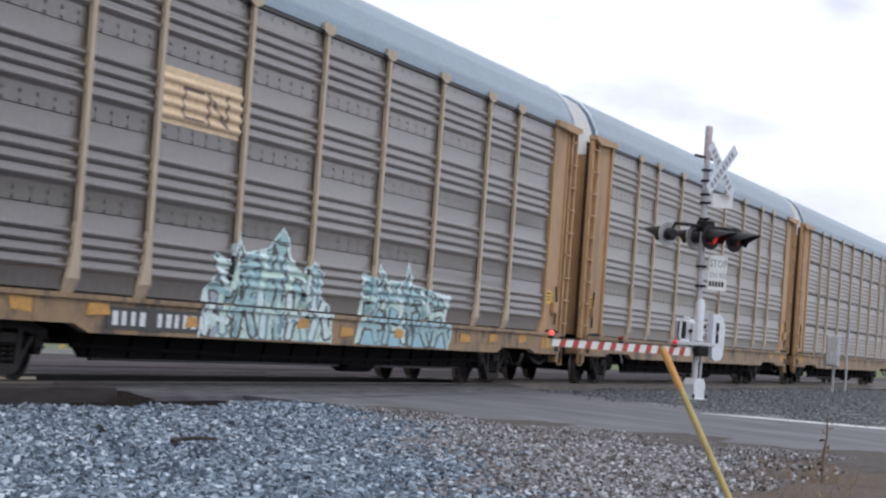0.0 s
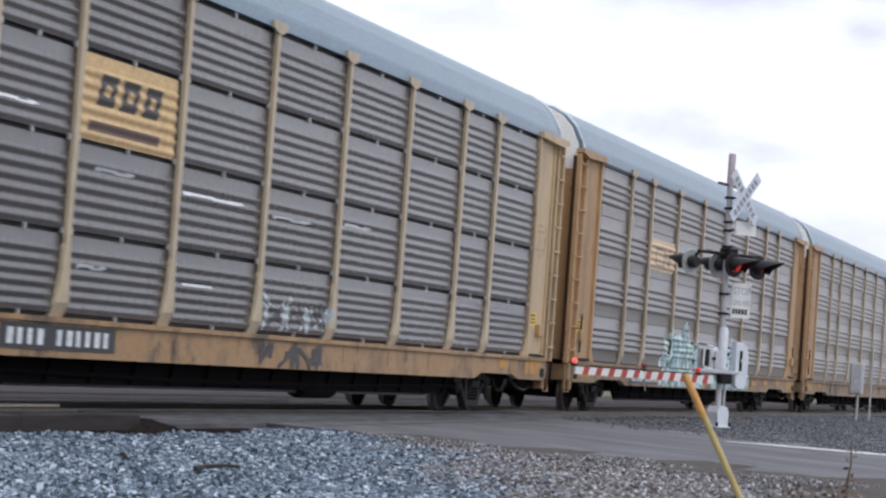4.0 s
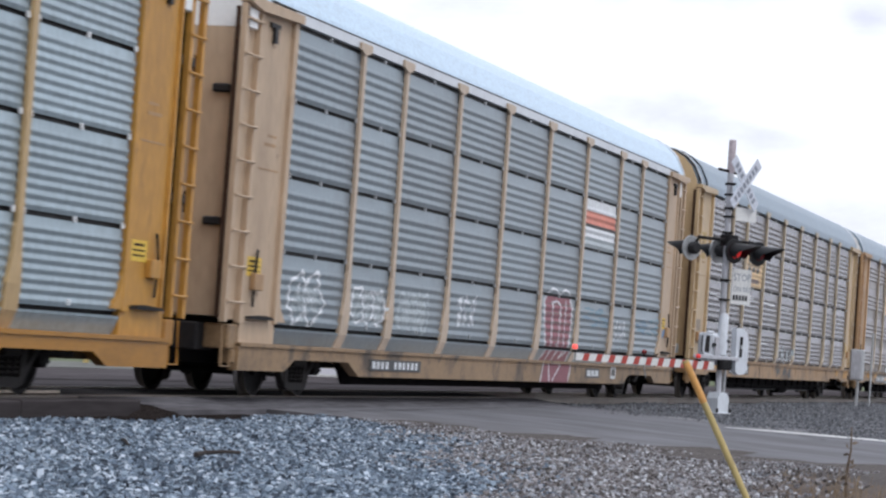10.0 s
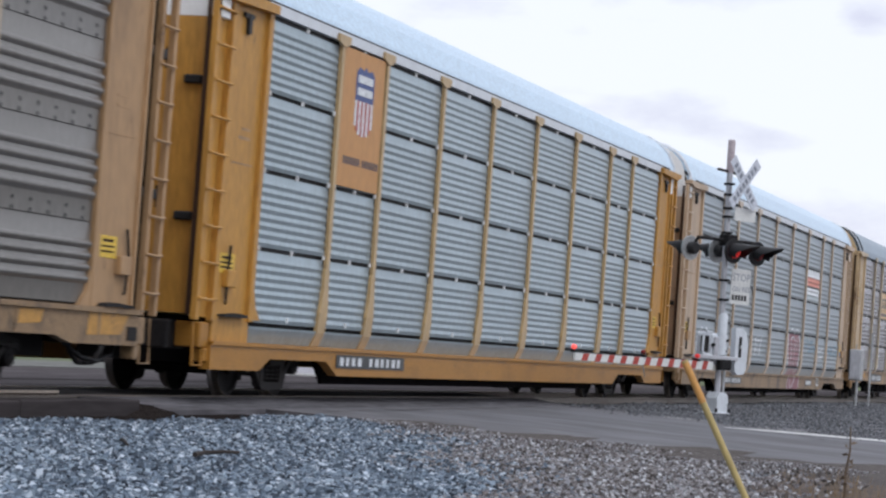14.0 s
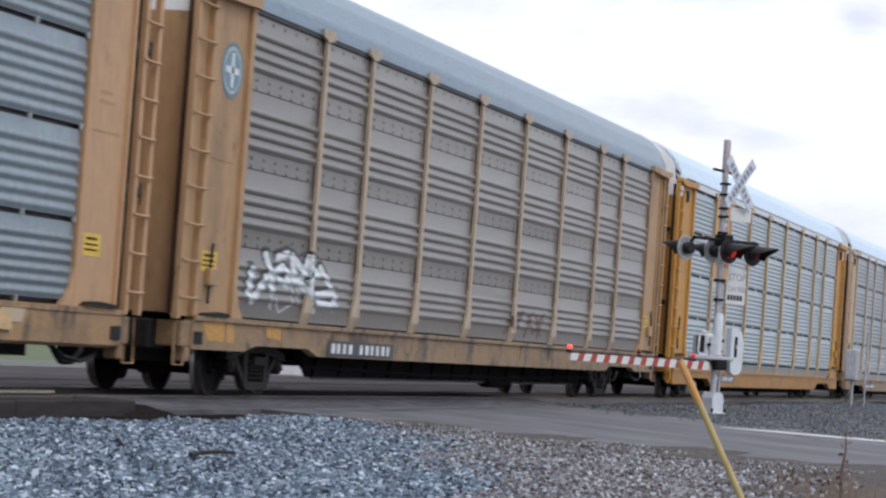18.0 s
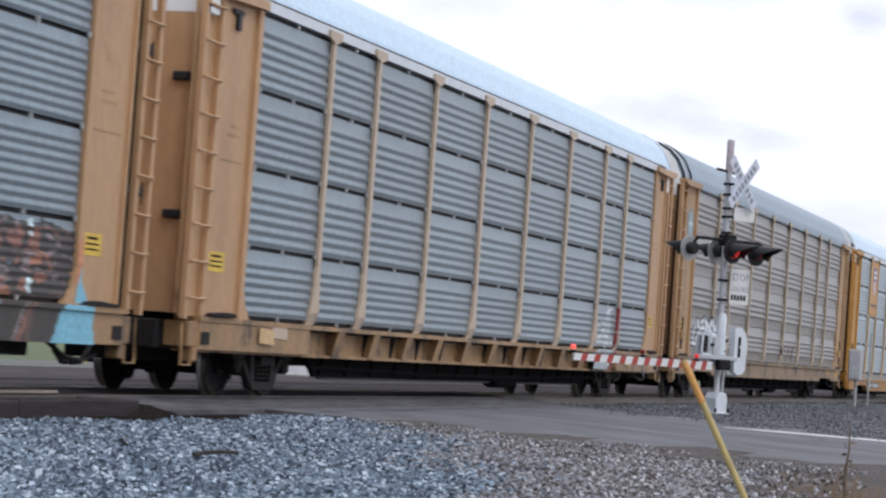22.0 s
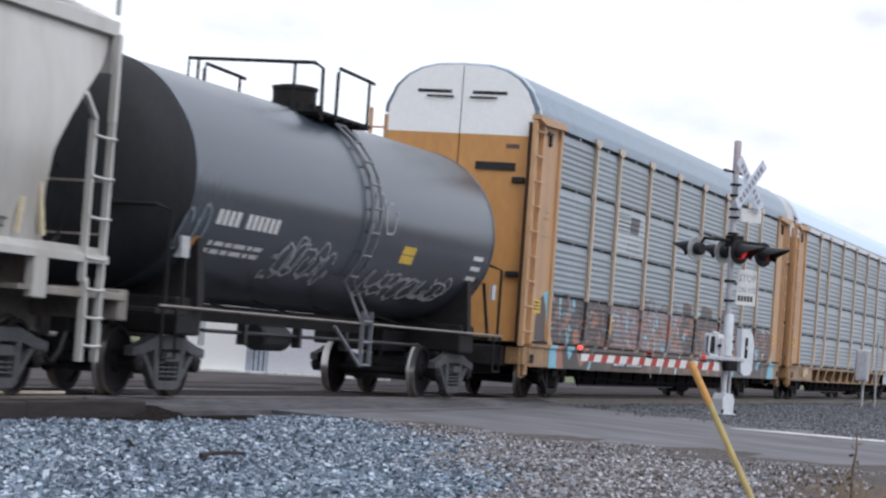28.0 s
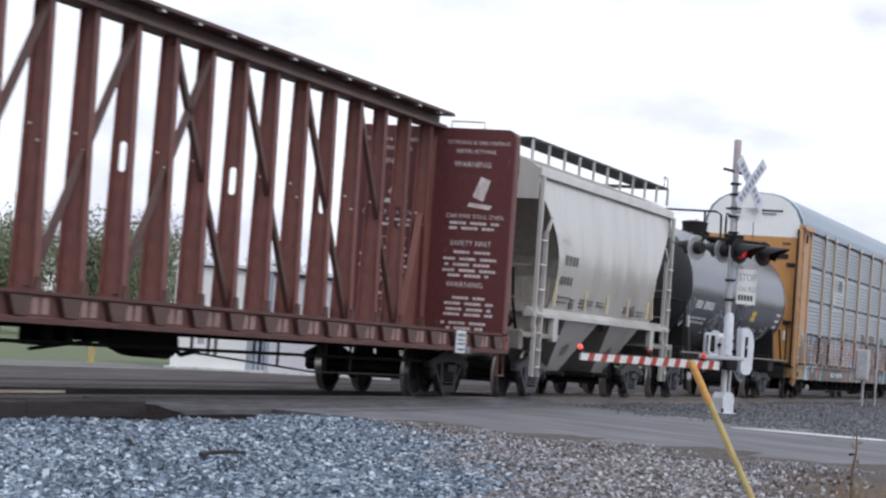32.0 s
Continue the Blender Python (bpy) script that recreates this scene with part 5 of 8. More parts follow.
    # ends: folding doors below, pale upper half, ladders at the corners
    for s in (-1, 1):
        for half in (-1, 1):
            o = [(y, z) for y, z in end_outline() if y * half >= 0]
            if half > 0:
                o = [(0.012, 1.05)] + [(max(y, 0.012), z) for y, z in o]
            else:
                o = [(min(y, -0.012), z) for y, z in o] + [(-0.012, 1.05)]
            lower = [(y, min(z, 4.75)) for y, z in o]
            d = part("end_door", Mesh().prism(sorted_outline(lower), *sorted((s * 13.67, s * 13.75)), "x"), end_low, car, "end door")
            up = [(y, max(z, 4.754)) for y, z in o]
            part("end_door_top", Mesh().prism(sorted_outline(up), *sorted((s * 13.67, s * 13.75)), "x"), end_top, d, "white upper panel")
            hm = Mesh()
            hm.bar((s * 13.77, half * 0.16, 5.42), (s * 13.77, half * 0.66, 5.42), 0.03, 0.03)
            part("door_bar", hm, STEEL_DARK, d)
        corner = Mesh()
        wide = 13.30 if s < 0 else 13.22
        corner.box(*sorted((s * 12.05, s * wide)), -1.45, -1.40, 1.05, 5.03)
        corner.box(*sorted((s * 12.02, s * 12.16)), -1.51, -1.42, 1.0, 5.05, 0.01)
        corner.box(*sorted((s * (wide - 0.06), s * wide)), -1.49, -1.32, 1.05, 5.03, 0.01)
        c = part("corner_panel", corner, frame_mat, car)
        part("corner_bracket", Mesh().prism([(s * 12.0, 5.03), (s * 12.0, 5.14), (s * 13.92, 5.14), (s * 13.92, 5.06), (s * 13.5, 4.99)][::-s], -1.57, -1.40), frame_mat, c)
        plain = frame_mat is CREAM
        part("corner_gusset", Mesh().prism([(s * 12.03, 1.03), (s * 11.74, 1.03), (s * 11.92, 1.2), (s * 12.03, 1.48)][::s], -1.50, -1.44), frame_mat, c)
        part("door_lever", Mesh().prism([(s * 12.3, 1.045), (s * 12.36, 1.085), (s * 12.62, 1.10), (s * 13.1, 1.075), (s * 13.14, 1.045)][::-s], -1.56, -1.455), STEEL_DARK, c, "dark steel lever plate on the sill")
        if scuffs:
            part("latch_box", Mesh().box(*sorted((s * 12.72, s * 13.02)), -1.53, -1.45, 1.42, 1.64, 0.01), TAN_WORN if frame_mat is not YELLOW else YELLOW, c)
        if scuffs and not plain:
            part("latch_rod", Mesh().tube([(s * 12.95, -1.49, 1.2), (s * 12.98, -1.50, 1.6), (s * 12.9, -1.49, 1.95)], 0.018, 6), STEEL_DARK, c)
        if frame_mat is not TAN_WORN and not plain:
            part("hinge", Mesh().box(*sorted((s * 12.75, s * 12.86)), -1.50, -1.45, 4.66, 4.90), BLACK, c)
        if frame_mat is not TAN_WORN and not plain:
            part("hinge_arm", Mesh().box(*sorted((s * 12.66, s * 12.98)), -1.49, -1.45, 4.86, 4.92), BLACK, c)
        part("seam", Mesh().box(*sorted((s * 12.3, s * 13.0)), -1.455, -1.45, 3.0, 3.02), TAN_WORN, c)
        part("stencil", Mesh().box(*sorted((s * 12.45, s * 12.85)), -1.454, -1.45, 3.32, 3.36).box(*sorted((s * 12.45, s * 12.75)), -1.454, -1.45, 3.44, 3.47), TAN_WORN, c)
        for z in (3.34,) if plain else (2.2, 3.9) if frame_mat is not TAN_WORN else ():
            part("door_roller", Mesh().box(*sorted((s * 13.74, s * 13.84)), *((-0.98, -0.72) if plain else (-1.30, -1.06)), z, z + (0.16 if plain else 0.11), 0.02), BLACK, c)
        if s > 0:
            # dark steel here stands in for the shadow in the open gap
            part("corner_recess", Mesh().box(13.22, 13.55, -1.24, -1.20, 1.06, 5.0), STEEL_DARK, c)
            part("recess_wall", Mesh().box(13.60, 13.66, -1.38, -1.20, 1.06, 5.0), STEEL_DARK, c)
            for z in (2.37, 4.04):
                keeper = part("door_keeper", Mesh().box(13.30, 14.12, -1.36, -1.29, z, z + 0.12, 0.015), BLACK, c, "black door keeper")
                part("keeper_pin", Mesh().lathe([(0.03, -0.09), (0.03, 0.17)], (14.05, -1.325, z), "z", 8), STEEL_DARK, keeper)
            part("ladder", ladder_mesh(13.50, 13.88, -1.47, 0.98, 5.02, 9, stile=0.09), frame_mat, car)
        else:
            part("ladder_plate", Mesh().box(-13.86, -13.30, -1.42, -1.38, 1.02, 5.0), frame_mat, c)
            part("ladder", ladder_mesh(-13.86, -13.34, -1.48, 0.98, 5.04, 9, stile=0.11), frame_mat, car)
        far_c = Mesh()
        far_c.box(*sorted((s * 12.05, s * 13.72)), 1.38, 1.47, 1.05, 5.05)
        for z in (1.3, 2.0, 2.7, 3.4, 4.1, 4.8):
            far_c.tube([(s * 13.76, 1.44, z), (s * 13.76, 1.72, z)], 0.02, 6)
        far_c.box(*sorted((s * 13.74, s * 13.79)), 1.68, 1.74, 1.0, 5.15)
        part("far_corner", far_c, frame_mat, car)
        lab = Mesh()
        u0, u1 = (12.24, 12.72) if s > 0 else (12.66, 13.2)
        lab.box(*sorted((s * u0, s * u1)), -1.456, -1.45, 1.60, 1.85)
        if not (plain and s < 0):
            part("yellow_label", lab, LABEL_YELLOW, car, "small yellow warning label")
        if not (plain and s < 0):
            part("label_bar", Mesh().box(*sorted((s * (u0 + 0.07), s * (u1 - 0.07))), -1.459, -1.456, 1.66, 1.68).box(*sorted((s * (u0 + 0.07), s * (u1 - 0.07))), -1.459, -1.456, 1.72, 1.74).box(*sorted((s * (u0 + 0.1), s * (u1 - 0.1))), -1.459, -1.456, 1.78, 1.81), RUST_DARK, car)
        part("rust_seam", Mesh().box(*sorted((s * 13.30, s * 13.33)) if s > 0 else (-13.885, -13.862), -1.40, -1.34, 1.04, 5.0), RUST_DARK if s > 0 or not ribbed else TAN_WORN, c, "dark rusty seam")
        part("sill_pocket", Mesh().box(*sorted((s * 13.08, s * 13.34)), -1.512, -1.45, *((0.46, 0.62) if low else (0.68, 0.84))), STEEL_DARK, car, "dark pocket in the sill end")
        if not low:
            part("sill_patch", Mesh().prism([(s * 10.3, 0.80), (s * 10.32, 0.96), (s * 10.9, 0.97), (s * 10.82, 0.82)][::s], -1.5045, -1.50), PATCH_ORANGE if frame_mat is not TAN else POST_TAN, car)
        if s > 0:
            part("brake_hose", Mesh().tube([(12.0, -1.22, 0.62), (12.35, -1.28, 0.46), (12.75, -1.3, 0.42), (13.15, -1.28, 0.50), (13.45, -1.2, 0.66)], 0.028, 8), BLACK, car, smooth=True)
        step = Mesh()
        step.tube([(s * 13.55, -1.44, 0.95), (s * 13.55, -1.46, 0.42), (s * 13.84, -1.46, 0.42), (s * 13.84, -1.44, 0.95)], 0.020, 6)
        step.box(*sorted((s * 13.38, s * 13.66)), -1.47, -1.12, 0.64, 0.96, 0.02)
        # middle of the end sill, coloured dark for the shadow between cars
        part("end_beam", Mesh().box(*sorted((s * 13.3, s * 13.86)), -1.12, 1.47, 0.60, 0.96, 0.02), STEEL_DARK, car)
        step.box(*sorted((s * 13.36, s * 13.50)), -1.48, -1.3, 0.46, 0.64, 0.02)
        part("end_sill", step, sill_mat, car)
        add_coupler(car, s * 13.92, s)
        add_truck(car, s * 10.1, along)
    # underframe
    zs0, zs1 = (0.335, 0.715) if low else (0.60, 1.02)
    sill = Mesh()
    if ribbed:
        sill.box(-13.4, 13.4, -1.30, -1.24, 0.6, 1.02)
        sill.box(-13.4, 13.4, -1.51, -1.14, 0.965, 1.03)
        sill.box(-13.4, 13.4, -1.40, -1.14, 0.58, 0.62)
        for k in range(-5, 6):
            x = k * 1.62
            sill.add([(x + u, y, z) for u in (-0.035, 0.035) for y, z in ((-1.28, 0.60), (-1.40, 0.60), (-1.50, 0.97), (-1.28, 0.97))], [(0, 1, 2, 3), (4, 5, 6, 7), (0, 1, 5, 4), (1, 2, 6, 5), (2, 3, 7, 6), (3, 0, 4, 7)])
            sill.add([(x + u, y, z) for u in (-0.13, 0.13) for y, z in ((-1.40, 0.60), (-1.42, 0.60), (-1.515, 0.97), (-1.495, 0.97))], [(0, 1, 2, 3), (4, 5, 6, 7), (0, 1, 5, 4), (1, 2, 6, 5), (2, 3, 7, 6), (3, 0, 4, 7)])
        for s in (-1, 1):
            sill.box(*sorted((s * 9.4, s * 13.4)), -1.495, -1.35, 0.6, 0.98, 0.02)
    elif low:
        sill.prism([(-8.6, zs0), (8.6, zs0), (9.1, zs0 + 0.2), (11.3, zs0 + 0.2), (11.7, zs0 + 0.04), (13.4, zs0 + 0.04), (13.4, zs1), (-13.4, zs1), (-13.4, zs0 + 0.04), (-11.7, zs0 + 0.04), (-11.3, zs0 + 0.2), (-9.1, zs0 + 0.2)], -1.52, -1.38)
        sill.box(-13.4, 13.4, -1.55, -1.38, zs1 - 0.03, zs1 + 0.02)
    else:
        sill.prism([(-8.8, 0.60), (8.8, 0.60), (9.2, 0.70), (11.2, 0.70), (11.6, 0.62), (13.4, 0.62), (13.4, 1.02), (-13.4, 1.02), (-13.4, 0.62), (-11.6, 0.62), (-11.2, 0.70), (-9.2, 0.70)], -1.50, -1.38)
        sill.box(-13.4, 13.4, -1.54, -1.38, 0.98, 1.04)
        for k in range(-6, 7):
            sill.box(k * 2.05 - 0.03, k * 2.05 + 0.03, -1.508, -1.49, 0.72, 0.98)
    part("side_sill", sill, sill_mat, car)
    part("side_sill", Mesh().box(-13.4, 13.4, 1.38, 1.50, zs0, zs1), sill_mat, car)
    part("deck", Mesh().box(-13.3, 13.3, -1.38, 1.38, 0.93, 1.03), STEEL_DARK, car)
    for s in (-1, 1) if scuffs and not low else ():
        wear = Mesh()
        wear.prism([(s * 12.0, zs0 + 0.12), (s * 12.05, zs1 - 0.04), (s * 13.1, zs1 - 0.05), (s * 12.9, zs0 + 0.14)][::s], -1.504, -1.50)
        part("scuffed_patch", wear, PATCH_ORANGE, car, "bright worn orange patch")
    part("centre_sill", Mesh().box(-13.3, 13.3, -0.35, 0.35, 0.42, 0.93), STEEL_DARK, car)
    # the girder's near-black colour carries the shade below the deck
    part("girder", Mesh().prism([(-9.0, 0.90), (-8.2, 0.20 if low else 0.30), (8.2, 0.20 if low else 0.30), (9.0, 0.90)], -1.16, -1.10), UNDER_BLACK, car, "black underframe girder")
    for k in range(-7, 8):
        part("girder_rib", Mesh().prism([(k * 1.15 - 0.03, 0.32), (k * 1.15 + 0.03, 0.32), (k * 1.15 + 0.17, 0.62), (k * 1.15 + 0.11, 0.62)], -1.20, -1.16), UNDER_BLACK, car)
    for k in range(-6, 7):
        part("cross_bearer", Mesh().prism([(-1.36, 0.93), (-1.30, 0.60), (-0.3, 0.46), (0.3, 0.46), (1.30, 0.60), (1.36, 0.93)], k * 1.3 - 0.05, k * 1.3 + 0.05, "x"), STEEL_DARK, car)
    # pale colour stands in for the lit underside of the beam
    part("brake_beam", Mesh().box(-7.6, 7.6, -1.02, -0.96, 0.26, 0.30), LADDER_GREY, car, "beam under the girder, pale for the light on it")
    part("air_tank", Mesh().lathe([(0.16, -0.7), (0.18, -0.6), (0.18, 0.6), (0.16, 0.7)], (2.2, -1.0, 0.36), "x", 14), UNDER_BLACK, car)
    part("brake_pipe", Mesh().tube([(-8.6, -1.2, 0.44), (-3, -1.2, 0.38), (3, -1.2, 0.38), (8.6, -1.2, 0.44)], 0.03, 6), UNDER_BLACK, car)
    return car


def sorted_outline(o):
    """Drops doubled points of an outline."""
    out = []
    for p in o:
        if not out or (abs(p[0] - out[-1][0]) + abs(p[1] - out[-1][1])) > 1e-6:
            out.append(p)
    if (abs(out[0][0] - out[-1][0]) + abs(out[0][1] - out[-1][1])) < 1e-6:
        out.pop()
    return out


cars = []
CENTRES = {"lead": 132.85, "second": 103.75, "cn": 74.63, "csx": 45.65, "orange_sign": 16.30, "shield": -12.78, "white_tag": -41.78, "grey": -70.66, "mural": -99.72,
           "tank": -122.41, "hopper": -137.16, "lumber": -157.06}


def keep(key, car):
    cars.append((car, CENTRES[key]))
    return car


keep("lead", autorack(CENTRES["lead"], "tan covered auto carrier railcar with dusty grey side sheets", SHEET_DUSTY, TAN_WORN, ROOF_GREY, "slot"))
keep("second", autorack(CENTRES["second"], "tan covered auto carrier railcar with weathered grey perforated sides", SHEET_DUSTY, TAN_WORN, ROOF_GREY, "holes"))
cn = keep("cn", autorack(CENTRES["cn"], "tan auto carrier railcar with brown perforated sides and teal graffiti", SHEET_BROWN, TAN_WORN, ROOF_GREY, "holes"))
csx = keep("csx", autorack(CENTRES["csx"], "tan auto carrier railcar with brown-grey slotted sides and a square sign", SHEET_SLATE, CREAM, ROOF_GREY, "slot", seal=True, end_top=CREAM))
osign = keep("orange_sign", autorack(CENTRES["orange_sign"], "tan auto carrier railcar with grey slotted sides and burgundy graffiti", SHEET_GREY, BEIGE, ROOF_PALE, "slot", low=True, sill_mat=SILL_OLD))
shield = keep("shield", autorack(CENTRES["shield"], "yellow auto carrier railcar with bright slotted metal sides", SHEET_BRIGHT, YELLOW, ROOF_PALE, "fine", low=True))
wtag = keep("white_tag", autorack(CENTRES["white_tag"], "tan auto carrier railcar with brown perforated sides and white graffiti", SHEET_DUSTY, TAN_WORN, ROOF_GREY, "holes", seal=True, sill_mat=SILL_OLD))
grey = keep("grey", autorack(CENTRES["grey"], "tan auto carrier railcar with grey slotted sides and ribbed sill", SHEET_GREY, TAN, ROOF_PALE, "slot", ribbed=True, scuffs=False))
mural = keep("mural", autorack(CENTRES["mural"], "tan auto carrier railcar covered in long orange and black graffiti", SHEET_GREY, TAN, ROOF_GREY, "fine", end_low=ORANGE_TAN, scuffs=False))


# ---- tank car ----
def tank_car(along):
    car = thing("tank_car", "black tank railcar with a domed top fitting and white graffiti", "railcar", group="train cars")
    R, L, zc = 1.49, 6.55, 2.72
    prof = [(0.02, -L - 0.78)] + [(R * math.sin(a), -L - 0.78 * math.cos(a)) for a in [math.pi / 2 * k / 8 for k in range(1, 9)]]
    prof += [(R, -L + 13.1 * k / 10) for k in range(1, 10)]
    prof += [(R * math.sin(a), L + 0.78 * math.cos(a)) for a in [math.pi / 2 * k / 8 for k in range(8, 0, -1)]] + [(0.02, L + 0.78)]
    shell = part("tank_shell", Mesh().lathe(prof[8:-8], (0, 0, zc), "x", 56, cap=False), TANK_BLACK, car, smooth=True)
    for head in (prof[:9], prof[-9:]):
        part("tank_head", Mesh().lathe(head, (0, 0, zc), "x", 56, cap=False), TANK_HEAD, car, "dull black dished tank end, darkened for what it reflects", smooth=True)
    for x in (-L, L):
        part("weld_band", Mesh().lathe([(R + 0.002, -0.03), (R + 0.012, -0.02), (R + 0.012, 0.02), (R + 0.002, 0.03)], (x, 0, zc), "x", 56, cap=False), TANK_BLACK, shell, smooth=True)
    dome = Mesh()
    dome.lathe([(0.33, 0), (0.33, 0.36), (0.35, 0.37), (0.35, 0.42), (0.2, 0.45), (0.02, 0.45)], (0.45, 0, zc + R - 0.05), "z", 24)
    dm = part("dome", dome, STEEL_DARK, car, "dark round manway housing", smooth=True)
    for k in range(10):
        a = k * math.pi / 5
        part("eye_bolt", Mesh().box(0.45 + 0.37 * math.cos(a) - 0.03, 0.45 + 0.37 * math.cos(a) + 0.03, 0.37 * math.sin(a) - 0.03, 0.37 * math.sin(a) + 0.03, zc + R + 0.0, zc + R + 0.12), STEEL_DARK, dm)
    for y0, y1 in ((-0.95, -0.50), (0.50, 0.95)):
        plat = Mesh().box(-1.1, 1.3, y0, y1, zc + R - 0.13, zc + R - 0.09)
        for k in range(7):
            plat.box(-1.0 + k * 0.36 - 0.02, -1.0 + k * 0.36 + 0.02, y0, y1, zc + R - 0.17, zc + R - 0.13)
        part("platform", plat, STEEL_DARK, car, "dark grating walkway")
    zt, zb = zc + R + 0.58, zc + R - 0.14
    part("railing", Mesh().tube([(-1.05, 1.1, zb - 0.1), (-1.05, 1.1, zt), (-1.05, -0.85, zt), (-1.05, -0.98, zt - 0.08), (-1.05, -1.0, zb - 0.1)], 0.028, 8), STEEL_DARK, car, smooth=True)
    for y in (0.95, -0.55):
        part("rail_post", Mesh().tube([(-1.05, y, zb - 0.05), (-1.05, y, zt)], 0.024, 8), STEEL_DARK, car)
    for y in (-1.0, 1.1):
        part("railing", Mesh().tube([(-0.45, y, zb - 0.05), (-0.45, y, zt - 0.08), (-0.38, y, zt), (0.9, y, zt - 0.03), (1.15, y, zt - 0.04)], 0.028, 8), STEEL_DARK, car, smooth=True)
        part("rail_post", Mesh().tube([(0.95, y, zb - 0.05), (0.95, y, zt - 0.03)], 0.024, 8), STEEL_DARK, car)
    lad = Mesh()
    for x in (-0.08, 0.30):
        pts = [(x, -1.34, 0.55), (x, -1.5, 1.15)] + [(x, -(R + 0.07) * math.cos(a), zc + (R + 0.07) * math.sin(a)) for a in [radians(d) for d in range(-40, 66, 12)]]
        lad.bar((x, -1.52, 0.5), (x, -1.52, 1.3), 0.06, 0.03)
        lad.tube(pts[1:], 0.025, 6)
    for d in range(-36, 62, 13):
        a = radians(d)
        lad.tube([(-0.08, -(R + 0.08) * math.cos(a), zc + (R + 0.08) * math.sin(a)), (0.30, -(R + 0.08) * math.cos(a), zc + (R + 0.08) * math.sin(a))], 0.02, 6)
    for z in (0.52, 0.85, 1.15):
        lad.tube([(-0.08, -1.53, z), (0.30, -1.53, z)], 0.022, 6)
    lad.bar((-0.8, -1.35, 1.05), (-0.08, -1.52, 0.5), 0.04, 0.04)
    part("side_ladder", lad, LADDER_GREY, car, smooth=True)
    for s in (-1, 1):
        part("stub_sill", Mesh().box(*sorted((s * 4.4, s * 7.4)), -0.35, 0.35, 0.72, 1.08, 0.02), STEEL_DARK, car)
        part("end_platform", Mesh().box(*sorted((s * 6.6, s * 7.5)), -1.5, 1.5, 1.02, 1.09, 0.01), STEEL_DARK, car)
        part("body_bolster", Mesh().box(*sorted((s * 5.6, s * 6.4)), -1.3, 1.3, 0.78, 1.25, 0.03), STEEL_DARK, car)
        part("saddle", Mesh().prism([(-1.38, 1.1), (-1.30, 2.2), (-1.05, 1.7), (-0.7, 1.35), (0.7, 1.35), (1.05, 1.7), (1.30, 2.2), (1.38, 1.1)], *sorted((s * 5.75, s * 5.95)), "x"), STEEL_DARK, car)
    part("centre_sill", Mesh().box(-5.5, 5.5, -0.16, 0.16, 0.98, 1.22), STEEL_DARK, car)
    for y in (-1.5, 1.5):
        part("side_rail", Mesh().tube([(-7.4, y, 1.12), (7.4, y, 1.12)], 0.018, 8), RAIL_TOP, car, "worn handrail pipe", smooth=True)
    for k in (-4, -2, 0, 2, 4):
        part("rail_bracket", Mesh().bar((k * 1.2, -1.5, 1.1), (k * 1.2, -0.7, 1.32), 0.03, 0.03), STEEL_DARK, car)
    pipes = Mesh()
    pipes.tube([(-4.6, -0.9, 0.86), (4.6, -0.9, 0.86)], 0.03, 6)
    for x in (-3.2, -1.1, 0.9):
        pipes.box(x - 0.05, x + 0.05, -0.96, -0.84, 0.70, 0.98)
    pipes.lathe([(0.17, -0.1), (0.19, 0), (0.19, 0.9), (0.17, 1.0)], (-2.2, -0.7, 0.82), "x", 14)
    part("brake_gear", pipes, BLACK, car)
    for s in (-1, 1):
        g = Mesh()
        g.tube([(s * 7.2, -1.48, 1.1), (s * 7.2, -1.48, 2.25), (s * 7.2, -1.3, 2.32), (s * 7.2, 1.3, 2.32), (s * 7.2, 1.48, 2.25), (s * 7.2, 1.48, 1.1)], 0.026, 8)
        g.bar((s * 6.65, -1.46, 1.1), (s * 6.5, -1.38, 2.0), 0.05, 0.04)
        g.tube([(s * 6.9, -1.5, 1.1), (s * 6.9, -1.52, 0.5), (s * 7.3, -1.52, 0.5), (s * 7.3, -1.5, 1.1)], 0.024, 6)
        part("end_handrail", g, STEEL_DARK, car, smooth=True)
        card = Mesh()
        card.box(*sorted((s * 6.62, s * 6.86)), -1.50, -1.46, 1.72, 1.98)
        part("placard_holder", card, ALU, car)
        add_coupler(car, s * 7.4, s)
        add_truck(car, s * 6.05, along, True)
    # lettering lies on the curve of the shell
    paint_m = Mesh()

    def on_shell(x, z, w, h, m=paint_m):
        a0, a1 = math.asin((z - zc) / R), math.asin(min((z + h - zc) / R, 0.99))
        q = [(x, a0), (x + w, a0), (x + w, a1), (x, a1)]
        m.add([(u, -(R + 0.006) * math.cos(a), zc + (R + 0.006) * math.sin(a)) for u, a in q], [(0, 1, 2, 3)])
    for i, ch in enumerate("#### ######"):
        if ch != " ":
            on_shell(-5.63 + i * 0.20, 2.20, 0.145, 0.19)
    for row in range(2):
        x = -5.55
        for w in (0.12, 0.3, 0.22, 0.4, 0.16, 0.28):
            on_shell(x, 1.94 - row * 0.10, w, 0.055)
            x += w + 0.07
    for i in range(3):
        on_shell(5.55, 2.0 + i * 0.17, 0.55, 0.07)
    on_shell(-6.25, 1.74, 0.22, 0.12)
    tag_board = Mesh()
    on_shell(-6.08, 1.86, 0.26, 0.16, tag_board)
    part("placard", tag_board, ORANGE_TAN, shell, "small faded orange placard")
    tagged(part("lettering", paint_m, WHITE, shell, "white stencilled lettering"), kind="stuff")
    lab = Mesh()
    on_shell(1.85, 2.10, 0.62, 0.26, lab)
    part("yellow_placard", lab, LABEL_YELLOW, shell, "pale yellow square placard")
    return car, shell, R, zc


tank, tank_shell, TANK_R, TANK_Z = tank_car(CENTRES["tank"])
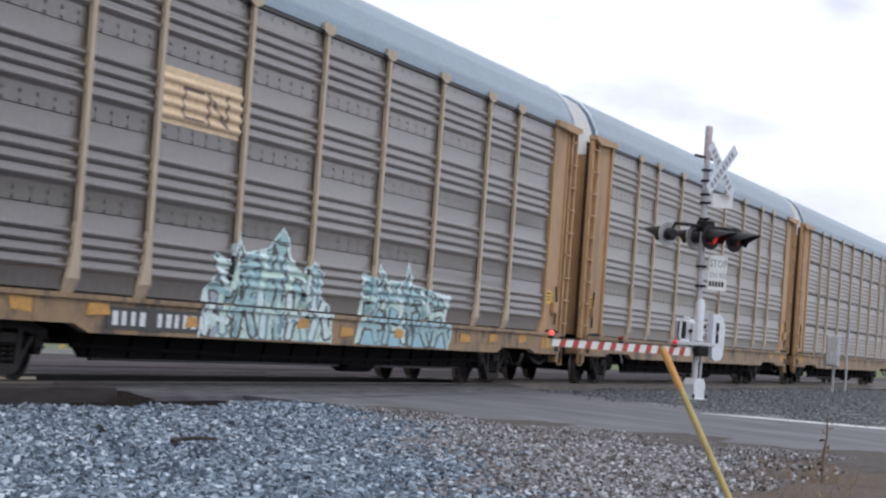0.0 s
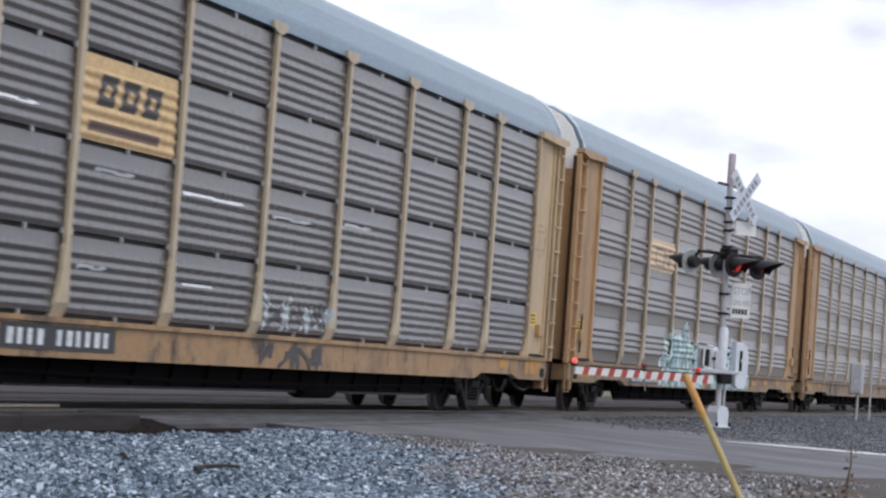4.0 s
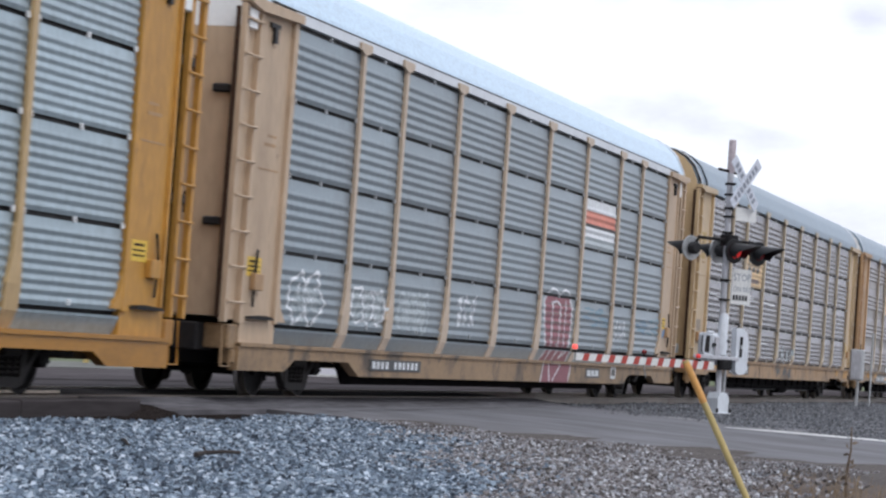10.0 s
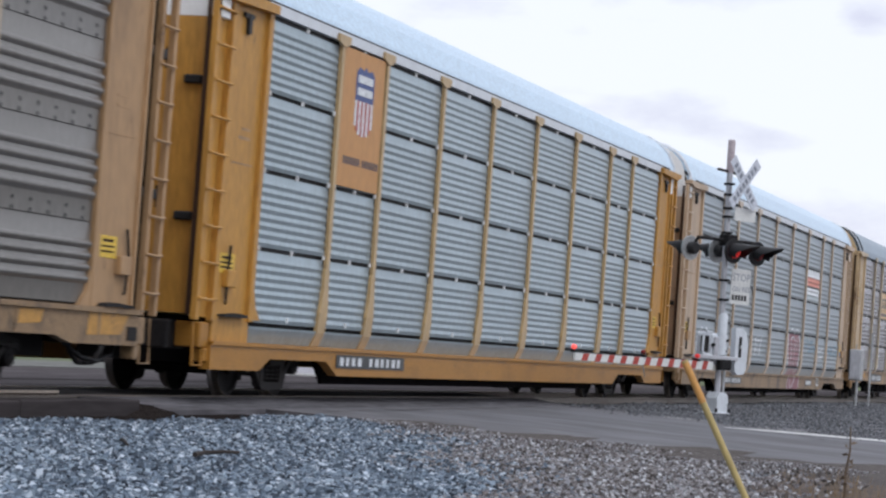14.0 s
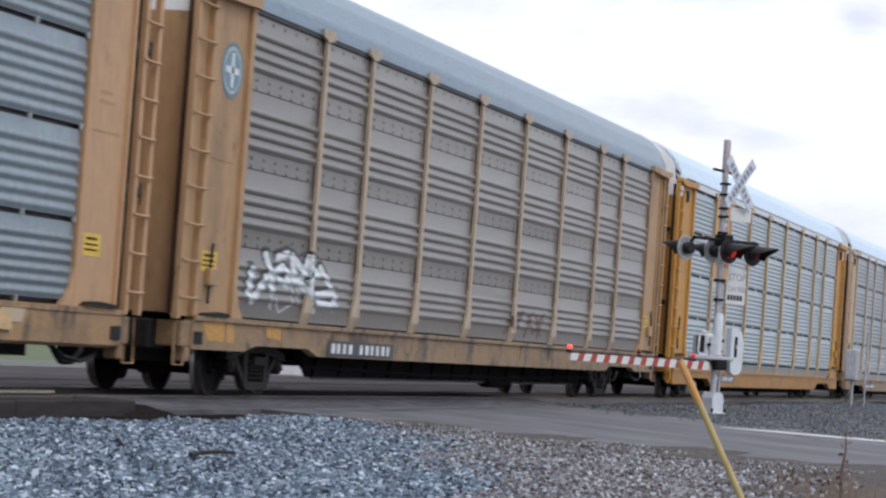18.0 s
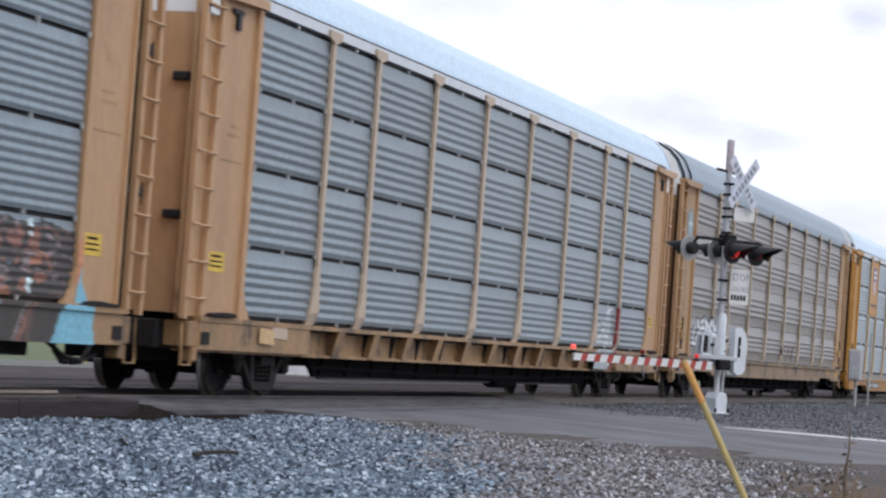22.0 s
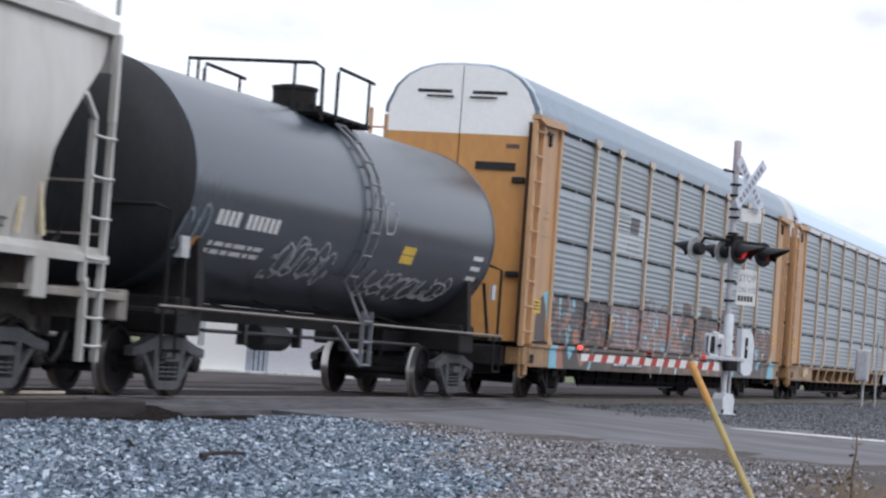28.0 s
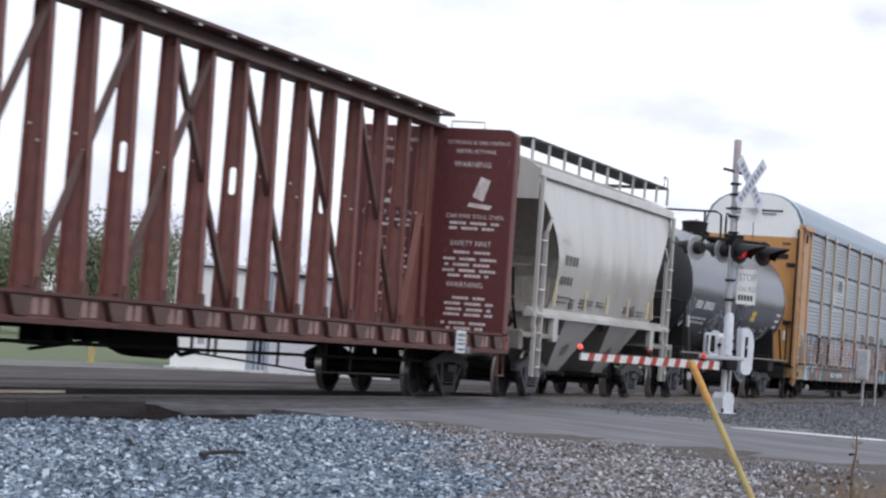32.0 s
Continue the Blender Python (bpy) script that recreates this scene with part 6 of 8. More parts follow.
keep("tank", tank)


# ---- covered hopper ----
def hopper_car(along):
    car = thing("covered_hopper_car", "pale grey covered hopper railcar with curved sides and roof walkway", "railcar", group="train cars")
    half = 5.75
    STRAW = paint("faded_straw_yellow", (0.56, 0.48, 0.32), 0.55, dirt=0.35, dirt_color=(0.45, 0.38, 0.25))

    def bulge(t):
        return 1.36 + 0.13 * math.sin(math.pi * t)
    end_reach = lambda t: half - float(np.interp(t, (0, 0.11, 0.25, 0.41, 0.55, 0.7, 0.82, 0.9, 1.0), (1.30, 1.45, 1.52, 1.48, 1.22, 0.78, 0.34, 0.16, 0.05)))
    levels = [1.62 + (4.12 - 1.62) * k / 12 for k in range(13)]
    for s in (-1, 1):
        side = Mesh()
        pts, cols = [], 97
        for i, z in enumerate(levels):
            t = i / 12
            # the body narrows towards the floor where the end sheets slope
            ext = end_reach(t)
            for k in range(cols):
                x = -ext + 2 * ext * k / (cols - 1)
                pts.append((x, s * (bulge(t) + 0.016 * abs(math.sin(math.pi * x / 1.36)) * math.sin(math.pi * t)), z))
        f = [(i * cols + k, i * cols + k + 1, (i + 1) * cols + k + 1, (i + 1) * cols + k) for i in range(12) for k in range(cols - 1)]
        side.add(pts, f)
        side.add([(x, y * 0.985, z) for x, y, z in pts], [q[::-1] for q in f])
        part("side_sheet", side, HOPPER_GREY, car, smooth=True)
    roof = Mesh()
    prof = [(-1.40, 4.12), (-1.40, 4.22), (-1.30, 4.30), (-0.9, 4.46), (0, 4.55), (0.9, 4.46), (1.30, 4.30), (1.40, 4.22), (1.40, 4.12)]
    roof.prism(prof, -half - 0.02, half + 0.02, "x")
    part("roof", roof, HOPPER_GREY, car)
    eave = Mesh()
    eave.box(-half - 0.05, half + 0.05, -1.45, -1.38, 4.08, 4.25, 0.01)
    eave.box(-half - 0.05, half + 0.05, 1.38, 1.45, 4.08, 4.25, 0.01)
    part("eave_rail", eave, HOPPER_GREY, car)
    part("hatch_trough", Mesh().box(-half + 0.6, half - 0.6, -0.28, 0.28, 4.54, 4.66, 0.04), HOPPER_GREY, car)
    WALKWAY = paint("walkway_steel", (0.035, 0.037, 0.042), 0.7, 0.0, gloss=0.3)
    for y0, y1 in ((-1.15, -0.5), (0.5, 1.15)):
        board = part("roof_walkway", Mesh().box(-half + 0.25, half + 0.7, y0, y1, 4.77, 4.81), WALKWAY, car, "dark grating roof walkway")
        for k in range(11):
            x = -half + 0.3 + k * (2 * half + 0.3) / 10
            for y in (y0 if y0 < 0 else y1,):
                part("walkway_post", Mesh().bar((x, y, 4.77), (x, y, 4.40), 0.05, 0.03), HOPPER_GREY, board)
    for x0, x1 in ((-half + 0.25, -half + 0.75), (half + 0.2, half + 0.7)):
        part("cross_walkway", Mesh().box(x0, x1, -0.5, 0.5, 4.77, 4.81), WALKWAY, car, "dark grating cross walkway")
    part("walkway_handrail", Mesh().tube([(half + 0.66, -1.12, 4.8), (half + 0.66, -1.12, 5.02), (half + 0.3, -1.12, 5.05), (half + 0.3, -1.12, 4.8)], 0.018, 6), HOPPER_GREY, car, smooth=True)
    for s in (-1, 1):
        e = Mesh()
        # vertical upper end and the sloping sheet below it
        e.prism([(-1.40, 3.66), (-1.40, 4.20), (-1.30, 4.30), (-0.9, 4.46), (0, 4.55), (0.9, 4.46), (1.30, 4.30), (1.40, 4.20), (1.40, 3.66)], *sorted((s * (half - 0.02), s * (half + 0.045))), "x")
        sl, n_t = Mesh(), 13
        sl.add([(s * (end_reach(k / 12) - 0.01), y * bulge(k / 12) * 0.99, 1.62 + 2.5 * k / 12) for k in range(n_t) for y in (-1, 1)], [(2 * k, 2 * k + 1, 2 * k + 3, 2 * k + 2) for k in range(n_t - 1)])
        sl.add([(s * (end_reach(k / 12) - 0.04), y * bulge(k / 12) * 0.97, 1.62 + 2.5 * k / 12) for k in range(n_t) for y in (-1, 1)], [(2 * k, 2 * k + 2, 2 * k + 3, 2 * k + 1) for k in range(n_t - 1)])
        part("end_sheet", e, HOPPER_GREY, car)
        # shade under the overhanging end is in this sheet's colour
        part("slope_sheet", sl, HOPPER_SHADE_GRIME, car, "sloping end sheet, paint darkened for shade")
        part("end_brace_plate", Mesh().prism([(-1.34, 1.22), (-1.34, 2.28), (1.34, 2.28), (1.34, 1.22)], *sorted((s * (half - 1.46), s * (half - 1.40))), "x"), HOPPER_DIRT_SHADE, car)
        for y in (-0.55, 1.36):
            part("end_post", Mesh().box(*sorted((s * (half + 0.02), s * (half + 0.12))), y - 0.05, y + 0.05, 1.4, 4.15, 0.01), HOPPER_GREY, car)
        for z in (1.85, 2.45):
            part("end_bar", Mesh().bar((s * (half + 0.05), -1.36, z), (s * (half + 0.05), 1.36, z), 0.028, 0.028), HOPPER_DIRT_SHADE, car)
        lad = ladder_mesh(s * (half - 0.50), s * (half - 0.02), -1.49, 1.3, 3.1, 4, stile=0.055)
        lad.box(*sorted((s * (half - 0.06), s * (half + 0.02))), -1.51, -1.43, 3.1, 4.1, 0.005)
        lad.bar((s * (half - 0.50), -1.49, 3.1), (s * (half - 0.80), -1.49, 3.36), 0.05, 0.05)
        part("ladder", lad, HOPPER_GREY, car)
        low = ladder_mesh(s * (half - 0.45), s * (half - 0.05), -1.50, 0.42, 1.35, 3, stile=0.07)
        part("step", low, HOPPER_GREY, car)
        plat = Mesh()
        plat.box(*sorted((s * (half - 2.0), s * (half + 0.75))), -1.46, 1.46, 1.16, 1.22)
        plat.box(*sorted((s * (half + 0.55), s * (half + 0.8))), -1.46, 1.46, 0.9, 1.26, 0.02)
        plat.box(*sorted((s * (half - 2.1), s * (half + 0.7))), -0.35, 0.35, 0.72, 1.18)
        part("jacking_block", Mesh().box(*sorted((s * (half - 1.72), s * (half - 1.40))), -1.50, -1.38, 1.08, 1.54, 0.015), HOPPER_GREY, car, "pale jacking block")
        part("platform_edge", Mesh().box(*sorted((s * (half - 1.4), s * (half + 0.7))), -1.48, -1.40, 1.13, 1.22, 0.01), HOPPER_DIRT_SHADE, car)
        part("end_platform", plat, HOPPER_SHADE_GRIME, car)
        gear = Mesh()
        gear.lathe([(0.2, -0.4), (0.23, -0.3), (0.23, 0.3), (0.2, 0.4)], (s * (half - 0.6), 0.3, 1.5), "y", 14)
        gear.lathe([(0.12, -0.2), (0.14, 0), (0.12, 0.2)], (s * (half - 0.6), -0.75, 1.42), "x", 12)
        gear.tube([(s * (half - 0.9), -0.9, 1.25), (s * (half - 0.2), -1.0, 1.8), (s * (half - 0.1), -1.0, 2.4)], 0.03, 6)
        part("brake_gear", gear, STEEL_DARK, car)
        add_coupler(car, s * (half + 0.8), s)
        add_truck(car, s * 4.22, along, True)
    sill = Mesh()
    for w in (-1, 1):
        sill.prism([(w * 1.50, 1.52), (w * 1.50, 1.60), (w * 1.36, 1.70), (w * 1.30, 1.62), (w * 1.30, 1.52)], -half - 0.1, half + 0.1, "x")
    part("side_sill", sill, HOPPER_GREY, car)
    for c in (-1.88, 1.80):
        h = Mesh()
        h.add([(c - 1.32, -1.42, 1.53), (c + 1.32, -1.42, 1.53), (c + 1.32, 1.42, 1.53), (c - 1.32, 1.42, 1.53),
               (c - 0.46, -0.87, 0.53), (c + 0.46, -0.87, 0.53), (c + 0.46, 0.87, 0.53), (c - 0.46, 0.87, 0.53)],
              [(0, 1, 5, 4), (2, 3, 7, 6), (4, 5, 6, 7)])
        ch = part("hopper_chute", h, HOPPER_GREY, car)
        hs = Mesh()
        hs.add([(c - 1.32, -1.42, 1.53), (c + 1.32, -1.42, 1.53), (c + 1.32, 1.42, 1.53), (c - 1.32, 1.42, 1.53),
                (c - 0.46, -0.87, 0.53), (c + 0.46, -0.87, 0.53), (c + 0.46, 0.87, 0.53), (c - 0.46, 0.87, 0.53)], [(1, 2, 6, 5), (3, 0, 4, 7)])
        # chute slopes wear the hopper paint darkened for shade
        part("chute_slope", hs, HOPPER_SHADE_GRIME, ch, "sloping chute side, paint darkened for shade")
        smudge = Mesh()
        smudge.prism([(c - 0.05 + 0.22 * math.cos(a * 0.5236) * (1 + 0.25 * math.sin(3 * a)), 0.95 + 0.13 * math.sin(a * 0.5236)) for a in range(12)], -0.004, 0.0)
        smudge.v = [(x, -1.42 + 0.55 * (1.53 - z) - 0.008 + y, z) for x, y, z in smudge.v]
        part("grey_smudge", smudge, HOPPER_SHADE_GRIME, ch, "grey rubbed stencil")
        g = Mesh()
        g.box(c - 0.55, c + 0.55, -0.95, 0.95, 0.44, 0.53, 0.01)
        g.tube([(c - 0.35, -1.2, 0.48), (c - 0.35, 1.2, 0.48)], 0.05, 8)
        part("outlet_gate", g, STEEL_DARK, car)
    core = Mesh()
    core.box(-2.6, 2.6, -1.25, 1.25, 1.4, 4.1)
    part("inner_hull", core, STEEL_DARK, car)
    marks = Mesh()
    side_y = lambda z: -bulge((z - 1.62) / 2.5) - 0.021
    for k in range(4):
        for x, z, w, h in ((-3.78 + k * 0.26, 2.56, 0.16, 0.18), (-3.98 + k * 0.24, 2.18, 0.15, 0.16)):
            marks.add([(x, side_y(z), z), (x + w, side_y(z), z), (x + w, side_y(z + h), z + h), (x, side_y(z + h), z + h)], [(0, 1, 2, 3)])
    for x, z, w in ((-3.95, 1.93, 0.9), (-3.95, 1.83, 0.7), (-2.95, 1.90, 0.3), (-2.2, 1.93, 1.0), (-2.2, 1.86, 1.0), (-2.2, 1.79, 0.6), (-0.8, 1.93, 0.5), (-0.8, 1.86, 0.6), (1.6, 1.9, 0.7), (1.6, 1.82, 0.7), (2.9, 1.86, 0.55), (2.9, 1.78, 0.5)):
        marks.box(x, x + w, side_y(z) - 0.012, side_y(z) + 0.02, z, z + 0.032)
    marks.box(-3.0, -2.7, side_y(1.8) - 0.012, -1.40, 1.74, 1.88)
    marks.box(2.3, 2.62, side_y(1.8) - 0.012, -1.40, 1.76, 2.02)
    for k in range(4):
        marks.box(-half - 0.052, -half - 0.046, -1.02 + k * -0.1 + 0.3, -0.95 + k * -0.1 + 0.3, 4.24, 4.35)
        marks.box(-half - 0.052, -half - 0.046, -1.02 + k * -0.1 + 0.3, -0.95 + k * -0.1 + 0.3, 4.05, 4.15)
    tagged(part("lettering", marks, paint("lettering_dark", (0.085, 0.09, 0.085), 0.6, dirt=0.1), car, "dark stencilled lettering"), kind="stuff")
    for x in (-1.95, -0.1, 1.75, 3.6):
        part("reflector_strip", Mesh().prism([(x, 1.74), (x + 0.06, 1.74), (x + 0.14, 2.12), (x + 0.08, 2.12)], -1.478, -1.44), STRAW, car, "yellow reflector strip")
    for x, d in ((-4.24, 1), (4.16, -1)):
        part("edge_stripe", Mesh().prism([(x - 0.05 * d, 1.75), (x + 0.08 - 0.05 * d, 1.75), (x + 0.08 + 0.16 * d, 2.6), (x + 0.16 * d, 2.6)], -1.46, -1.42), STRAW, car, "faded yellow edge stripe")
    return car


keep("hopper", hopper_car(CENTRES["hopper"]))


# ---- centre-beam lumber flatcar ----
def lumber_car(along):
    car = thing("centerbeam_flatcar", "empty oxide-brown lumber flatcar with a tall central truss and end bulkheads", "railcar", group="train cars")
    half = 12.15
    pitch = 1.245
    for s in (-1, 1):
        b = Mesh()
        b.prism([(-1.5, 1.12), (-1.5, 4.58), (-1.46, 4.66), (-1.38, 4.70), (1.38, 4.70), (1.46, 4.66), (1.5, 4.58), (1.5, 1.12)], *sorted((s * (half - 0.10), s * half)), "x")
        bh = part("bulkhead", b, BULKHEAD_RED, car, "brown plate bulkhead with white warning lettering")
        for y in (-1.45, -0.75, 0.75, 1.45):
            part("bulkhead_stiffener", Mesh().box(*sorted((s * half, s * (half + 0.22))), y - 0.05, y + 0.05, 1.0, 4.62, 0.01), OXIDE, bh)
        for z in (1.9, 2.8, 3.7, 4.6):
            part("bulkhead_rib", Mesh().box(*sorted((s * half, s * (half + 0.14))), -1.48, 1.48, z - 0.05, z + 0.05), OXIDE, bh)
        grab = Mesh()
        grab.tube([(s * (half - 0.05), -0.9, 4.7), (s * (half - 0.05), -0.9, 4.82), (s * (half - 0.05), -0.3, 4.82), (s * (half - 0.05), -0.3, 4.7)], 0.02, 6)
        part("grab_iron", grab, WHITE, car)
        add_coupler(car, s * (half + 0.35), s)
        add_truck(car, s * 10.35, along)
        es = Mesh()
        es.box(*sorted((s * (half + 0.1), s * (half + 0.4))), -1.5, 1.5, 0.82, 1.12, 0.02)
        es.tube([(s * (half + 0.1), -1.48, 0.85), (s * (half + 0.1), -1.5, 0.42), (s * (half - 0.3), -1.5, 0.42), (s * (half - 0.3), -1.48, 0.85)], 0.022, 6)
        part("end_sill", es, OXIDE, car)
        g = Mesh()
        g.prism([(s * (half - 0.1), 1.15), (s * (half - 1.3), 1.15), (s * (half - 0.1), 4.55)][::s], -0.06, 0.06)
        part("bulkhead_gusset", g, OXIDE, car)
    # posts: wide at the foot, narrow at the top, one on each side of the centre line
    xs = [7.84 + k * pitch for k in range(-15, 4)]
    def post_piece(m, levels, cut=0.0):
        """I-section between two heights; cut: half width of a hole through its web."""
        f = 0.075
        ring = [(-f, -1), (f, -1), (f, -0.86), (0.02, -0.80), (0.02, 0.80), (f, 0.86), (f, 1), (-f, 1), (-f, 0.86), (-0.02, 0.80), (-0.02, -0.80), (-f, -0.86)]
        if not cut:
            n = len(levels)
            m.add([(x, y * w, z) for z, w in levels for x, y in ring],
                  [(j * 12 + i, j * 12 + (i + 1) % 12, (j + 1) * 12 + (i + 1) % 12, (j + 1) * 12 + i) for j in range(n - 1) for i in range(12)] + [tuple(range(12)), tuple(range(n * 12 - 12, n * 12))])
        else:
            (z0, w0), (z1, _) = levels
            for s in (-1, 1):
                m.box(-f, f, *sorted((s * w0, s * w0 * 0.86)), z0, z1)
                m.box(-0.02, 0.02, *sorted((s * w0 * 0.86, s * cut)), z0, z1)
                for zz, zt in ((z0, z0 + 0.035), (z1, z1 - 0.035)):
                    m.prism([(s * cut * 0.5, zz), (s * cut, zz), (s * cut, zt)][::s if zz == z0 else -s], -0.02, 0.02, "x")

    width = lambda z: float(np.interp(z, (1.12, 1.3, 2.6, 4.72), (0.165, 0.165, 0.14, 0.105)))
    plain = Mesh()
    post_piece(plain, [(z, width(z)) for z in (1.12, 1.3, 2.6, 4.72)])
    holed = Mesh()
    post_piece(holed, [(z, width(z)) for z in (1.12, 1.3, 2.6, 2.78)])
    post_piece(holed, [(2.78, width(2.97)), (3.17, width(2.97))], 0.055)
    post_piece(holed, [(z, width(z)) for z in (3.17, 4.0, 4.72)])
    me, me_holed = plain.data("post", OXIDE), holed.data("post", OXIDE)
    stud = Mesh().lathe([(0.001, -0.02), (0.016, -0.02), (0.02, 0.0)], (0, 0, 0), "x", 8).data("rope_eye", WHITE)
    for k, x in enumerate(xs):
        p = part("post", me_holed if k % 3 == 2 else me, None, car, at=Matrix.Translation((x, 0, 0)))
        if k % 3 != 2:
            for y, z in ((0.07, 3.14), (-0.05, 2.94)):
                part("rope_eye", stud, None, p, "pale rope eye", at=Matrix.Translation((-0.02, y, z)))
    chord = Mesh()
    chord.box(-half, half, -0.33, 0.33, 4.90, 4.96, 0.01)
    chord.box(-half, half, -0.05, 0.05, 4.70, 4.90)
    chord.box(-half, half, -0.2, 0.2, 4.68, 4.74)
    part("top_chord", chord, OXIDE_DARK, car, "dark brown top beam")
    stud_me = Mesh().box(0, 0.14, -0.335, -0.25, 4.865, 4.895).data("top_stud", ALU)
    for k in range(20):
        part("top_stud", stud_me, None, car, at=Matrix.Translation((-half + 0.6 + k * 1.2, 0, 0)))
    # braces rise towards the middle of the car from both ends
    for low_i, top_i in [(i, i + 2) for i in (0, 2, 4, 6, 8)] + [(i + 2, i) for i in (9, 11, 13, 15)]:
        part("diagonal_brace", Mesh().bar((xs[low_i], -0.05, 1.2), (xs[top_i], -0.05, 4.62), 0.075, 0.10), OXIDE_DARK, car)
    deck = Mesh()
    deck.box(-half, half, -1.42, 1.42, 1.02, 1.10)
    part("deck", deck, OXIDE_DARK, car)
    for s in (-1, 1):
        o = [(1.40, 0.80), (1.54, 0.80), (1.54, 0.86), (1.46, 0.88), (1.46, 1.10), (1.50, 1.11), (1.50, 1.15), (1.40, 1.15)]
        part("side_sill", Mesh().prism([(s * u, w) for u, w in o], -half - 0.2, half + 0.2, "x"), OXIDE_SILL, car)
    for k in range(20):
        # dark parallelogram that draws the shadow in a sill pocket
        w = Mesh()
        x = -half + 0.7 + k * 1.21
        w.prism([(x + 0.05, 0.88), (x - 0.08, 1.09), (x + 0.46, 1.09), (x + 0.36, 0.88)], -1.53, -1.455)
        part("winch", w, OXIDE_DARK, car)
        p = Mesh()
        p.box(x + 0.55, x + 0.72, -1.466, -1.46, 0.90, 1.08)
        p.box(x + 0.8, x + 0.97, -1.466, -1.46, 0.90, 1.08)
        part("sill_patch", p, paint("pale_patch", (0.32, 0.20, 0.18), 0.7, dirt=0.4) if k == 0 else bpy.data.materials["pale_patch"], car)
    under = Mesh()
    under.box(-half, half, -0.35, 0.35, 0.74, 1.02)
    for k in range(-8, 9):
        under.box(k * 1.3 - 0.06, k * 1.3 + 0.06, -1.36, 1.36, 0.82, 1.02)
    under.prism([(-3.0, 0.80), (-2.8, 0.68), (-2.3, 0.62), (-1.6, 0.48), (-1.27, 0.46), (-1.07, 0.52), (-0.95, 0.62), (-1.03, 0.86), (-2.0, 0.86), (-2.0, 0.74), (-2.9, 0.86)][::-1], -1.0, -0.5)
    under.box(-3.7, -3.1, -1.0, -0.5, 0.64, 0.84, 0.02)
    under.box(-5.0, -4.7, -1.1, -0.8, 0.56, 0.86, 0.02)
    under.box(-4.4, -4.2, -1.1, -0.9, 0.60, 0.86, 0.01)
    under.tube([(-5.3, -1.1, 0.52), (-3.5, -1.1, 0.66), (-1.1, -1.1, 0.60), (-0.5, -1.1, 0.55)], 0.022, 6)
    under.tube([(-0.95, -0.9, 0.62), (-0.75, -0.95, 0.52), (-0.4, -0.95, 0.56)], 0.03, 6)
    under.tube([(-8.5, -1.2, 0.60), (8.5, -1.2, 0.60)], 0.025, 6)
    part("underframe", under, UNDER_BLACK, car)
    rod_z = lambda x: 0.56 - 0.0445 * (x + 0.91) if x < 3.4 else 0.37
    part("brake_rod", Mesh().tube([(-0.91, -1.2, 0.56), (3.4, -1.2, 0.37), (7.6, -1.2, 0.36)], 0.016, 6), STEEL_DARK, car)
    part("brake_rod", Mesh().tube([(-0.9, -0.6, 0.60), (7.6, -0.6, 0.58)], 0.014, 6), STEEL_DARK, car)
    for k, x in enumerate((-0.83, -0.47, -0.23, 0.41, 1.35, 2.01, 2.65, 3.9, 5.0, 6.2)):
        part("rod_hanger", Mesh().bar((x, -1.2, 0.82), (x, -1.2, rod_z(x)), 0.03, 0.03) if k % 3 else Mesh().bar((x, -0.6, 0.82), (x, -0.6, 0.59), 0.03, 0.03), STEEL_DARK, car)
    for x in xs:
        part("post_gusset", Mesh().prism([(x - 0.09, 1.1), (x + 0.09, 1.1), (x + 0.05, 1.34), (x - 0.05, 1.34)], -0.21, -0.165), OXIDE_DARK, car)
    plate = Mesh()
    plate.box(half - 3.05, half - 2.55, -1.58, -1.56, 0.77, 1.14)
    board = part("data_plate", plate, PALE_PAINT, car, "pale data plate with grey printed rows")
    part("plate_row", Mesh().box(half - 2.99, half - 2.61, -1.584, -1.58, 1.04, 1.09).box(half - 2.99, half - 2.65, -1.584, -1.58, 0.97, 1.0).box(half - 2.99, half - 2.61, -1.584, -1.58, 0.90, 0.94).box(half - 2.99, half - 2.61, -1.584, -1.58, 0.81, 0.85), LADDER_GREY, board)
    part("plate_bracket", Mesh().box(half - 2.45, half - 2.2, -1.57, -1.54, 0.76, 0.88, 0.01), LADDER_GREY, car)
    # lettering on the bulkhead at the front, on the face towards the load
    xf = half - 0.104
    at = lambda y, z: Matrix.Translation((xf - 0.004, y, z)) @ pose(0, 0, 0, 90, 0, -90)
    for yo in (0.0, 1.55):
        for text, size, y, z in (("LOADING & UNLOADING", 0.098, -0.27, 4.42), ("INSTRUCTIONS", 0.105, -0.43, 4.26), ("WARNING", 0.14, -0.41, 4.02), ("CAR MAY ROLL OVER", 0.108, -0.32, 3.12),
                                 ("SAFETY FIRST", 0.125, -0.44, 2.64), ("WARNING", 0.14, -0.41, 1.91)):
            letters(text, size, STENCIL, car, at(y + yo, z))
        rows = Mesh()
        for z, n in ((3.01, 13), (2.92, 11), (2.50, 10), (2.38, 13), (2.28, 12), (2.18, 13), (2.09, 10), (1.70, 9), (1.60, 13), (1.50, 12), (1.41, 13), (1.26, 12), (1.17, 9)):
            for i in range(n):
                if (i * 7 + int(z * 50)) % 5:
                    y = -0.33 + yo - i * 0.075 - (13 - n) * 0.035
                    rows.box(xf - 0.004, xf, y - 0.066, y, z, z + 0.048)
        tilt = Mesh()
        tilt.prism([(-0.78 + yo, 3.5), (-0.92 + yo, 3.86), (-1.10 + yo, 3.8), (-0.98 + yo, 3.42)], xf - 0.004, xf, "x")
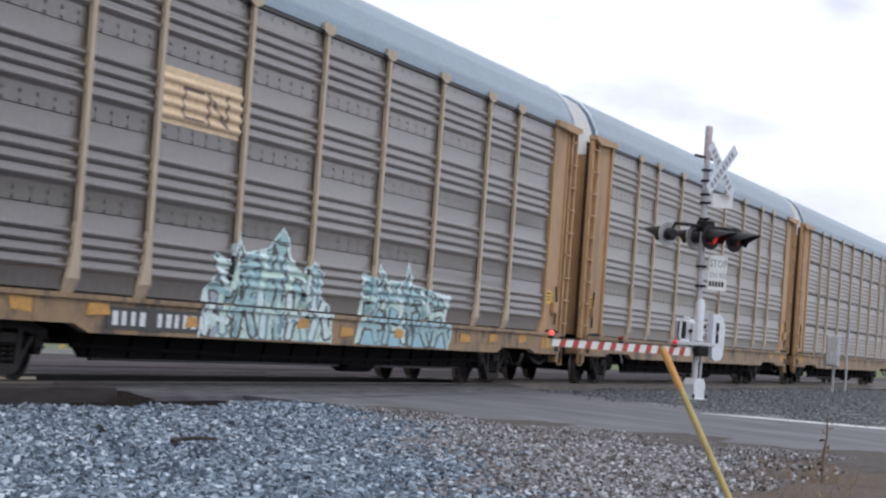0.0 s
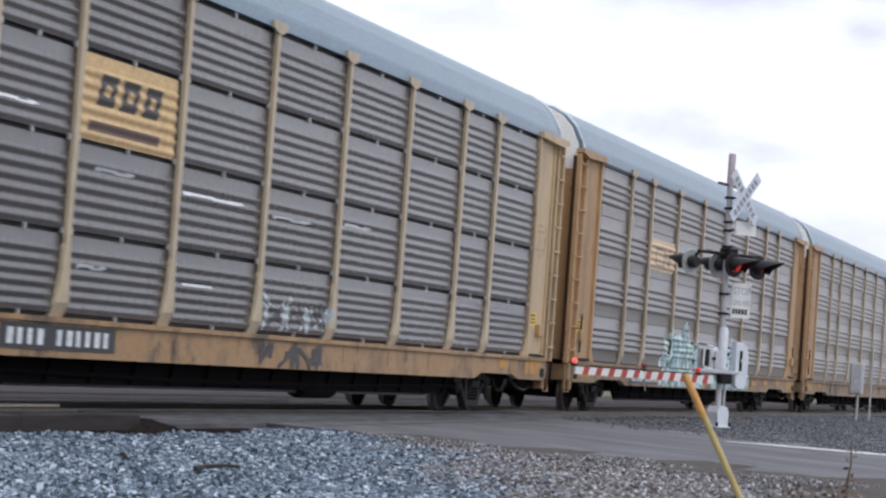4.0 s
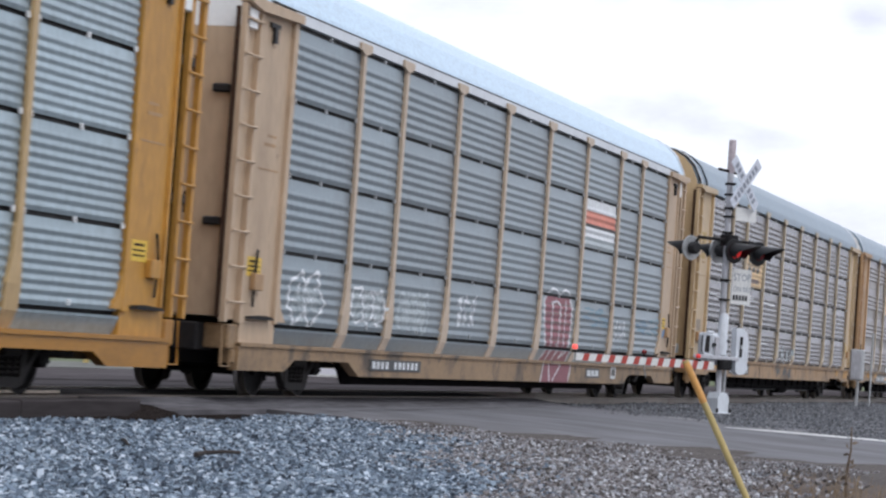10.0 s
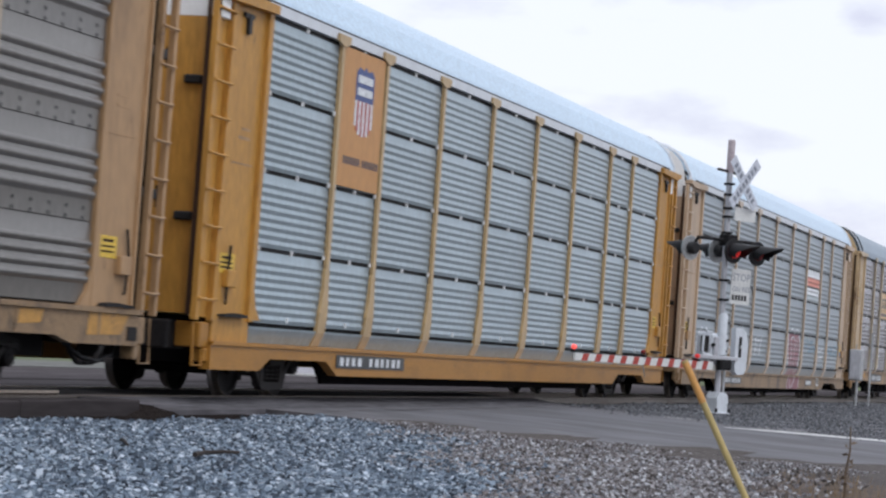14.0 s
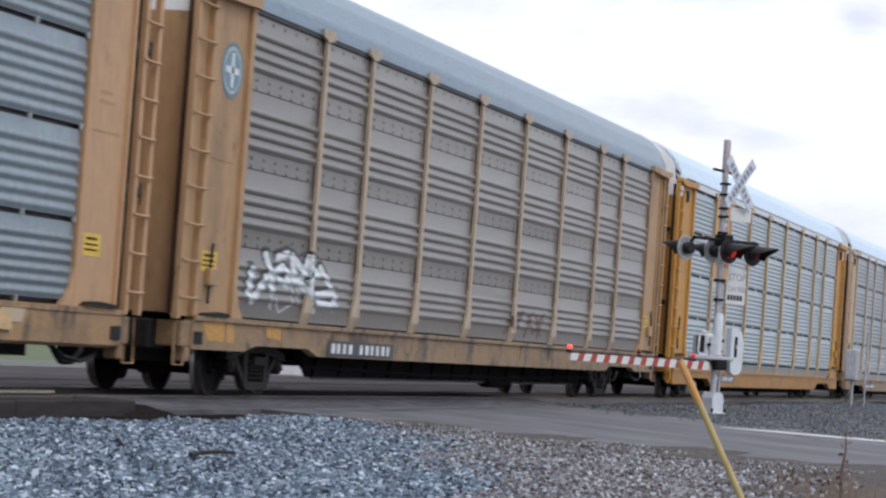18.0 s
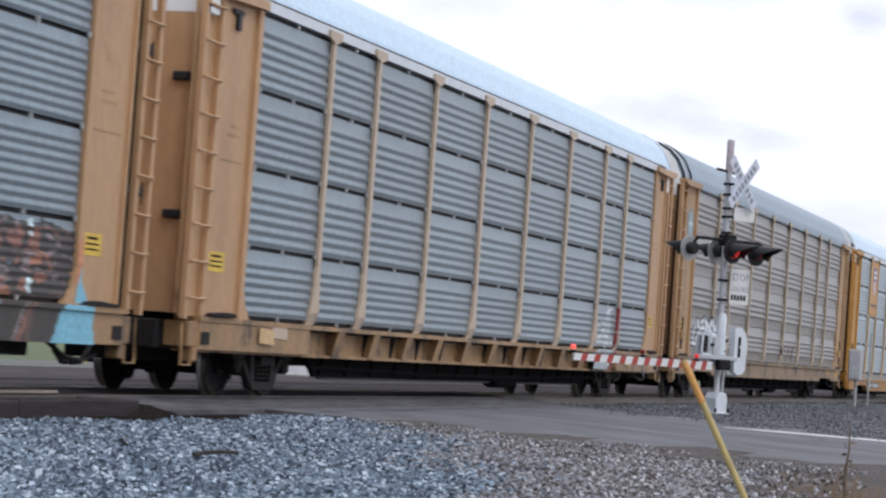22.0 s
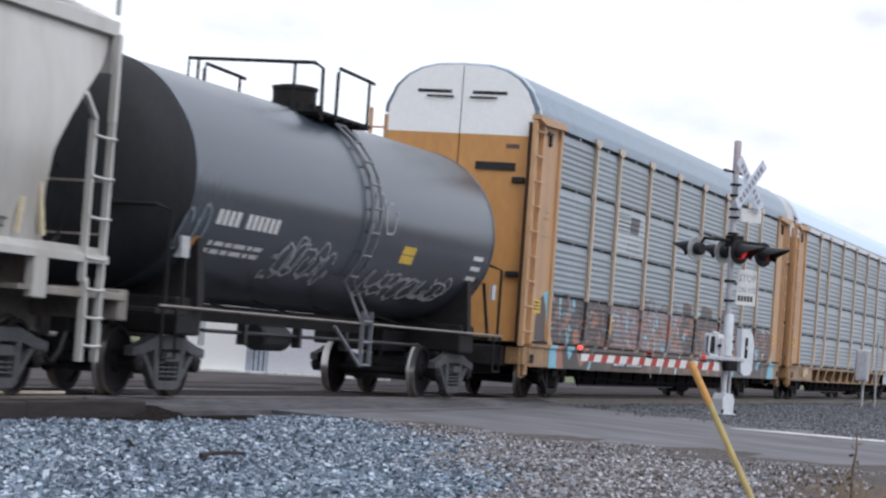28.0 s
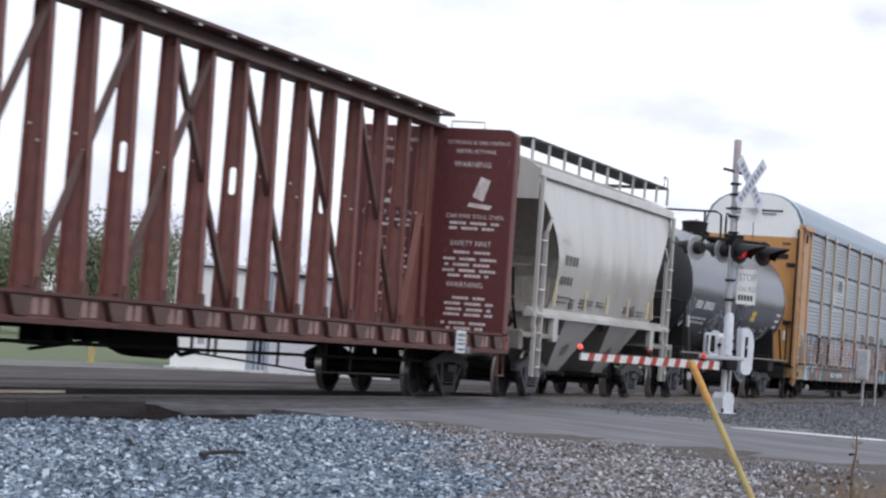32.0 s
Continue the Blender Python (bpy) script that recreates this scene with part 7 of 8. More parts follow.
        tilt.prism([(-0.7 + yo, 3.33), (-0.74 + yo, 3.40), (-1.15 + yo, 3.36), (-1.1 + yo, 3.28)], xf - 0.004, xf, "x")
        tagged(part("stencil_row", rows, STENCIL, car, "white stencilled instructions"), kind="stuff")
        part("stencil_drawing", tilt, STENCIL, car, "white stencilled tilt drawing")
    return car


keep("lumber", lumber_car(CENTRES["lumber"]))


# ---- painted signs and graffiti on the sides ----
def spray_paint(name, color):
    return paint(name, color, 0.6, 0.0, vary=0.2, dust=0.25, dirt=0.25, dirt_color=tuple(c * 0.6 + 0.03 for c in color), dirt_scale=2.0, bump=0.05)


PAINTS = {k: spray_paint(k + "_spray", c) for k, c in {
    "teal": (0.32, 0.50, 0.52), "mint": (0.52, 0.68, 0.62), "ice": (0.62, 0.74, 0.76), "black": (0.03, 0.03, 0.035), "slate": (0.16, 0.27, 0.33), "sky": (0.22, 0.52, 0.66),
    "white": (0.72, 0.74, 0.76), "burgundy": (0.25, 0.062, 0.085), "brown": (0.062, 0.042, 0.038), "umber": (0.125, 0.072, 0.058), "orange": (0.38, 0.15, 0.085), "rust": (0.26, 0.11, 0.078), "mauve": (0.24, 0.19, 0.195), "soot": (0.044, 0.038, 0.037), "olive": (0.055, 0.046, 0.037),
    "cream": (0.62, 0.42, 0.20), "straw": (0.66, 0.49, 0.31), "pool": (0.30, 0.52, 0.60), "lilac": (0.36, 0.38, 0.44), "ink": (0.045, 0.04, 0.04), "signal_orange": (0.66, 0.21, 0.14), "blue": (0.09, 0.27, 0.55), "grey": (0.30, 0.31, 0.32), "red": (0.33, 0.05, 0.05),
    "lavender": (0.33, 0.29, 0.32), "dusk": (0.16, 0.25, 0.34), "cocoa": (0.125, 0.082, 0.060), "haze": (0.42, 0.47, 0.49), "plate": (0.03, 0.032, 0.034)}.items()}


class Canvas:
    """A grid over a stretch of wall, on which shapes are filled and stroked with named paints."""

    def __init__(self, x0, x1, z0, z1, res=0.025, fine=0.010):
        self.x = np.arange(x0, x1, res) + res / 2
        self.z = np.arange(z0, z1, fine) + fine / 2
        self.X, self.Z = np.meshgrid(self.x, self.z)
        self.c = np.full(self.X.shape, "", dtype=object)
        self.box = (x0, x1, z0, z1, res, fine)

    def poly(self, pts, color):
        inside = np.zeros(self.X.shape, bool)
        for (ax, az), (bx, bz) in zip(pts, pts[1:] + pts[:1]):
            cross = (az > self.Z) != (bz > self.Z)
            inside ^= cross & (self.X < (bx - ax) * (self.Z - az) / ((bz - az) or 1e-9) + ax)
        self.c[inside] = color
        return self

    def blob(self, cx, cz, rx, rz, color):
        self.c[((self.X - cx) / rx) ** 2 + ((self.Z - cz) / rz) ** 2 < 1] = color
        return self

    def line(self, pts, width, color, squash=1.0):
        """squash: horizontal distances count that much less."""
        for (ax, az), (bx, bz) in zip(pts, pts[1:]):
            dx, dz = (bx - ax) * squash, bz - az
            px, pz = (self.X - ax) * squash, self.Z - az
            t = np.clip((px * dx + pz * dz) / (dx * dx + dz * dz + 1e-9), 0, 1)
            self.c[(px - t * dx) ** 2 + (pz - t * dz) ** 2 < (width / 2) ** 2] = color
        return self

    def at(self, x, z):
        x0, x1, z0, z1, res, fine = self.box
        if not (x0 < x < x1 and z0 < z < z1):
            return ""
        i, j = min(int((z - z0) / fine), len(self.z) - 1), min(int((x - x0) / res), len(self.x) - 1)
        return self.c[i, j]


def post_reach(z):
    """How far a side post reaches to either side at a height."""
    return float(np.interp(z, (1.2, 1.3, 1.55, 1.8, 1.84), (-0.20, -0.17, -0.10, -0.085, -0.06))), float(np.interp(z, (1.2, 1.3, 1.55, 1.8, 1.84), (0.13, 0.12, 0.09, 0.075, 0.06)))


def coat(car, canvas, kind, low=False, name="graffiti", label="", cell=0.03, keep_off_posts=False):
    """Lays the canvas as a thin coat on the ribbed sheets, the posts and the sill of a car; alike cells in a row are one face."""
    x0, x1, z0, z1 = canvas.box[:4]
    strips = []
    for a, b in zip((0.975 if low else LEVELS[0], *LEVELS[1:]), LEVELS[1:]):
        gap = 0.028 if kind != "holes" else 0.006
        prof = rib_profile(b - a - 2 * gap, kind)
        for (ya, za), (yb, zb) in zip(prof, prof[1:]):
            n = max(1, math.ceil((zb - za) / 0.016))
            for k in range(n):
                u, w = k / n, (k + 1) / n
                strips.append((a + gap + za + (zb - za) * u, a + gap + za + (zb - za) * w, -1.4585 + ya + (yb - ya) * u, -1.4585 + ya + (yb - ya) * w, True))
    if low:
        strips += [(0.338 + 0.0125 * k, 0.338 + 0.0125 * (k + 1), -1.5225, -1.5225, False) for k in range(28)]
        strips += [(0.74 + 0.0130 * k, 0.74 + 0.0130 * (k + 1), -1.4000 - 0.0053 * k, -1.4000 - 0.0053 * (k + 1), False) for k in range(15)]
    else:
        strips += [(0.61 + 0.0154 * k, 0.61 + 0.0154 * (k + 1), -1.5105, -1.5105, False) for k in range(24)]
        strips += [(0.981 + 0.0145 * k, 0.981 + 0.0145 * (k + 1), -1.5425, -1.5425, False) for k in range(4)]
    made = {}
    nx = int((x1 - x0) / cell)
    for za, zb, ya, yb, wall in strips:
        if zb < z0 or za > z1:
            continue
        zm, run_from, was = (za + zb) / 2, 0, None
        near = [x for x in POSTS if x0 - 0.2 < x < x1 + 0.2] if wall else []
        lo_x, hi_x = post_reach(zm)
        for i in range(nx + 1):
            now = None
            if i < nx:
                xm = x0 + (i + 0.5) * cell
                color = canvas.at(xm, zm)
                on_post = any(lo_x <= xm - x <= hi_x for x in near)
                if color and not (on_post and keep_off_posts):
                    now = (color, on_post)
            if now != was:
                if was:
                    inset = 0.09 * max(0.0, (1.2 - zm) / 0.2)
                    p, q = (-1.5235 + inset, -1.5235 + inset) if was[1] else (ya, yb)
                    for x in near if was[1] else ():       # the flank of the post, where its front is painted too
                        if x0 + run_from * cell - cell < x + lo_x < x0 + i * cell:
                            made.setdefault(was[0], Mesh()).add([(x + lo_x - 0.006, -1.46, za), (x + lo_x - 0.006, p, za), (x + lo_x - 0.006, q, zb), (x + lo_x - 0.006, -1.46, zb)], [(0, 1, 2, 3)])
                    made.setdefault(was[0], Mesh()).add([(x0 + run_from * cell, p, za), (x0 + i * cell, p, za), (x0 + i * cell, q, zb), (x0 + run_from * cell, q, zb)], [(0, 1, 2, 3)])
                run_from, was = i, now
    for color, mesh in made.items():
        me = bpy.data.meshes.new(name)
        me.from_pydata(mesh.v, [], mesh.f)
        me.materials.append(PAINTS[color])
        ob = part(name, me, None, car, label or f"{color.replace('_', ' ')} paint on the side")
        tagged(ob, kind="stuff")


def scribble(canvas, rng, x0, x1, z0, z1, color, width=0.045, letters_n=4, squash=0.55):
    """Tag-like looping strokes."""
    w = (x1 - x0) / letters_n
    for i in range(letters_n):
        a = x0 + i * w
        pts = [(a + w * rng.uniform(0.0, 0.25), z0 + (z1 - z0) * rng.uniform(0, 0.2))]
        for k in range(rng.randint(4, 6)):
            pts.append((a + w * rng.uniform(0.05, 1.0), z0 + (z1 - z0) * (rng.uniform(0.55, 1) if k % 2 == 0 else rng.uniform(0, 0.45))))
        smooth = []
        for (ax, az), (bx, bz) in zip(pts, pts[1:]):
            smooth += [(ax + (bx - ax) * t / 4 + 0.05 * w * math.sin(t * 1.6), az + (bz - az) * t / 4) for t in range(4)]
        canvas.line(smooth + [pts[-1]], width, color, squash)
    return canvas


def bubble_tag(canvas, rng, x0, x1, z0, z1, count, fill, edge, inner):
    """Fat overlapping letters with spurs, filled, edged and crossed by a few strokes."""
    w = (x1 - x0) / count
    for i in range(count):
        cx, cz, h = x0 + w * (i + 0.5), (z0 + z1) / 2, (z1 - z0) / 2
        ring = []
        for k in range(11):
            a = 2 * math.pi * k / 11 + rng.uniform(-0.15, 0.15)
            r = rng.uniform(0.55, 1.0) if k % 2 else rng.uniform(0.85, 1.2)
            ring.append((cx + 0.62 * w * r * math.cos(a), cz + h * r * math.sin(a)))
        if fill:
            canvas.poly(ring, fill)
        canvas.line(ring + ring[:1], 0.045, edge, 0.6)
        for k in range(3):
            a = rng.uniform(0, 6.28)
            canvas.line([(cx + 0.35 * w * math.cos(a), cz + 0.5 * h * math.sin(a)), (cx + rng.uniform(-0.1, 0.1) * w, cz + rng.uniform(-0.2, 0.2) * h), (cx - 0.3 * w * math.cos(a + 1), cz - 0.55 * h * math.sin(a + 1))], 0.035, inner if k else edge, 0.6)
    return canvas


def wildstyle(canvas, rng, hull, top, low_fill, flank, letters_n):
    """Crowded block letters with dark edges inside a jagged outline; the paint fades from one colour above to another below."""
    canvas.poly(hull, top)
    mask = canvas.c == top
    xs, zs_ = [p[0] for p in hull], [p[1] for p in hull]
    xa, xb, za, zb = min(xs), max(xs), min(zs_), max(zs_)
    canvas.c[mask & (canvas.Z < za + 0.55 + 0.12 * np.sin(3.1 * canvas.X))] = low_fill
    if flank:
        canvas.c[mask & (canvas.X < xa + 0.55 + 0.5 * (canvas.Z - za))] = flank
    w = (xb - xa) / letters_n
    for dark in (True, False):
        state = rng.getstate()
        for i in range(letters_n):
            cx = xa + w * (i + 0.5)
            for tier in range(2):
                z0 = za + 0.06 + tier * (zb - za) * 0.40
                z1 = z0 + (zb - za) * rng.uniform(0.34, 0.46)
                zm = (z0 + z1) / 2
                j = lambda a: rng.uniform(-a, a)
                strokes = [[(cx - 0.36 * w + j(0.1), z0), (cx - 0.22 * w + j(0.1), zm), (cx - 0.30 * w + j(0.15), z1)],
                           [(cx + 0.34 * w + j(0.1), z0 + j(0.05)), (cx + 0.18 * w + j(0.1), zm), (cx + 0.32 * w + j(0.15), z1 + j(0.05))],
                           [(cx - 0.3 * w, zm + j(0.1)), (cx + 0.4 * w, zm + j(0.12))]]
                if rng.random() < 0.6:
                    strokes.append([(cx - 0.4 * w, z1), (cx + j(0.1), z1 + 0.06), (cx + 0.4 * w, z1 - 0.04)])
                for k, st in enumerate(strokes):
                    shade = rng.choice(("ice", "mint", "teal", "teal"))
                    if dark:
                        canvas.line(st, 0.155, "black" if rng.random() < 0.75 else "slate", 0.40)
                    else:
                        rng.random()
                        canvas.line(st, 0.085, shade, 0.40)
        if dark:
            rng.setstate(state)
    for k in range(letters_n * 7):
        cx, cz = rng.uniform(xa, xb), rng.uniform(za, zb)
        h = rng.uniform(0.06, 0.30)
        canvas.poly([(cx, cz), (cx + rng.uniform(0.08, 0.30), cz + h * 0.4), (cx + rng.uniform(-0.1, 0.2), cz + h)], ("black", "slate", "ice", "black", low_fill)[k % 5])
    for k in range(letters_n * 5):
        cx, cz = rng.uniform(xa, xb), rng.uniform(za, zb)
        canvas.line([(cx, cz), (cx + rng.uniform(-0.25, 0.25), cz + rng.uniform(0.08, 0.3))], 0.016, ("ice", "white", "ice", "slate")[k % 4], 0.4)
    canvas.c[~mask] = ""
    canvas.line(hull, 0.022, "ice", 0.4)
    return canvas


def number_plate(car, x, z, w, h, pattern, y=-1.504, backing=True):
    if backing:
        part("number_panel", Mesh().box(x, x + w, y - 0.006, y, z, z + h), PAINTS["plate"], car, "black panel with pale figures")
    cw = w * 0.92 / (len(pattern) * 1.32)
    bars = Mesh()
    u = x + w * 0.05
    for i, ch in enumerate(pattern):
        if ch != " ":
            bars.box(u, u + cw * (0.62 if i % 3 else 0.78), y - 0.010, y - 0.0065, z + h * 0.18, z + h * 0.82)
        u += cw * 1.32
    tagged(part("number_bar", bars, PAINTS["white"], car, "pale painted figures"), kind="stuff")


rg = random.Random(21)
# brown car: square tan sign, two teal pieces
c = Canvas(-7.16, -4.5, 3.18, 3.88)
c.poly([(-7.3, 3.0), (-4.4, 3.0), (-4.4, 4.0), (-7.3, 4.0)], "straw")
c.line([(-5.82, 3.66), (-6.42, 3.66), (-6.48, 3.56), (-6.48, 3.40), (-6.42, 3.30), (-5.82, 3.30)], 0.042, "umber", 0.5)
c.line([(-5.64, 3.28), (-5.64, 3.66), (-5.02, 3.30), (-5.02, 3.68)], 0.046, "umber", 0.5)
coat(cn, c, "holes", name="sign_panel", label="pale tan sign with a dark angular emblem", keep_off_posts=True)
c = Canvas(-5.6, -0.2, 0.6, 2.2)
wildstyle(c, rg, [(-5.5, 0.62), (-5.35, 1.2), (-4.9, 1.45), (-5.05, 1.7), (-4.5, 1.62), (-4.3, 2.02), (-3.95, 1.75), (-3.1, 1.85), (-2.75, 2.05), (-2.55, 2.16), (-2.3, 2.02), (-2.2, 1.75), (-1.75, 1.55), (-1.3, 1.78), (-0.85, 1.62), (-0.95, 1.3), (-0.45, 1.15), (-0.4, 0.62)],
          "teal", "mint", "lilac", 5)
coat(cn, c, "holes", label="teal and white graffiti lettering")
c = Canvas(0.6, 5.9, 0.6, 2.0)
wildstyle(c, rg, [(0.7, 0.62), (1.0, 1.25), (0.95, 1.7), (1.7, 1.62), (1.85, 1.86), (2.2, 1.62), (3.1, 1.65), (3.3, 1.95), (3.5, 1.6), (4.6, 1.55), (5.7, 1.5), (5.5, 1.1), (5.8, 0.9), (5.6, 0.62)],
          "teal", "pool", "", 4)
coat(cn, c, "holes", label="pale blue graffiti lettering")
for x, z, w in ((-8.95, 0.80, 0.7), (-6.0, 0.72, 0.45), (-1.9, 0.80, 0.55), (0.0, 0.72, 0.6), (2.6, 0.75, 0.5), (6.3, 0.74, 0.7), (8.2, 0.78, 0.6)):
    part("orange_patch", Mesh().prism([(x, z), (x + w, z + 0.02), (x + w * 0.9, z + 0.14), (x + 0.08, z + 0.15)], -1.5145, -1.5115), PATCH_ORANGE, cn, "bright orange primer patch")
number_plate(cn, -8.35, 0.66, 3.2, 0.26, "#### ######")

# slotted brown car: sign and a dark tag
c = Canvas(-7.16, -4.5, 3.02, 3.98)
c.poly([(-7.3, 3.0), (-4.4, 3.0), (-4.4, 4.0), (-7.3, 4.0)], "cream")
for k in range(3):
    c.poly([(-6.75 + k * 0.62, 3.42), (-6.3 + k * 0.62, 3.42), (-6.2 + k * 0.62, 3.78), (-6.65 + k * 0.62, 3.78)], "ink")
    c.blob(-6.47 + k * 0.62, 3.6, 0.09, 0.07, "cream")
c.poly([(-6.9, 3.12), (-4.95, 3.12), (-4.95, 3.24), (-6.9, 3.24)], "umber")
coat(csx, c, "slot", name="sign_panel", label="tan square sign with dark blocks", keep_off_posts=True)
c = Canvas(-1.5, 1.7, 0.6, 1.7)
scribble(c, rg, -1.3, 1.5, 1.1, 1.6, "haze", 0.045, 4)
scribble(c, rg, -1.2, 1.3, 1.15, 1.55, "ink", 0.03, 3)
scribble(c, rg, -1.3, 1.5, 0.62, 0.95, "ink", 0.06, 4)
coat(csx, c, "slot", label="faded dark graffiti tag")
for k, (x0, x1, z) in enumerate(((-11.7, -11.0, 2.62), (-10.8, -9.5, 2.58), (-6.6, -5.6, 2.72), (-4.1, -2.2, 2.66), (-1.1, 0.3, 2.60), (-9.1, -8.2, 3.26), (-3.9, -3.0, 1.56), (1.8, 2.9, 2.7), (-6.9, -6.2, 1.62))):
    c = Canvas(x0 - 0.1, x1 + 0.1, z - 0.1, z + 0.1)
    c.line([(x0, z), (x0 + (x1 - x0) * 0.35, z + 0.008), (x0 + (x1 - x0) * 0.6, z - 0.006), (x1, z + 0.004)], 0.034, "white", 0.5)
    coat(csx, c, "slot", name="scrape", label="bright scrape along the ribs")
part("ochre_plate", Mesh().box(-13.24, -12.55, -1.457, -1.451, 3.42, 4.06, 0.002), spray_paint("ochre_plate", (0.42, 0.27, 0.06)), csx, "faded ochre notice plate")
part("notice_bar", Mesh().box(-13.12, -12.72, -1.460, -1.457, 3.56, 3.59).box(-13.12, -12.66, -1.460, -1.457, 3.68, 3.71).box(-13.12, -12.80, -1.460, -1.457, 3.80, 3.83), PAINTS["umber"], csx)
part("grey_plate", Mesh().box(-13.08, -12.56, -1.457, -1.451, 1.68, 1.95, 0.002), spray_paint("dull_plate", (0.24, 0.18, 0.125)), csx, "small dull grey data plate")
part("pale_patch", Mesh().box(-13.758, -13.75, -1.20, -1.00, 1.10, 1.32), PAINTS["haze"], csx, "pale scraped patch on the end door")
number_plate(csx, -8.7, 0.68, 2.85, 0.27, "#### ######")

# grey car with the striped sign, burgundy piece and white tags
c = Canvas(4.5, 7.16, 3.02, 3.98)
for z0, z1, k in ((3.02, 3.22, "haze"), (3.22, 3.42, "white"), (3.42, 3.48, "ink"), (3.48, 3.74, "signal_orange"), (3.74, 3.98, "white")):
    c.poly([(4.4, z0), (7.45, z0), (7.45, z1), (4.4, z1)], k)
coat(osign, c, "slot", True, name="sign_panel", label="white sign panel with an orange band", keep_off_posts=True)
c = Canvas(0.9, 4.5, 0.34, 2.2)
c.poly([(2.15, 0.93), (1.98, 1.5), (1.9, 1.84), (2.1, 1.95), (3.8, 1.97), (4.0, 1.77), (4.0, 1.4), (3.88, 0.95)], "burgundy")
c.poly([(1.78, 0.34), (1.95, 0.7), (2.2, 0.95), (3.95, 0.95), (4.0, 0.68), (3.85, 0.34)], "burgundy")
for z in (1.12, 1.29, 1.46, 1.63, 1.8):        # darker breaks where the ribs turn under
    c.line([(2.1, z), (3.9, z + 0.01)], 0.028, "umber")
c.line([(2.17, 0.93), (2.0, 1.45), (1.9, 1.84), (2.1, 1.97), (2.35, 2.08), (2.6, 2.10), (2.9, 2.04), (3.03, 1.98), (3.2, 2.07), (3.45, 2.11), (3.75, 2.05), (3.9, 1.9), (4.0, 1.77), (4.0, 1.4), (3.88, 0.97)], 0.05, "white", 0.55)
for pts in (((2.54, 1.84), (2.56, 1.4), (2.58, 1.01), (2.45, 0.75)), ((2.54, 1.84), (2.9, 1.87), (3.15, 1.80), (3.1, 1.03), (2.9, 0.74)), ((3.55, 1.88), (3.51, 1.04), (3.4, 0.80), (3.7, 0.93)),
            ((2.2, 0.93), (1.95, 0.70), (1.78, 0.36)), ((4.0, 0.93), (3.98, 0.66), (3.85, 0.36)), ((2.3, 0.7), (2.42, 0.36)), ((2.57, 0.70), (3.2, 0.68), (2.66, 0.37))):
    c.line(list(pts), 0.036, "white", 0.55)
coat(osign, c, "slot", True, label="burgundy graffiti shape with a white outline")
for k, (x0, x1, z0, z1, n) in enumerate(((-11.6, -10.3, 1.02, 1.75, 2), (-8.95, -7.55, 1.08, 1.66, 3), (-6.8, -5.3, 1.05, 1.68, 4), (-3.7, -2.6, 1.2, 1.78, 3), (7.64, 8.8, 1.24, 1.68, 3))):
    c = Canvas(x0 - 0.2, x1 + 0.2, z0 - 0.1, z1 + 0.1)
    for r in range(2 if k else 1):
        h = (z1 - z0) / (2 if k else 1)
        if k in (0, 1, 2) and r == 0:
            bubble_tag(c, rg, x0, x1, z0, z1, n, "", "white" if k != 2 else "haze", "haze")
        scribble(c, rg, x0, x1, z0 + r * h, z0 + (r + 1) * h * 0.96, "white" if k > 2 else "haze", 0.025, n)
    coat(osign, c, "slot", True, label="white scribbled tag")
c = Canvas(1.0, 13.4, 1.2, 1.95)
for k in range(64):
    x, z = (9.6 + 2.1 * rg.random(), 1.42 + 0.36 * rg.random()) if k % 2 else (4.9 + 2.0 * rg.random(), 1.46 + 0.36 * rg.random())
    c.line([(x, z), (x + 0.3, z + rg.uniform(-0.03, 0.05))], 0.035, "slate" if k % 4 < 2 else "dusk", 0.3)
coat(osign, c, "slot", True, label="faint blue spray marks")
part("blue_spray", Mesh().ribbon([(12.55, 1.45), (12.7, 1.6), (12.62, 1.7), (12.8, 1.5)], 0.12, -1.454), PAINTS["blue"], osign, "blue spray on the corner panel")
number_plate(osign, -8.15, 0.43, 2.5, 0.17, "#### ######", -1.526)
mark = part("owner_mark", Mesh().box(5.25, 6.42, -1.5235, -1.52, 0.44, 0.63), PAINTS["black"], osign, "black plate with a white mark")
part("mark_bar", blocks(Mesh(), "###", 5.36, 0.475, 0.28, 0.12, 0.05, -1.5235), PAINTS["white"], mark)
label_ = part("sill_label", Mesh().box(7.42, 7.86, -1.5235, -1.52, 0.44, 0.69), PAINTS["white"], osign, "white label with dark print")
part("label_print", Mesh().box(7.5, 7.78, -1.5265, -1.5235, 0.5, 0.64), PAINTS["ink"], label_)

# yellow car: tall orange sheet with a striped shield
part("sign_sheet", Mesh().box(-9.19, -7.39, -1.505, -1.490, 3.03, 5.0, 0.004), ORANGE_TAN, shield, "flat orange sheet in place of two panels")
sx, ys_ = -8.25, -1.5055
part("shield_blue", Mesh().prism([(sx - 0.40, 4.30), (sx - 0.40, 4.70), (sx - 0.28, 4.78), (sx - 0.1, 4.74), (sx, 4.80), (sx + 0.1, 4.74), (sx + 0.28, 4.78), (sx + 0.40, 4.70), (sx + 0.40, 4.30)], ys_ - 0.004, ys_), spray_paint("shield_blue", (0.05, 0.08, 0.24)), shield, "dark blue head of a shield")
for k in range(9):
    x = sx - 0.39 + k * 0.78 / 9
    low_z = 3.80 + 0.13 * (abs(k - 4) / 4) ** 3
    part("shield_stripe", Mesh().box(x, x + 0.78 / 9, ys_ - 0.004, ys_, low_z, 4.30), PAINTS["white"] if k % 2 == 0 else RED_PAINT, shield)
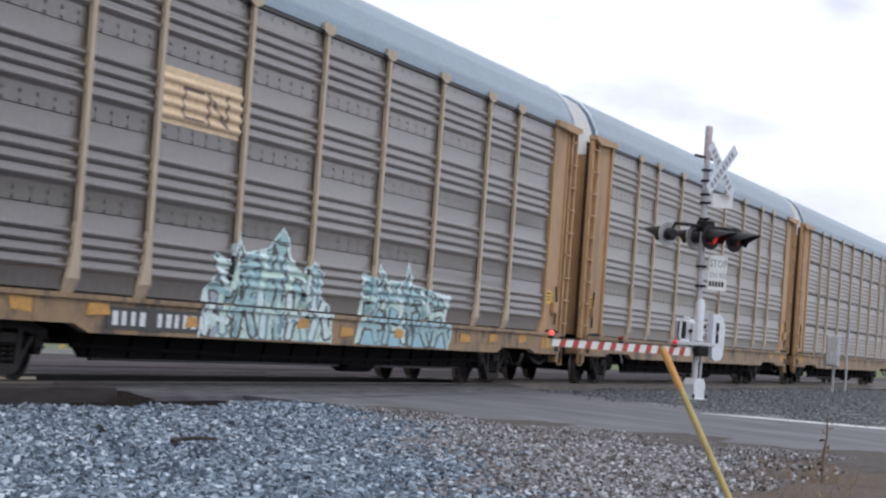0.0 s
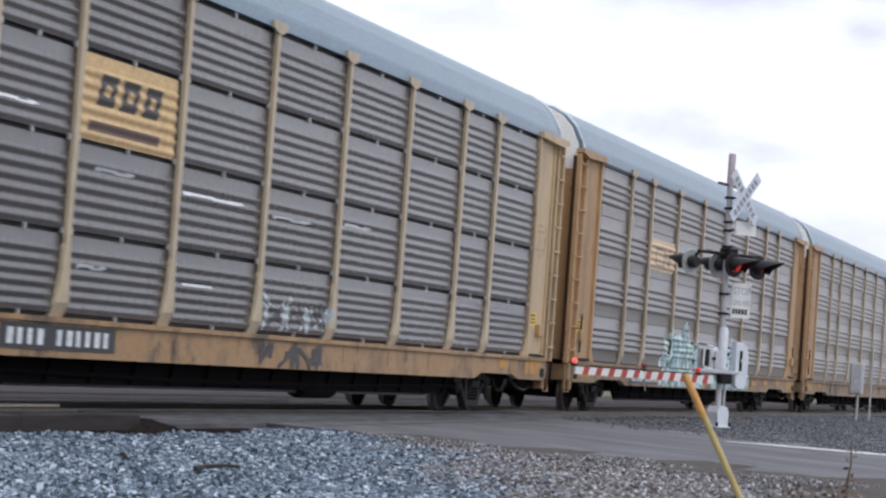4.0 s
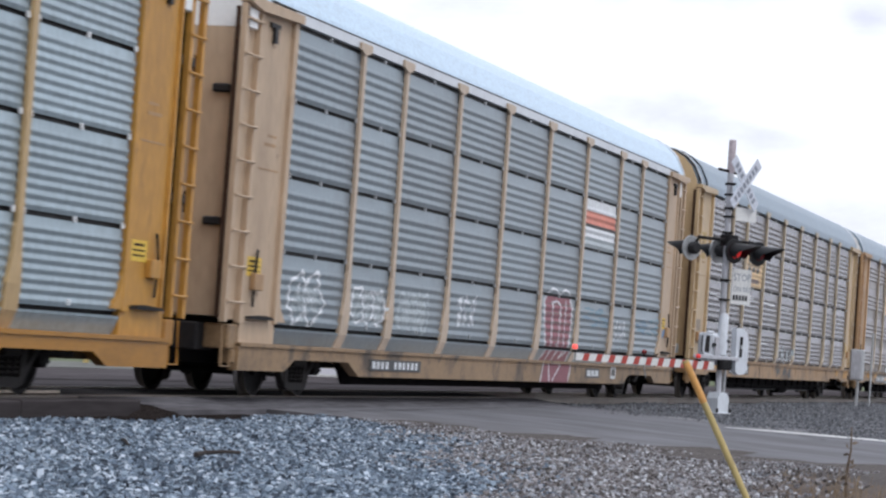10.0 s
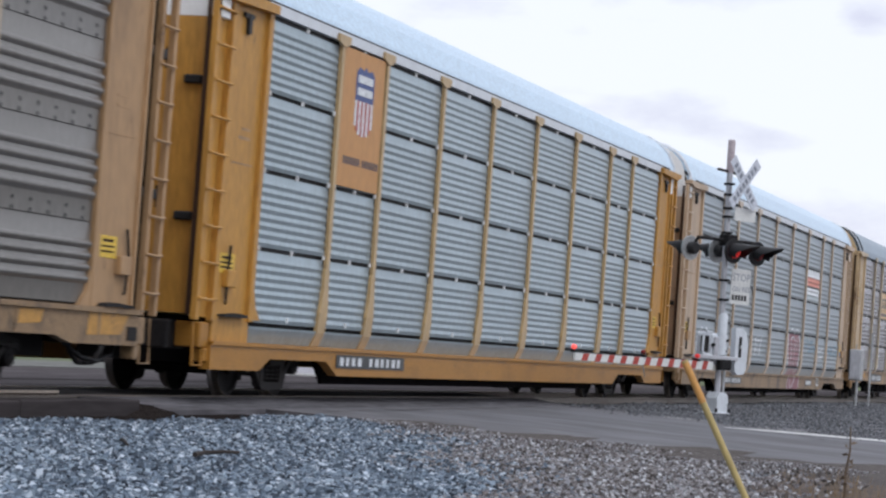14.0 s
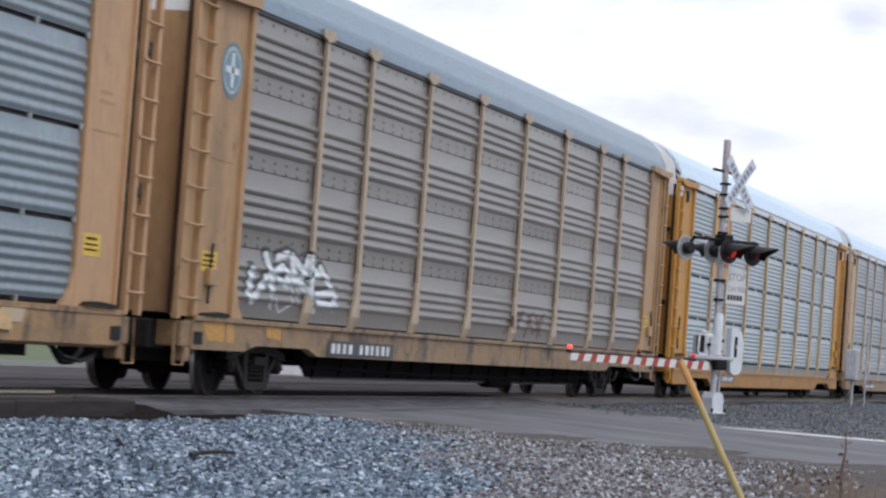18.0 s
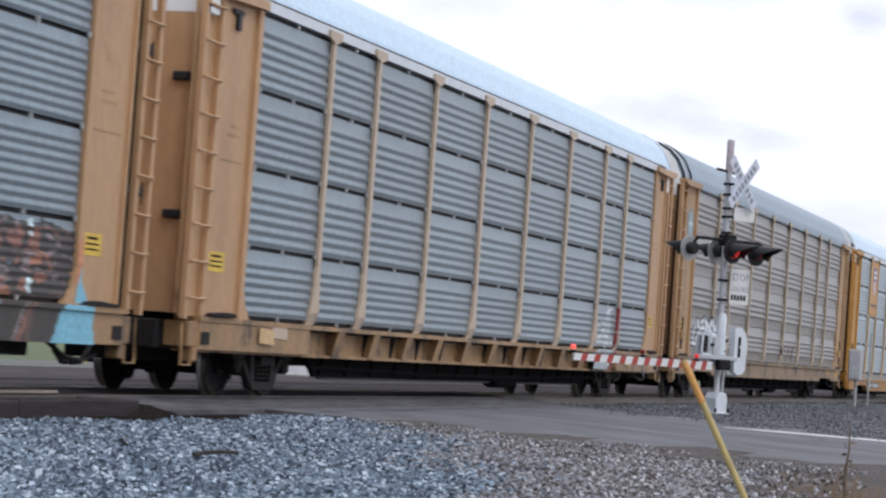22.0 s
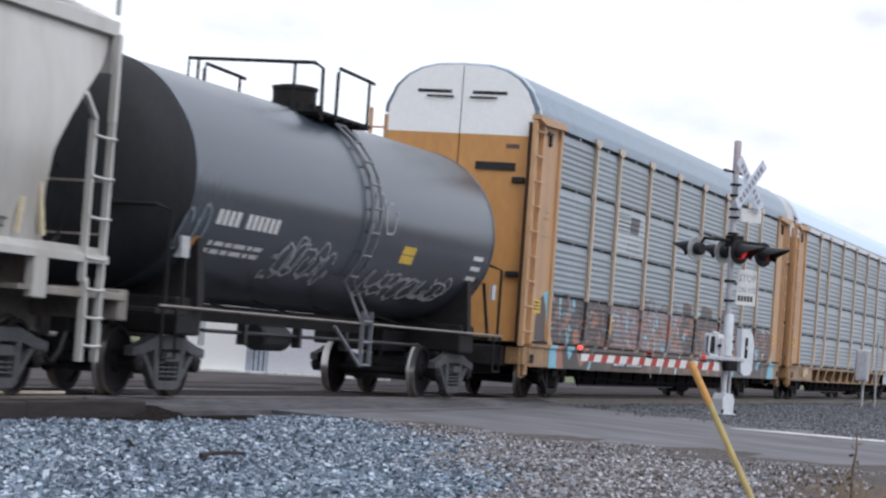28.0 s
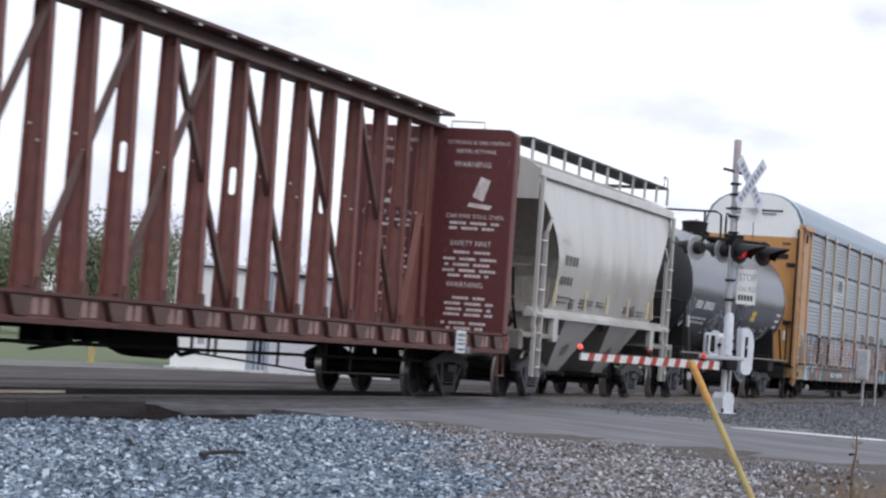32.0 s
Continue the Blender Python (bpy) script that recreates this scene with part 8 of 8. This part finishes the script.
for z in (4.56, 4.38):
    part("shield_bar", Mesh().box(sx - 0.32, sx + 0.32, ys_ - 0.008, ys_ - 0.004, z, z + 0.11), PAINTS["white"], shield)
tagged(part("word_bar", blocks(Mesh(), "######## ########", -9.0, 3.36, 0.075, 0.11, 0.018, ys_, 0.003), PAINTS["umber"], shield, "faded lettering bars"), kind="stuff")
number_plate(shield, -8.7, 0.45, 3.15, 0.19, "#### ######", -1.526)

# brown perforated car: white tag and a round emblem
c = Canvas(-12.0, -7.9, 1.07, 2.15)
tag_at = lambda u, v: (-11.60 + 3.5 * u - 0.17 * v, 1.07 + 0.85 * v + 0.13 * u)
strokes = (((0.07, 0.74), (0.03, 0.38), (0.07, 0.27), (0.22, 0.62)), ((0.22, 0.97), (0.27, 0.70), (0.27, 0.42)), ((0.35, 0.93), (0.46, 1.0)), ((0.31, 0.70), (0.40, 0.79), (0.46, 0.67), (0.44, 0.50), (0.35, 0.58)),
           ((0.51, 0.97), (0.52, 0.56)), ((0.52, 0.94), (0.65, 0.70), (0.54, 0.56), (0.69, 0.38)), ((0.69, 0.94), (0.67, 0.82), (0.80, 0.70), (0.69, 0.56), (0.70, 0.34)), ((0.83, 0.79), (0.93, 0.50)),
           ((0.77, 0.35), (0.98, 0.38), (0.99, 0.20)), ((0.79, 0.21), (0.94, 0.18)))
drips = (((0.27, 0.42), (0.27, 0.12)), ((0.50, 0.53), (0.49, 0.18), (0.36, 0.06), (0.29, 0.36)), ((0.70, 0.34), (0.71, 0.03)), ((0.79, 0.30), (0.75, 0.04)), ((0.99, 0.2), (0.98, 0.05)), ((0.55, 0.5), (0.56, 0.2)))
for shade, wide, du, dv in (("ink", 0.15, -0.008, 0.035), ("haze", 0.115, 0.004, -0.012), ("white", 0.075, 0.0, 0.0)):
    for stroke in strokes:
        c.line([tag_at(u + du, v + dv) for u, v in stroke], wide, shade, 0.5)
    if shade == "haze":
        for drip in drips:
            c.line([tag_at(u, v) for u, v in drip], 0.035, "haze", 0.5)
coat(wtag, c, "holes", label="white graffiti tag")
c = Canvas(0.0, 4.4, 1.08, 1.75)
scribble(c, rg, 0.8, 3.6, 1.15, 1.6, "umber", 0.07, 4)
coat(wtag, c, "holes", label="faded dark tag")
part("round_emblem", Mesh().prism([(-12.62 + 0.36 * math.cos(a * 0.2618), 4.16 + 0.36 * math.sin(a * 0.2618)) for a in range(24)], -1.456, -1.451), spray_paint("emblem_green", (0.13, 0.20, 0.23)), wtag, "round dark green emblem")
part("emblem_ring", Mesh().prism([(-12.62 + 0.30 * math.cos(a * 0.2618), 4.16 + 0.30 * math.sin(a * 0.2618)) for a in range(24)], -1.4575, -1.456), PAINTS["haze"], wtag)
part("emblem_field", Mesh().prism([(-12.62 + 0.26 * math.cos(a * 0.2618), 4.16 + 0.26 * math.sin(a * 0.2618)) for a in range(24)], -1.459, -1.4575), PAINTS["slate"], wtag)
part("emblem_bar", Mesh().box(-12.66, -12.58, -1.4605, -1.459, 3.94, 4.38).box(-12.84, -12.40, -1.4605, -1.459, 4.12, 4.20), PAINTS["white"], wtag)
number_plate(wtag, -8.4, 0.62, 3.0, 0.22, "#### ######")

# grey car: washed-out white figure with red
c = Canvas(6.8, 9.7, 0.6, 2.2)
c.poly([(7.3, 0.62), (7.55, 1.25), (8.2, 1.5), (8.35, 1.95), (8.5, 2.1), (8.65, 1.9), (8.75, 1.4), (8.95, 1.05), (8.5, 0.62)], "haze")
for k in range(30):
    x, z = rg.uniform(7.4, 8.9), rg.uniform(0.7, 2.0)
    c.line([(x, z), (x + rg.uniform(-0.4, 0.4), z + rg.uniform(-0.1, 0.1))], 0.04, "white" if k % 3 else "haze", 0.5)
c.line([(9.3, 1.9), (9.25, 1.4), (9.1, 1.05), (8.8, 0.65)], 0.07, "red", 0.6)
c.line([(9.0, 1.1), (8.6, 0.62)], 0.05, "red", 0.6)
coat(grey, c, "slot", label="washed-out white and red graffiti")
part("placard", Mesh().prism([(10.0, 0.74), (10.0, 0.94), (10.5, 0.92), (10.55, 0.72)], -1.53, -1.52), PAINTS["cream"], grey, "pale square placard")
part("placard", Mesh().prism([(-11.4, 0.74), (-11.4, 0.94), (-10.9, 0.92), (-10.85, 0.72)], -1.53, -1.52), PAINTS["cream"], grey, "pale square placard")

# long mural: a row of block letters, dark at both ends and washed out in the middle
c = Canvas(-12.0, 12.9, 0.6, 2.45)
middle = lambda x: -7.0 < x < -0.2
tops = lambda x: float(np.interp(x, (-12, -7.3, -7.0, -0.3, 0.0, 8.0, 12.0), (1.97, 1.97, 1.93, 1.93, 2.0, 1.98, 1.84)))
c.poly([(-12, 0.58)] + [(x * 0.2, tops(x * 0.2) + rg.uniform(-0.02, 0.02)) for x in range(-60, 61)] + [(12.0, 0.58)], "soot")
c.c[(c.c == "soot") & (c.X > -7.1 + 0.3 * np.sin(6 * c.Z)) & (c.X < -0.1 + 0.3 * np.sin(7 * c.Z))] = "mauve"
for k in range(230):        # short upright dabs and licks of colour
    x, z = rg.uniform(-12, 12), rg.uniform(1.0, 1.9)
    shade = rg.choice(("lavender", "lavender", "rust", "mauve", "slate", "rust", "umber", "haze") if middle(x) else ("brown", "brown", "umber", "rust", "ink", "rust", "soot", "mauve"))
    h, w = rg.uniform(0.08, 0.30), rg.uniform(0.12, 0.40)
    c.poly([(x - w / 2, z), (x + w * 0.3, z - h * 0.2), (x + w / 2, z + h * 0.6), (x + w * 0.1, z + h), (x - w * 0.4, z + h * 0.7)], shade)
for x0, x1 in ((0.03, 0.97), (2.15, 3.5), (4.7, 6.1)):      # square heads that stand above the seam
    c.poly([(x0, 1.5), (x0, 2.24), (x0 + 0.3, 2.28), (x1, 2.22), (x1 + 0.1, 1.5)], "soot")
    c.line([(x0 - 0.02, 1.55), (x0, 2.24), (x0 + 0.3, 2.28), (x1, 2.22), (x1 + 0.1, 1.55)], 0.028, "rust", 0.4)
    c.line([(x0 + 0.15, 2.16), (x1 - 0.12, 2.13)], 0.02, "umber", 0.4)
    c.poly([(x0 + 0.1, 1.45), (x1 - 0.2, 1.5), (x1 - 0.1, 1.66), (x0 + 0.3, 1.70)], "orange")
for x, r, z in ((-5.0, 0.33, 1.96), (-4.08, 0.24, 2.02), (-3.38, 0.36, 2.02), (-1.97, 0.38, 1.95), (-1.04, 0.33, 2.02), (-8.2, 0.5, 1.80), (-10.8, 0.6, 1.82), (1.5, 0.4, 1.8), (7.0, 0.35, 1.82), (8.3, 0.45, 1.72), (9.95, 0.6, 1.72), (11.3, 0.45, 1.70)):
    arch = [(x + r * math.cos(a * 0.3142), z + 0.19 * math.sin(a * 0.3142)) for a in range(11)]
    c.line(arch, 0.03, "umber" if middle(x) else "soot", 0.4)
    c.line([(u * 0.75 + x * 0.25, v - 0.05) for u, v in arch], 0.018, "mauve" if middle(x) else "rust", 0.4)
for x, z0, z1, w in ((-10.75, 1.36, 1.66, 0.36), (-9.9, 1.05, 1.4, 0.5), (-8.5, 1.45, 1.65, 0.4), (-5.2, 1.3, 1.5, 0.5), (-4.3, 1.55, 1.75, 0.5), (-3.1, 1.25, 1.42, 0.5), (-1.5, 1.4, 1.8, 0.3), (-0.6, 1.15, 1.35, 0.4), (1.1, 1.6, 1.93, 0.5), (1.8, 1.1, 1.4, 0.35),
                     (2.9, 1.05, 1.3, 0.3), (3.9, 1.2, 1.5, 0.35), (6.55, 1.04, 1.25, 1.1), (5.3, 1.05, 1.22, 0.7), (8.1, 1.2, 1.45, 0.4), (9.0, 1.05, 1.2, 0.4), (9.9, 1.44, 1.6, 0.55), (11.1, 1.42, 1.55, 0.35), (10.4, 1.06, 1.2, 0.3)):
    c.poly([(x - w / 2, z0), (x + w * 0.4, z0 + 0.02), (x + w / 2, (z0 + z1) / 2), (x + w * 0.15, z1), (x - w * 0.4, z1 - 0.05)], "orange")
for x, z0, z1, w in ((-11.25, 1.54, 1.96, 0.16), (-10.2, 1.69, 1.96, 0.2), (-10.55, 1.0, 1.45, 0.30), (-6.7, 1.73, 1.80, 0.8), (-5.6, 1.42, 1.86, 0.22), (-2.67, 1.59, 1.84, 0.2), (-3.75, 1.30, 1.43, 0.35), (-1.9, 1.02, 1.23, 0.36), (0.35, 1.38, 1.56, 0.3), (1.9, 1.94, 2.12, 0.42),
                     (4.55, 2.03, 2.22, 0.25), (7.32, 1.64, 2.01, 0.17), (8.35, 1.08, 1.33, 0.26), (9.95, 1.0, 1.42, 0.55), (10.95, 1.1, 1.3, 0.14), (-0.4, 1.5, 1.7, 0.12), (8.9, 1.75, 1.95, 0.2), (10.9, 1.72, 1.92, 0.14), (-11.9, 1.06, 1.5, 0.12)):
    c.poly([(x - w / 2, z1 - 0.04), (x - w * 0.2, z1), (x + w / 2, z1 - 0.02), (x + w * 0.25, z0), (x - w * 0.2, z0 + 0.03)], "sky" if w > 0.15 else "ice")
for k in range(520):        # small broken touches that blur the letters into each other
    x, z = rg.uniform(-12, 12), rg.uniform(1.06, 1.93)
    shade = rg.choice(("rust", "lavender", "orange", "umber", "rust", "mauve", "slate", "soot") if middle(x) else ("umber", "mauve", "rust", "soot", "umber", "orange", "brown", "slate"))
    if z < tops(x) - 0.03:
        c.line([(x, z), (x + rg.uniform(-0.1, 0.3), z + rg.uniform(-0.05, 0.07))], rg.uniform(0.018, 0.045), shade, 0.35)
for k in range(46):         # curved letter edges, dark with a thin warm rim
    x, z, r = rg.uniform(-11.8, 11.8), rg.uniform(1.1, 1.7), rg.uniform(0.2, 0.5)
    bend = [(x + r * math.cos(a * 0.5), z + 0.5 * r * math.sin(a * 0.5)) for a in range(rg.randint(3, 7))]
    c.line([(u + 0.04, v + 0.012) for u, v in bend], 0.022, "orange" if k % 3 else "mauve", 0.4)
    c.line(bend, 0.026, "soot" if k % 4 else "umber", 0.4)
below = (c.Z < 1.04)
c.c[below] = "olive"
c.c[below & (c.X > -7.9 + 0.5 * c.Z) & (c.X < 4.6 + 0.6 * c.Z)] = "cocoa"
for k in range(70):
    x = -8 + 20.0 * (k + rg.random()) / 70
    c.line([(x, 0.6), (x + rg.uniform(0.0, 0.5), 1.04)], rg.uniform(0.015, 0.06), ("umber", "soot", "umber", "brown", "soot", "rust")[k % 6], 0.5)
for x, col, w in ((6.4, "sky", 0.16), (1.5, "haze", 0.05), (-0.6, "ice", 0.06), (3.2, "orange", 0.12), (-3.4, "rust", 0.16), (-4.2, "orange", 0.10), (-1.6, "rust", 0.08), (0.8, "rust", 0.08), (-2.2, "ice", 0.05), (9.0, "mauve", 0.03), (10.6, "mauve", 0.03), (7.6, "rust", 0.05), (4.4, "lavender", 0.03)):
    c.line([(x, 0.62), (x + 0.25, 1.04)], w, col, 0.5)
c.blob(5.6, 0.8, 0.35, 0.12, "slate").blob(9.95, 0.95, 0.24, 0.14, "sky")
for pts, col in (([(-12, 0.6), (-11.3, 0.6), (-11.5, 1.04), (-12, 1.04)], "sky"), ([(-11.4, 0.6), (-10.9, 0.6), (-11.1, 1.04), (-11.5, 1.04)], "orange"), ([(-10.9, 0.6), (-9.9, 0.6), (-10.3, 1.04), (-11.0, 1.04)], "soot"),
                 ([(-10.75, 1.04), (-10.2, 1.04), (-10.3, 0.88), (-10.5, 0.78)], "sky"), ([(-10.05, 1.04), (-9.75, 1.04), (-9.5, 0.82), (-9.3, 1.04), (-9.05, 1.04), (-9.4, 0.68), (-9.6, 0.66)], "orange"), ([(-9.0, 0.6), (-8.8, 0.6), (-8.55, 0.98), (-8.7, 1.0)], "pool")):
    c.poly(pts, col)
c.poly([(11.5, 0.6), (12.6, 0.6), (12.5, 1.04), (11.75, 1.04)], "sky")
c.c[(c.X > 12.0) & (c.c != "sky")] = ""
c.line([(-10.0, 1.22), (-9.9, 1.04)], 0.09, "orange", 0.5).line([(-9.05, 1.16), (-9.15, 1.04)], 0.09, "orange", 0.5)
coat(mural, c, "fine", label="long graffiti mural in brown, orange and blue", cell=0.035)
part("yellow_spray", Mesh().box(-7.345, -7.215, -1.5245, -1.5205, 1.34, 1.74), spray_paint("yellow_spray", (0.70, 0.38, 0.05)), mural, "orange-yellow paint on a post")
part("brown_spray", Mesh().prism([(-12.95, 1.1), (-12.92, 1.5), (-12.75, 1.85), (-12.5, 1.95), (-12.28, 1.7), (-12.2, 1.1)], -1.455, -1.451), PAINTS["brown"], mural, "brown arch painted on the corner")
part("blue_spray", Mesh().prism([(-12.5, 1.97), (-12.26, 1.72), (-12.17, 1.4), (-12.17, 2.05)], -1.455, -1.451), PAINTS["sky"], mural, "light blue paint on the corner")
part("blue_spray", Mesh().prism([(12.021, 1.06), (12.158, 1.06), (12.158, 1.46), (12.06, 1.22)], -1.5135, -1.508).prism([(12.162, 1.06), (12.50, 1.06), (12.30, 1.28), (12.162, 1.46)], -1.456, -1.451), PAINTS["sky"], mural, "light blue spray on the corner")
part("peach_spray", Mesh().prism([(12.021, 1.24), (12.05, 1.24), (12.157, 1.48), (12.157, 1.80), (12.021, 1.72)], -1.5135, -1.508).prism([(12.163, 1.48), (12.26, 1.36), (12.25, 1.55), (12.163, 1.78)], -1.456, -1.451), spray_paint("peach_spray", (0.60, 0.26, 0.13)), mural, "peach spray round the light blue")
c = Canvas(-7.16, -4.5, 3.02, 3.98)
c.poly([(-7.3, 3.0), (-4.4, 3.0), (-4.4, 4.0), (-7.3, 4.0)], "haze")
for k in range(5):
    c.line([(-7.2, 3.86 - k * 0.085), (-5.95, 3.86 - k * 0.085)], 0.03, "ink")
c.poly([(-5.9, 3.5), (-5.1, 3.5), (-5.0, 3.86), (-5.85, 3.86)], "ink").poly([(-6.1, 3.10), (-4.75, 3.10), (-4.75, 3.17), (-6.1, 3.17)], "grey").poly([(-6.1, 3.24), (-4.95, 3.24), (-4.95, 3.31), (-6.1, 3.31)], "grey")
coat(mural, c, "fine", name="sign_panel", label="pale sign panel with black stripes", keep_off_posts=True)
number_plate(mural, -6.9, 0.68, 2.9, 0.24, "#### ######", -1.515)
for half in (-1, 1):
    part("end_lettering", Mesh().box(-13.757, -13.75, *sorted((half * 0.2, half * 0.85)), 5.48, 5.54), BLACK, mural, "dark lettering bar on the end door")
part("end_slot", Mesh().box(-13.78, -13.75, -1.1, -0.35, 4.12, 4.26), BLACK, mural, "dark bar on the end door")
part("end_lettering", blocks(Mesh(), "##", 0, 0, 0.01, 0.01, 0.01, 0).box(-13.757, -13.75, -1.15, -0.9, 4.52, 4.6), PAINTS["umber"], mural)


# white scrawls on the tank
def on_tank(pts, width, mat, label):
    m = Mesh()
    at = lambda x, z: (x, -(TANK_R + 0.007) * math.cos(math.asin((z - TANK_Z) / TANK_R)), TANK_Z + (TANK_R + 0.007) * (z - TANK_Z) / TANK_R)
    for line_pts in pts:
        for (ax, az), (bx, bz) in zip(line_pts, line_pts[1:]):
            L_ = math.hypot((bx - ax) * 0.6, bz - az) or 1e-6
            nx, nz = -(bz - az) / L_ * width / 2 * 1.3, (bx - ax) * 0.6 / L_ * width / 2
            m.add([at(ax - nx, az - nz), at(bx - nx, bz - nz), at(bx + nx, bz + nz), at(ax + nx, az + nz)], [(0, 1, 2, 3)])
    me = bpy.data.meshes.new("graffiti")
    me.from_pydata(m.v, [], m.f)
    me.materials.append(mat)
    return tagged(part("graffiti", me, None, tank_shell, label), kind="stuff")


def loops(x0, x1, z0, z1, n, rng):
    out = []
    for k in range(n):
        cx, cz = x0 + (x1 - x0) * (k + 0.5) / n, (z0 + z1) / 2 + rng.uniform(-0.08, 0.08)
        rx, rz = (x1 - x0) / n * rng.uniform(0.4, 0.75), (z1 - z0) / 2 * rng.uniform(0.6, 1)
        a0 = rng.uniform(0, 6)
        out.append([(cx + rx * math.cos(a0 + a * 0.45), cz + rz * math.sin(a0 + a * 0.45 * rng.choice((1, 1, 1.2)))) for a in range(rng.randint(8, 14))])
    return out


scrawl = spray_paint("scrawl", (0.30, 0.31, 0.32))
on_tank(loops(-3.1, -0.8, 1.6, 2.25, 5, rg) + loops(-3.0, -0.9, 1.7, 2.1, 4, rg), 0.035, scrawl, "faint white scrawl on the tank")
on_tank(loops(0.2, 1.3, 2.4, 3.1, 2, rg), 0.04, scrawl, "faint white ring scrawl")
on_tank(loops(0.9, 5.0, 1.55, 2.0, 8, rg) + loops(1.0, 4.8, 1.6, 1.95, 6, rg), 0.035, scrawl, "faint white scrawl on the tank")
on_tank(loops(-6.6, -5.9, 1.8, 2.4, 3, rg), 0.045, spray_paint("scrawl_blue", (0.16, 0.2, 0.23)), "bluish scrawl on the tank end")


# ---- motion ----
# how far the train has run along the track at each second
RUN = (-39.44, -33.22, -26.7, -20.05, -13.37, -6.69, 0.0, 6.76, 13.64, 20.47, 27.32, 34.28, 41.31, 48.44, 55.49, 62.36, 69.47, 76.74,
       84.04, 91.17, 98.41, 105.7, 113.04, 120.34, 127.68, 135.02, 142.39, 149.81, 157.29, 164.75, 172.37, 179.89, 187.34)


def run(t):
    i = min(int(t), 31)
    return RUN[i] + (RUN[i + 1] - RUN[i]) * (t - i)


def motions():
    for car, along in cars:
        walk(car, [(t, Matrix.Translation((along + RUN[t], TRACK_Y, 0))) for t in range(33)])
    step = 2 / FPS
    for w, x, along in spinning:
        rows = []
        for k in range(int(32 / step) + 1):
            t = k * step
            near = -4 < along + run(t) < 75
            if not near and 0 < k < int(32 / step):
                continue
            rows.append((t, run(t)))
        if len(rows) < 3:
            rows = [(0, 0.0), (32, 0.0)]
        else:
            first = rows[1][1]
            if rows[1][0] - rows[0][0] > 2 * step:
                rows[0] = (0, first)
            if rows[-1][0] - rows[-2][0] > 2 * step:
                rows[-1] = (32, rows[-2][1])
        walk(w, [(t, Matrix.Translation((x, 0, 0)) @ Matrix.Rotation(a / WHEEL_R, 4, "Y")) for t, a in rows])


motions()
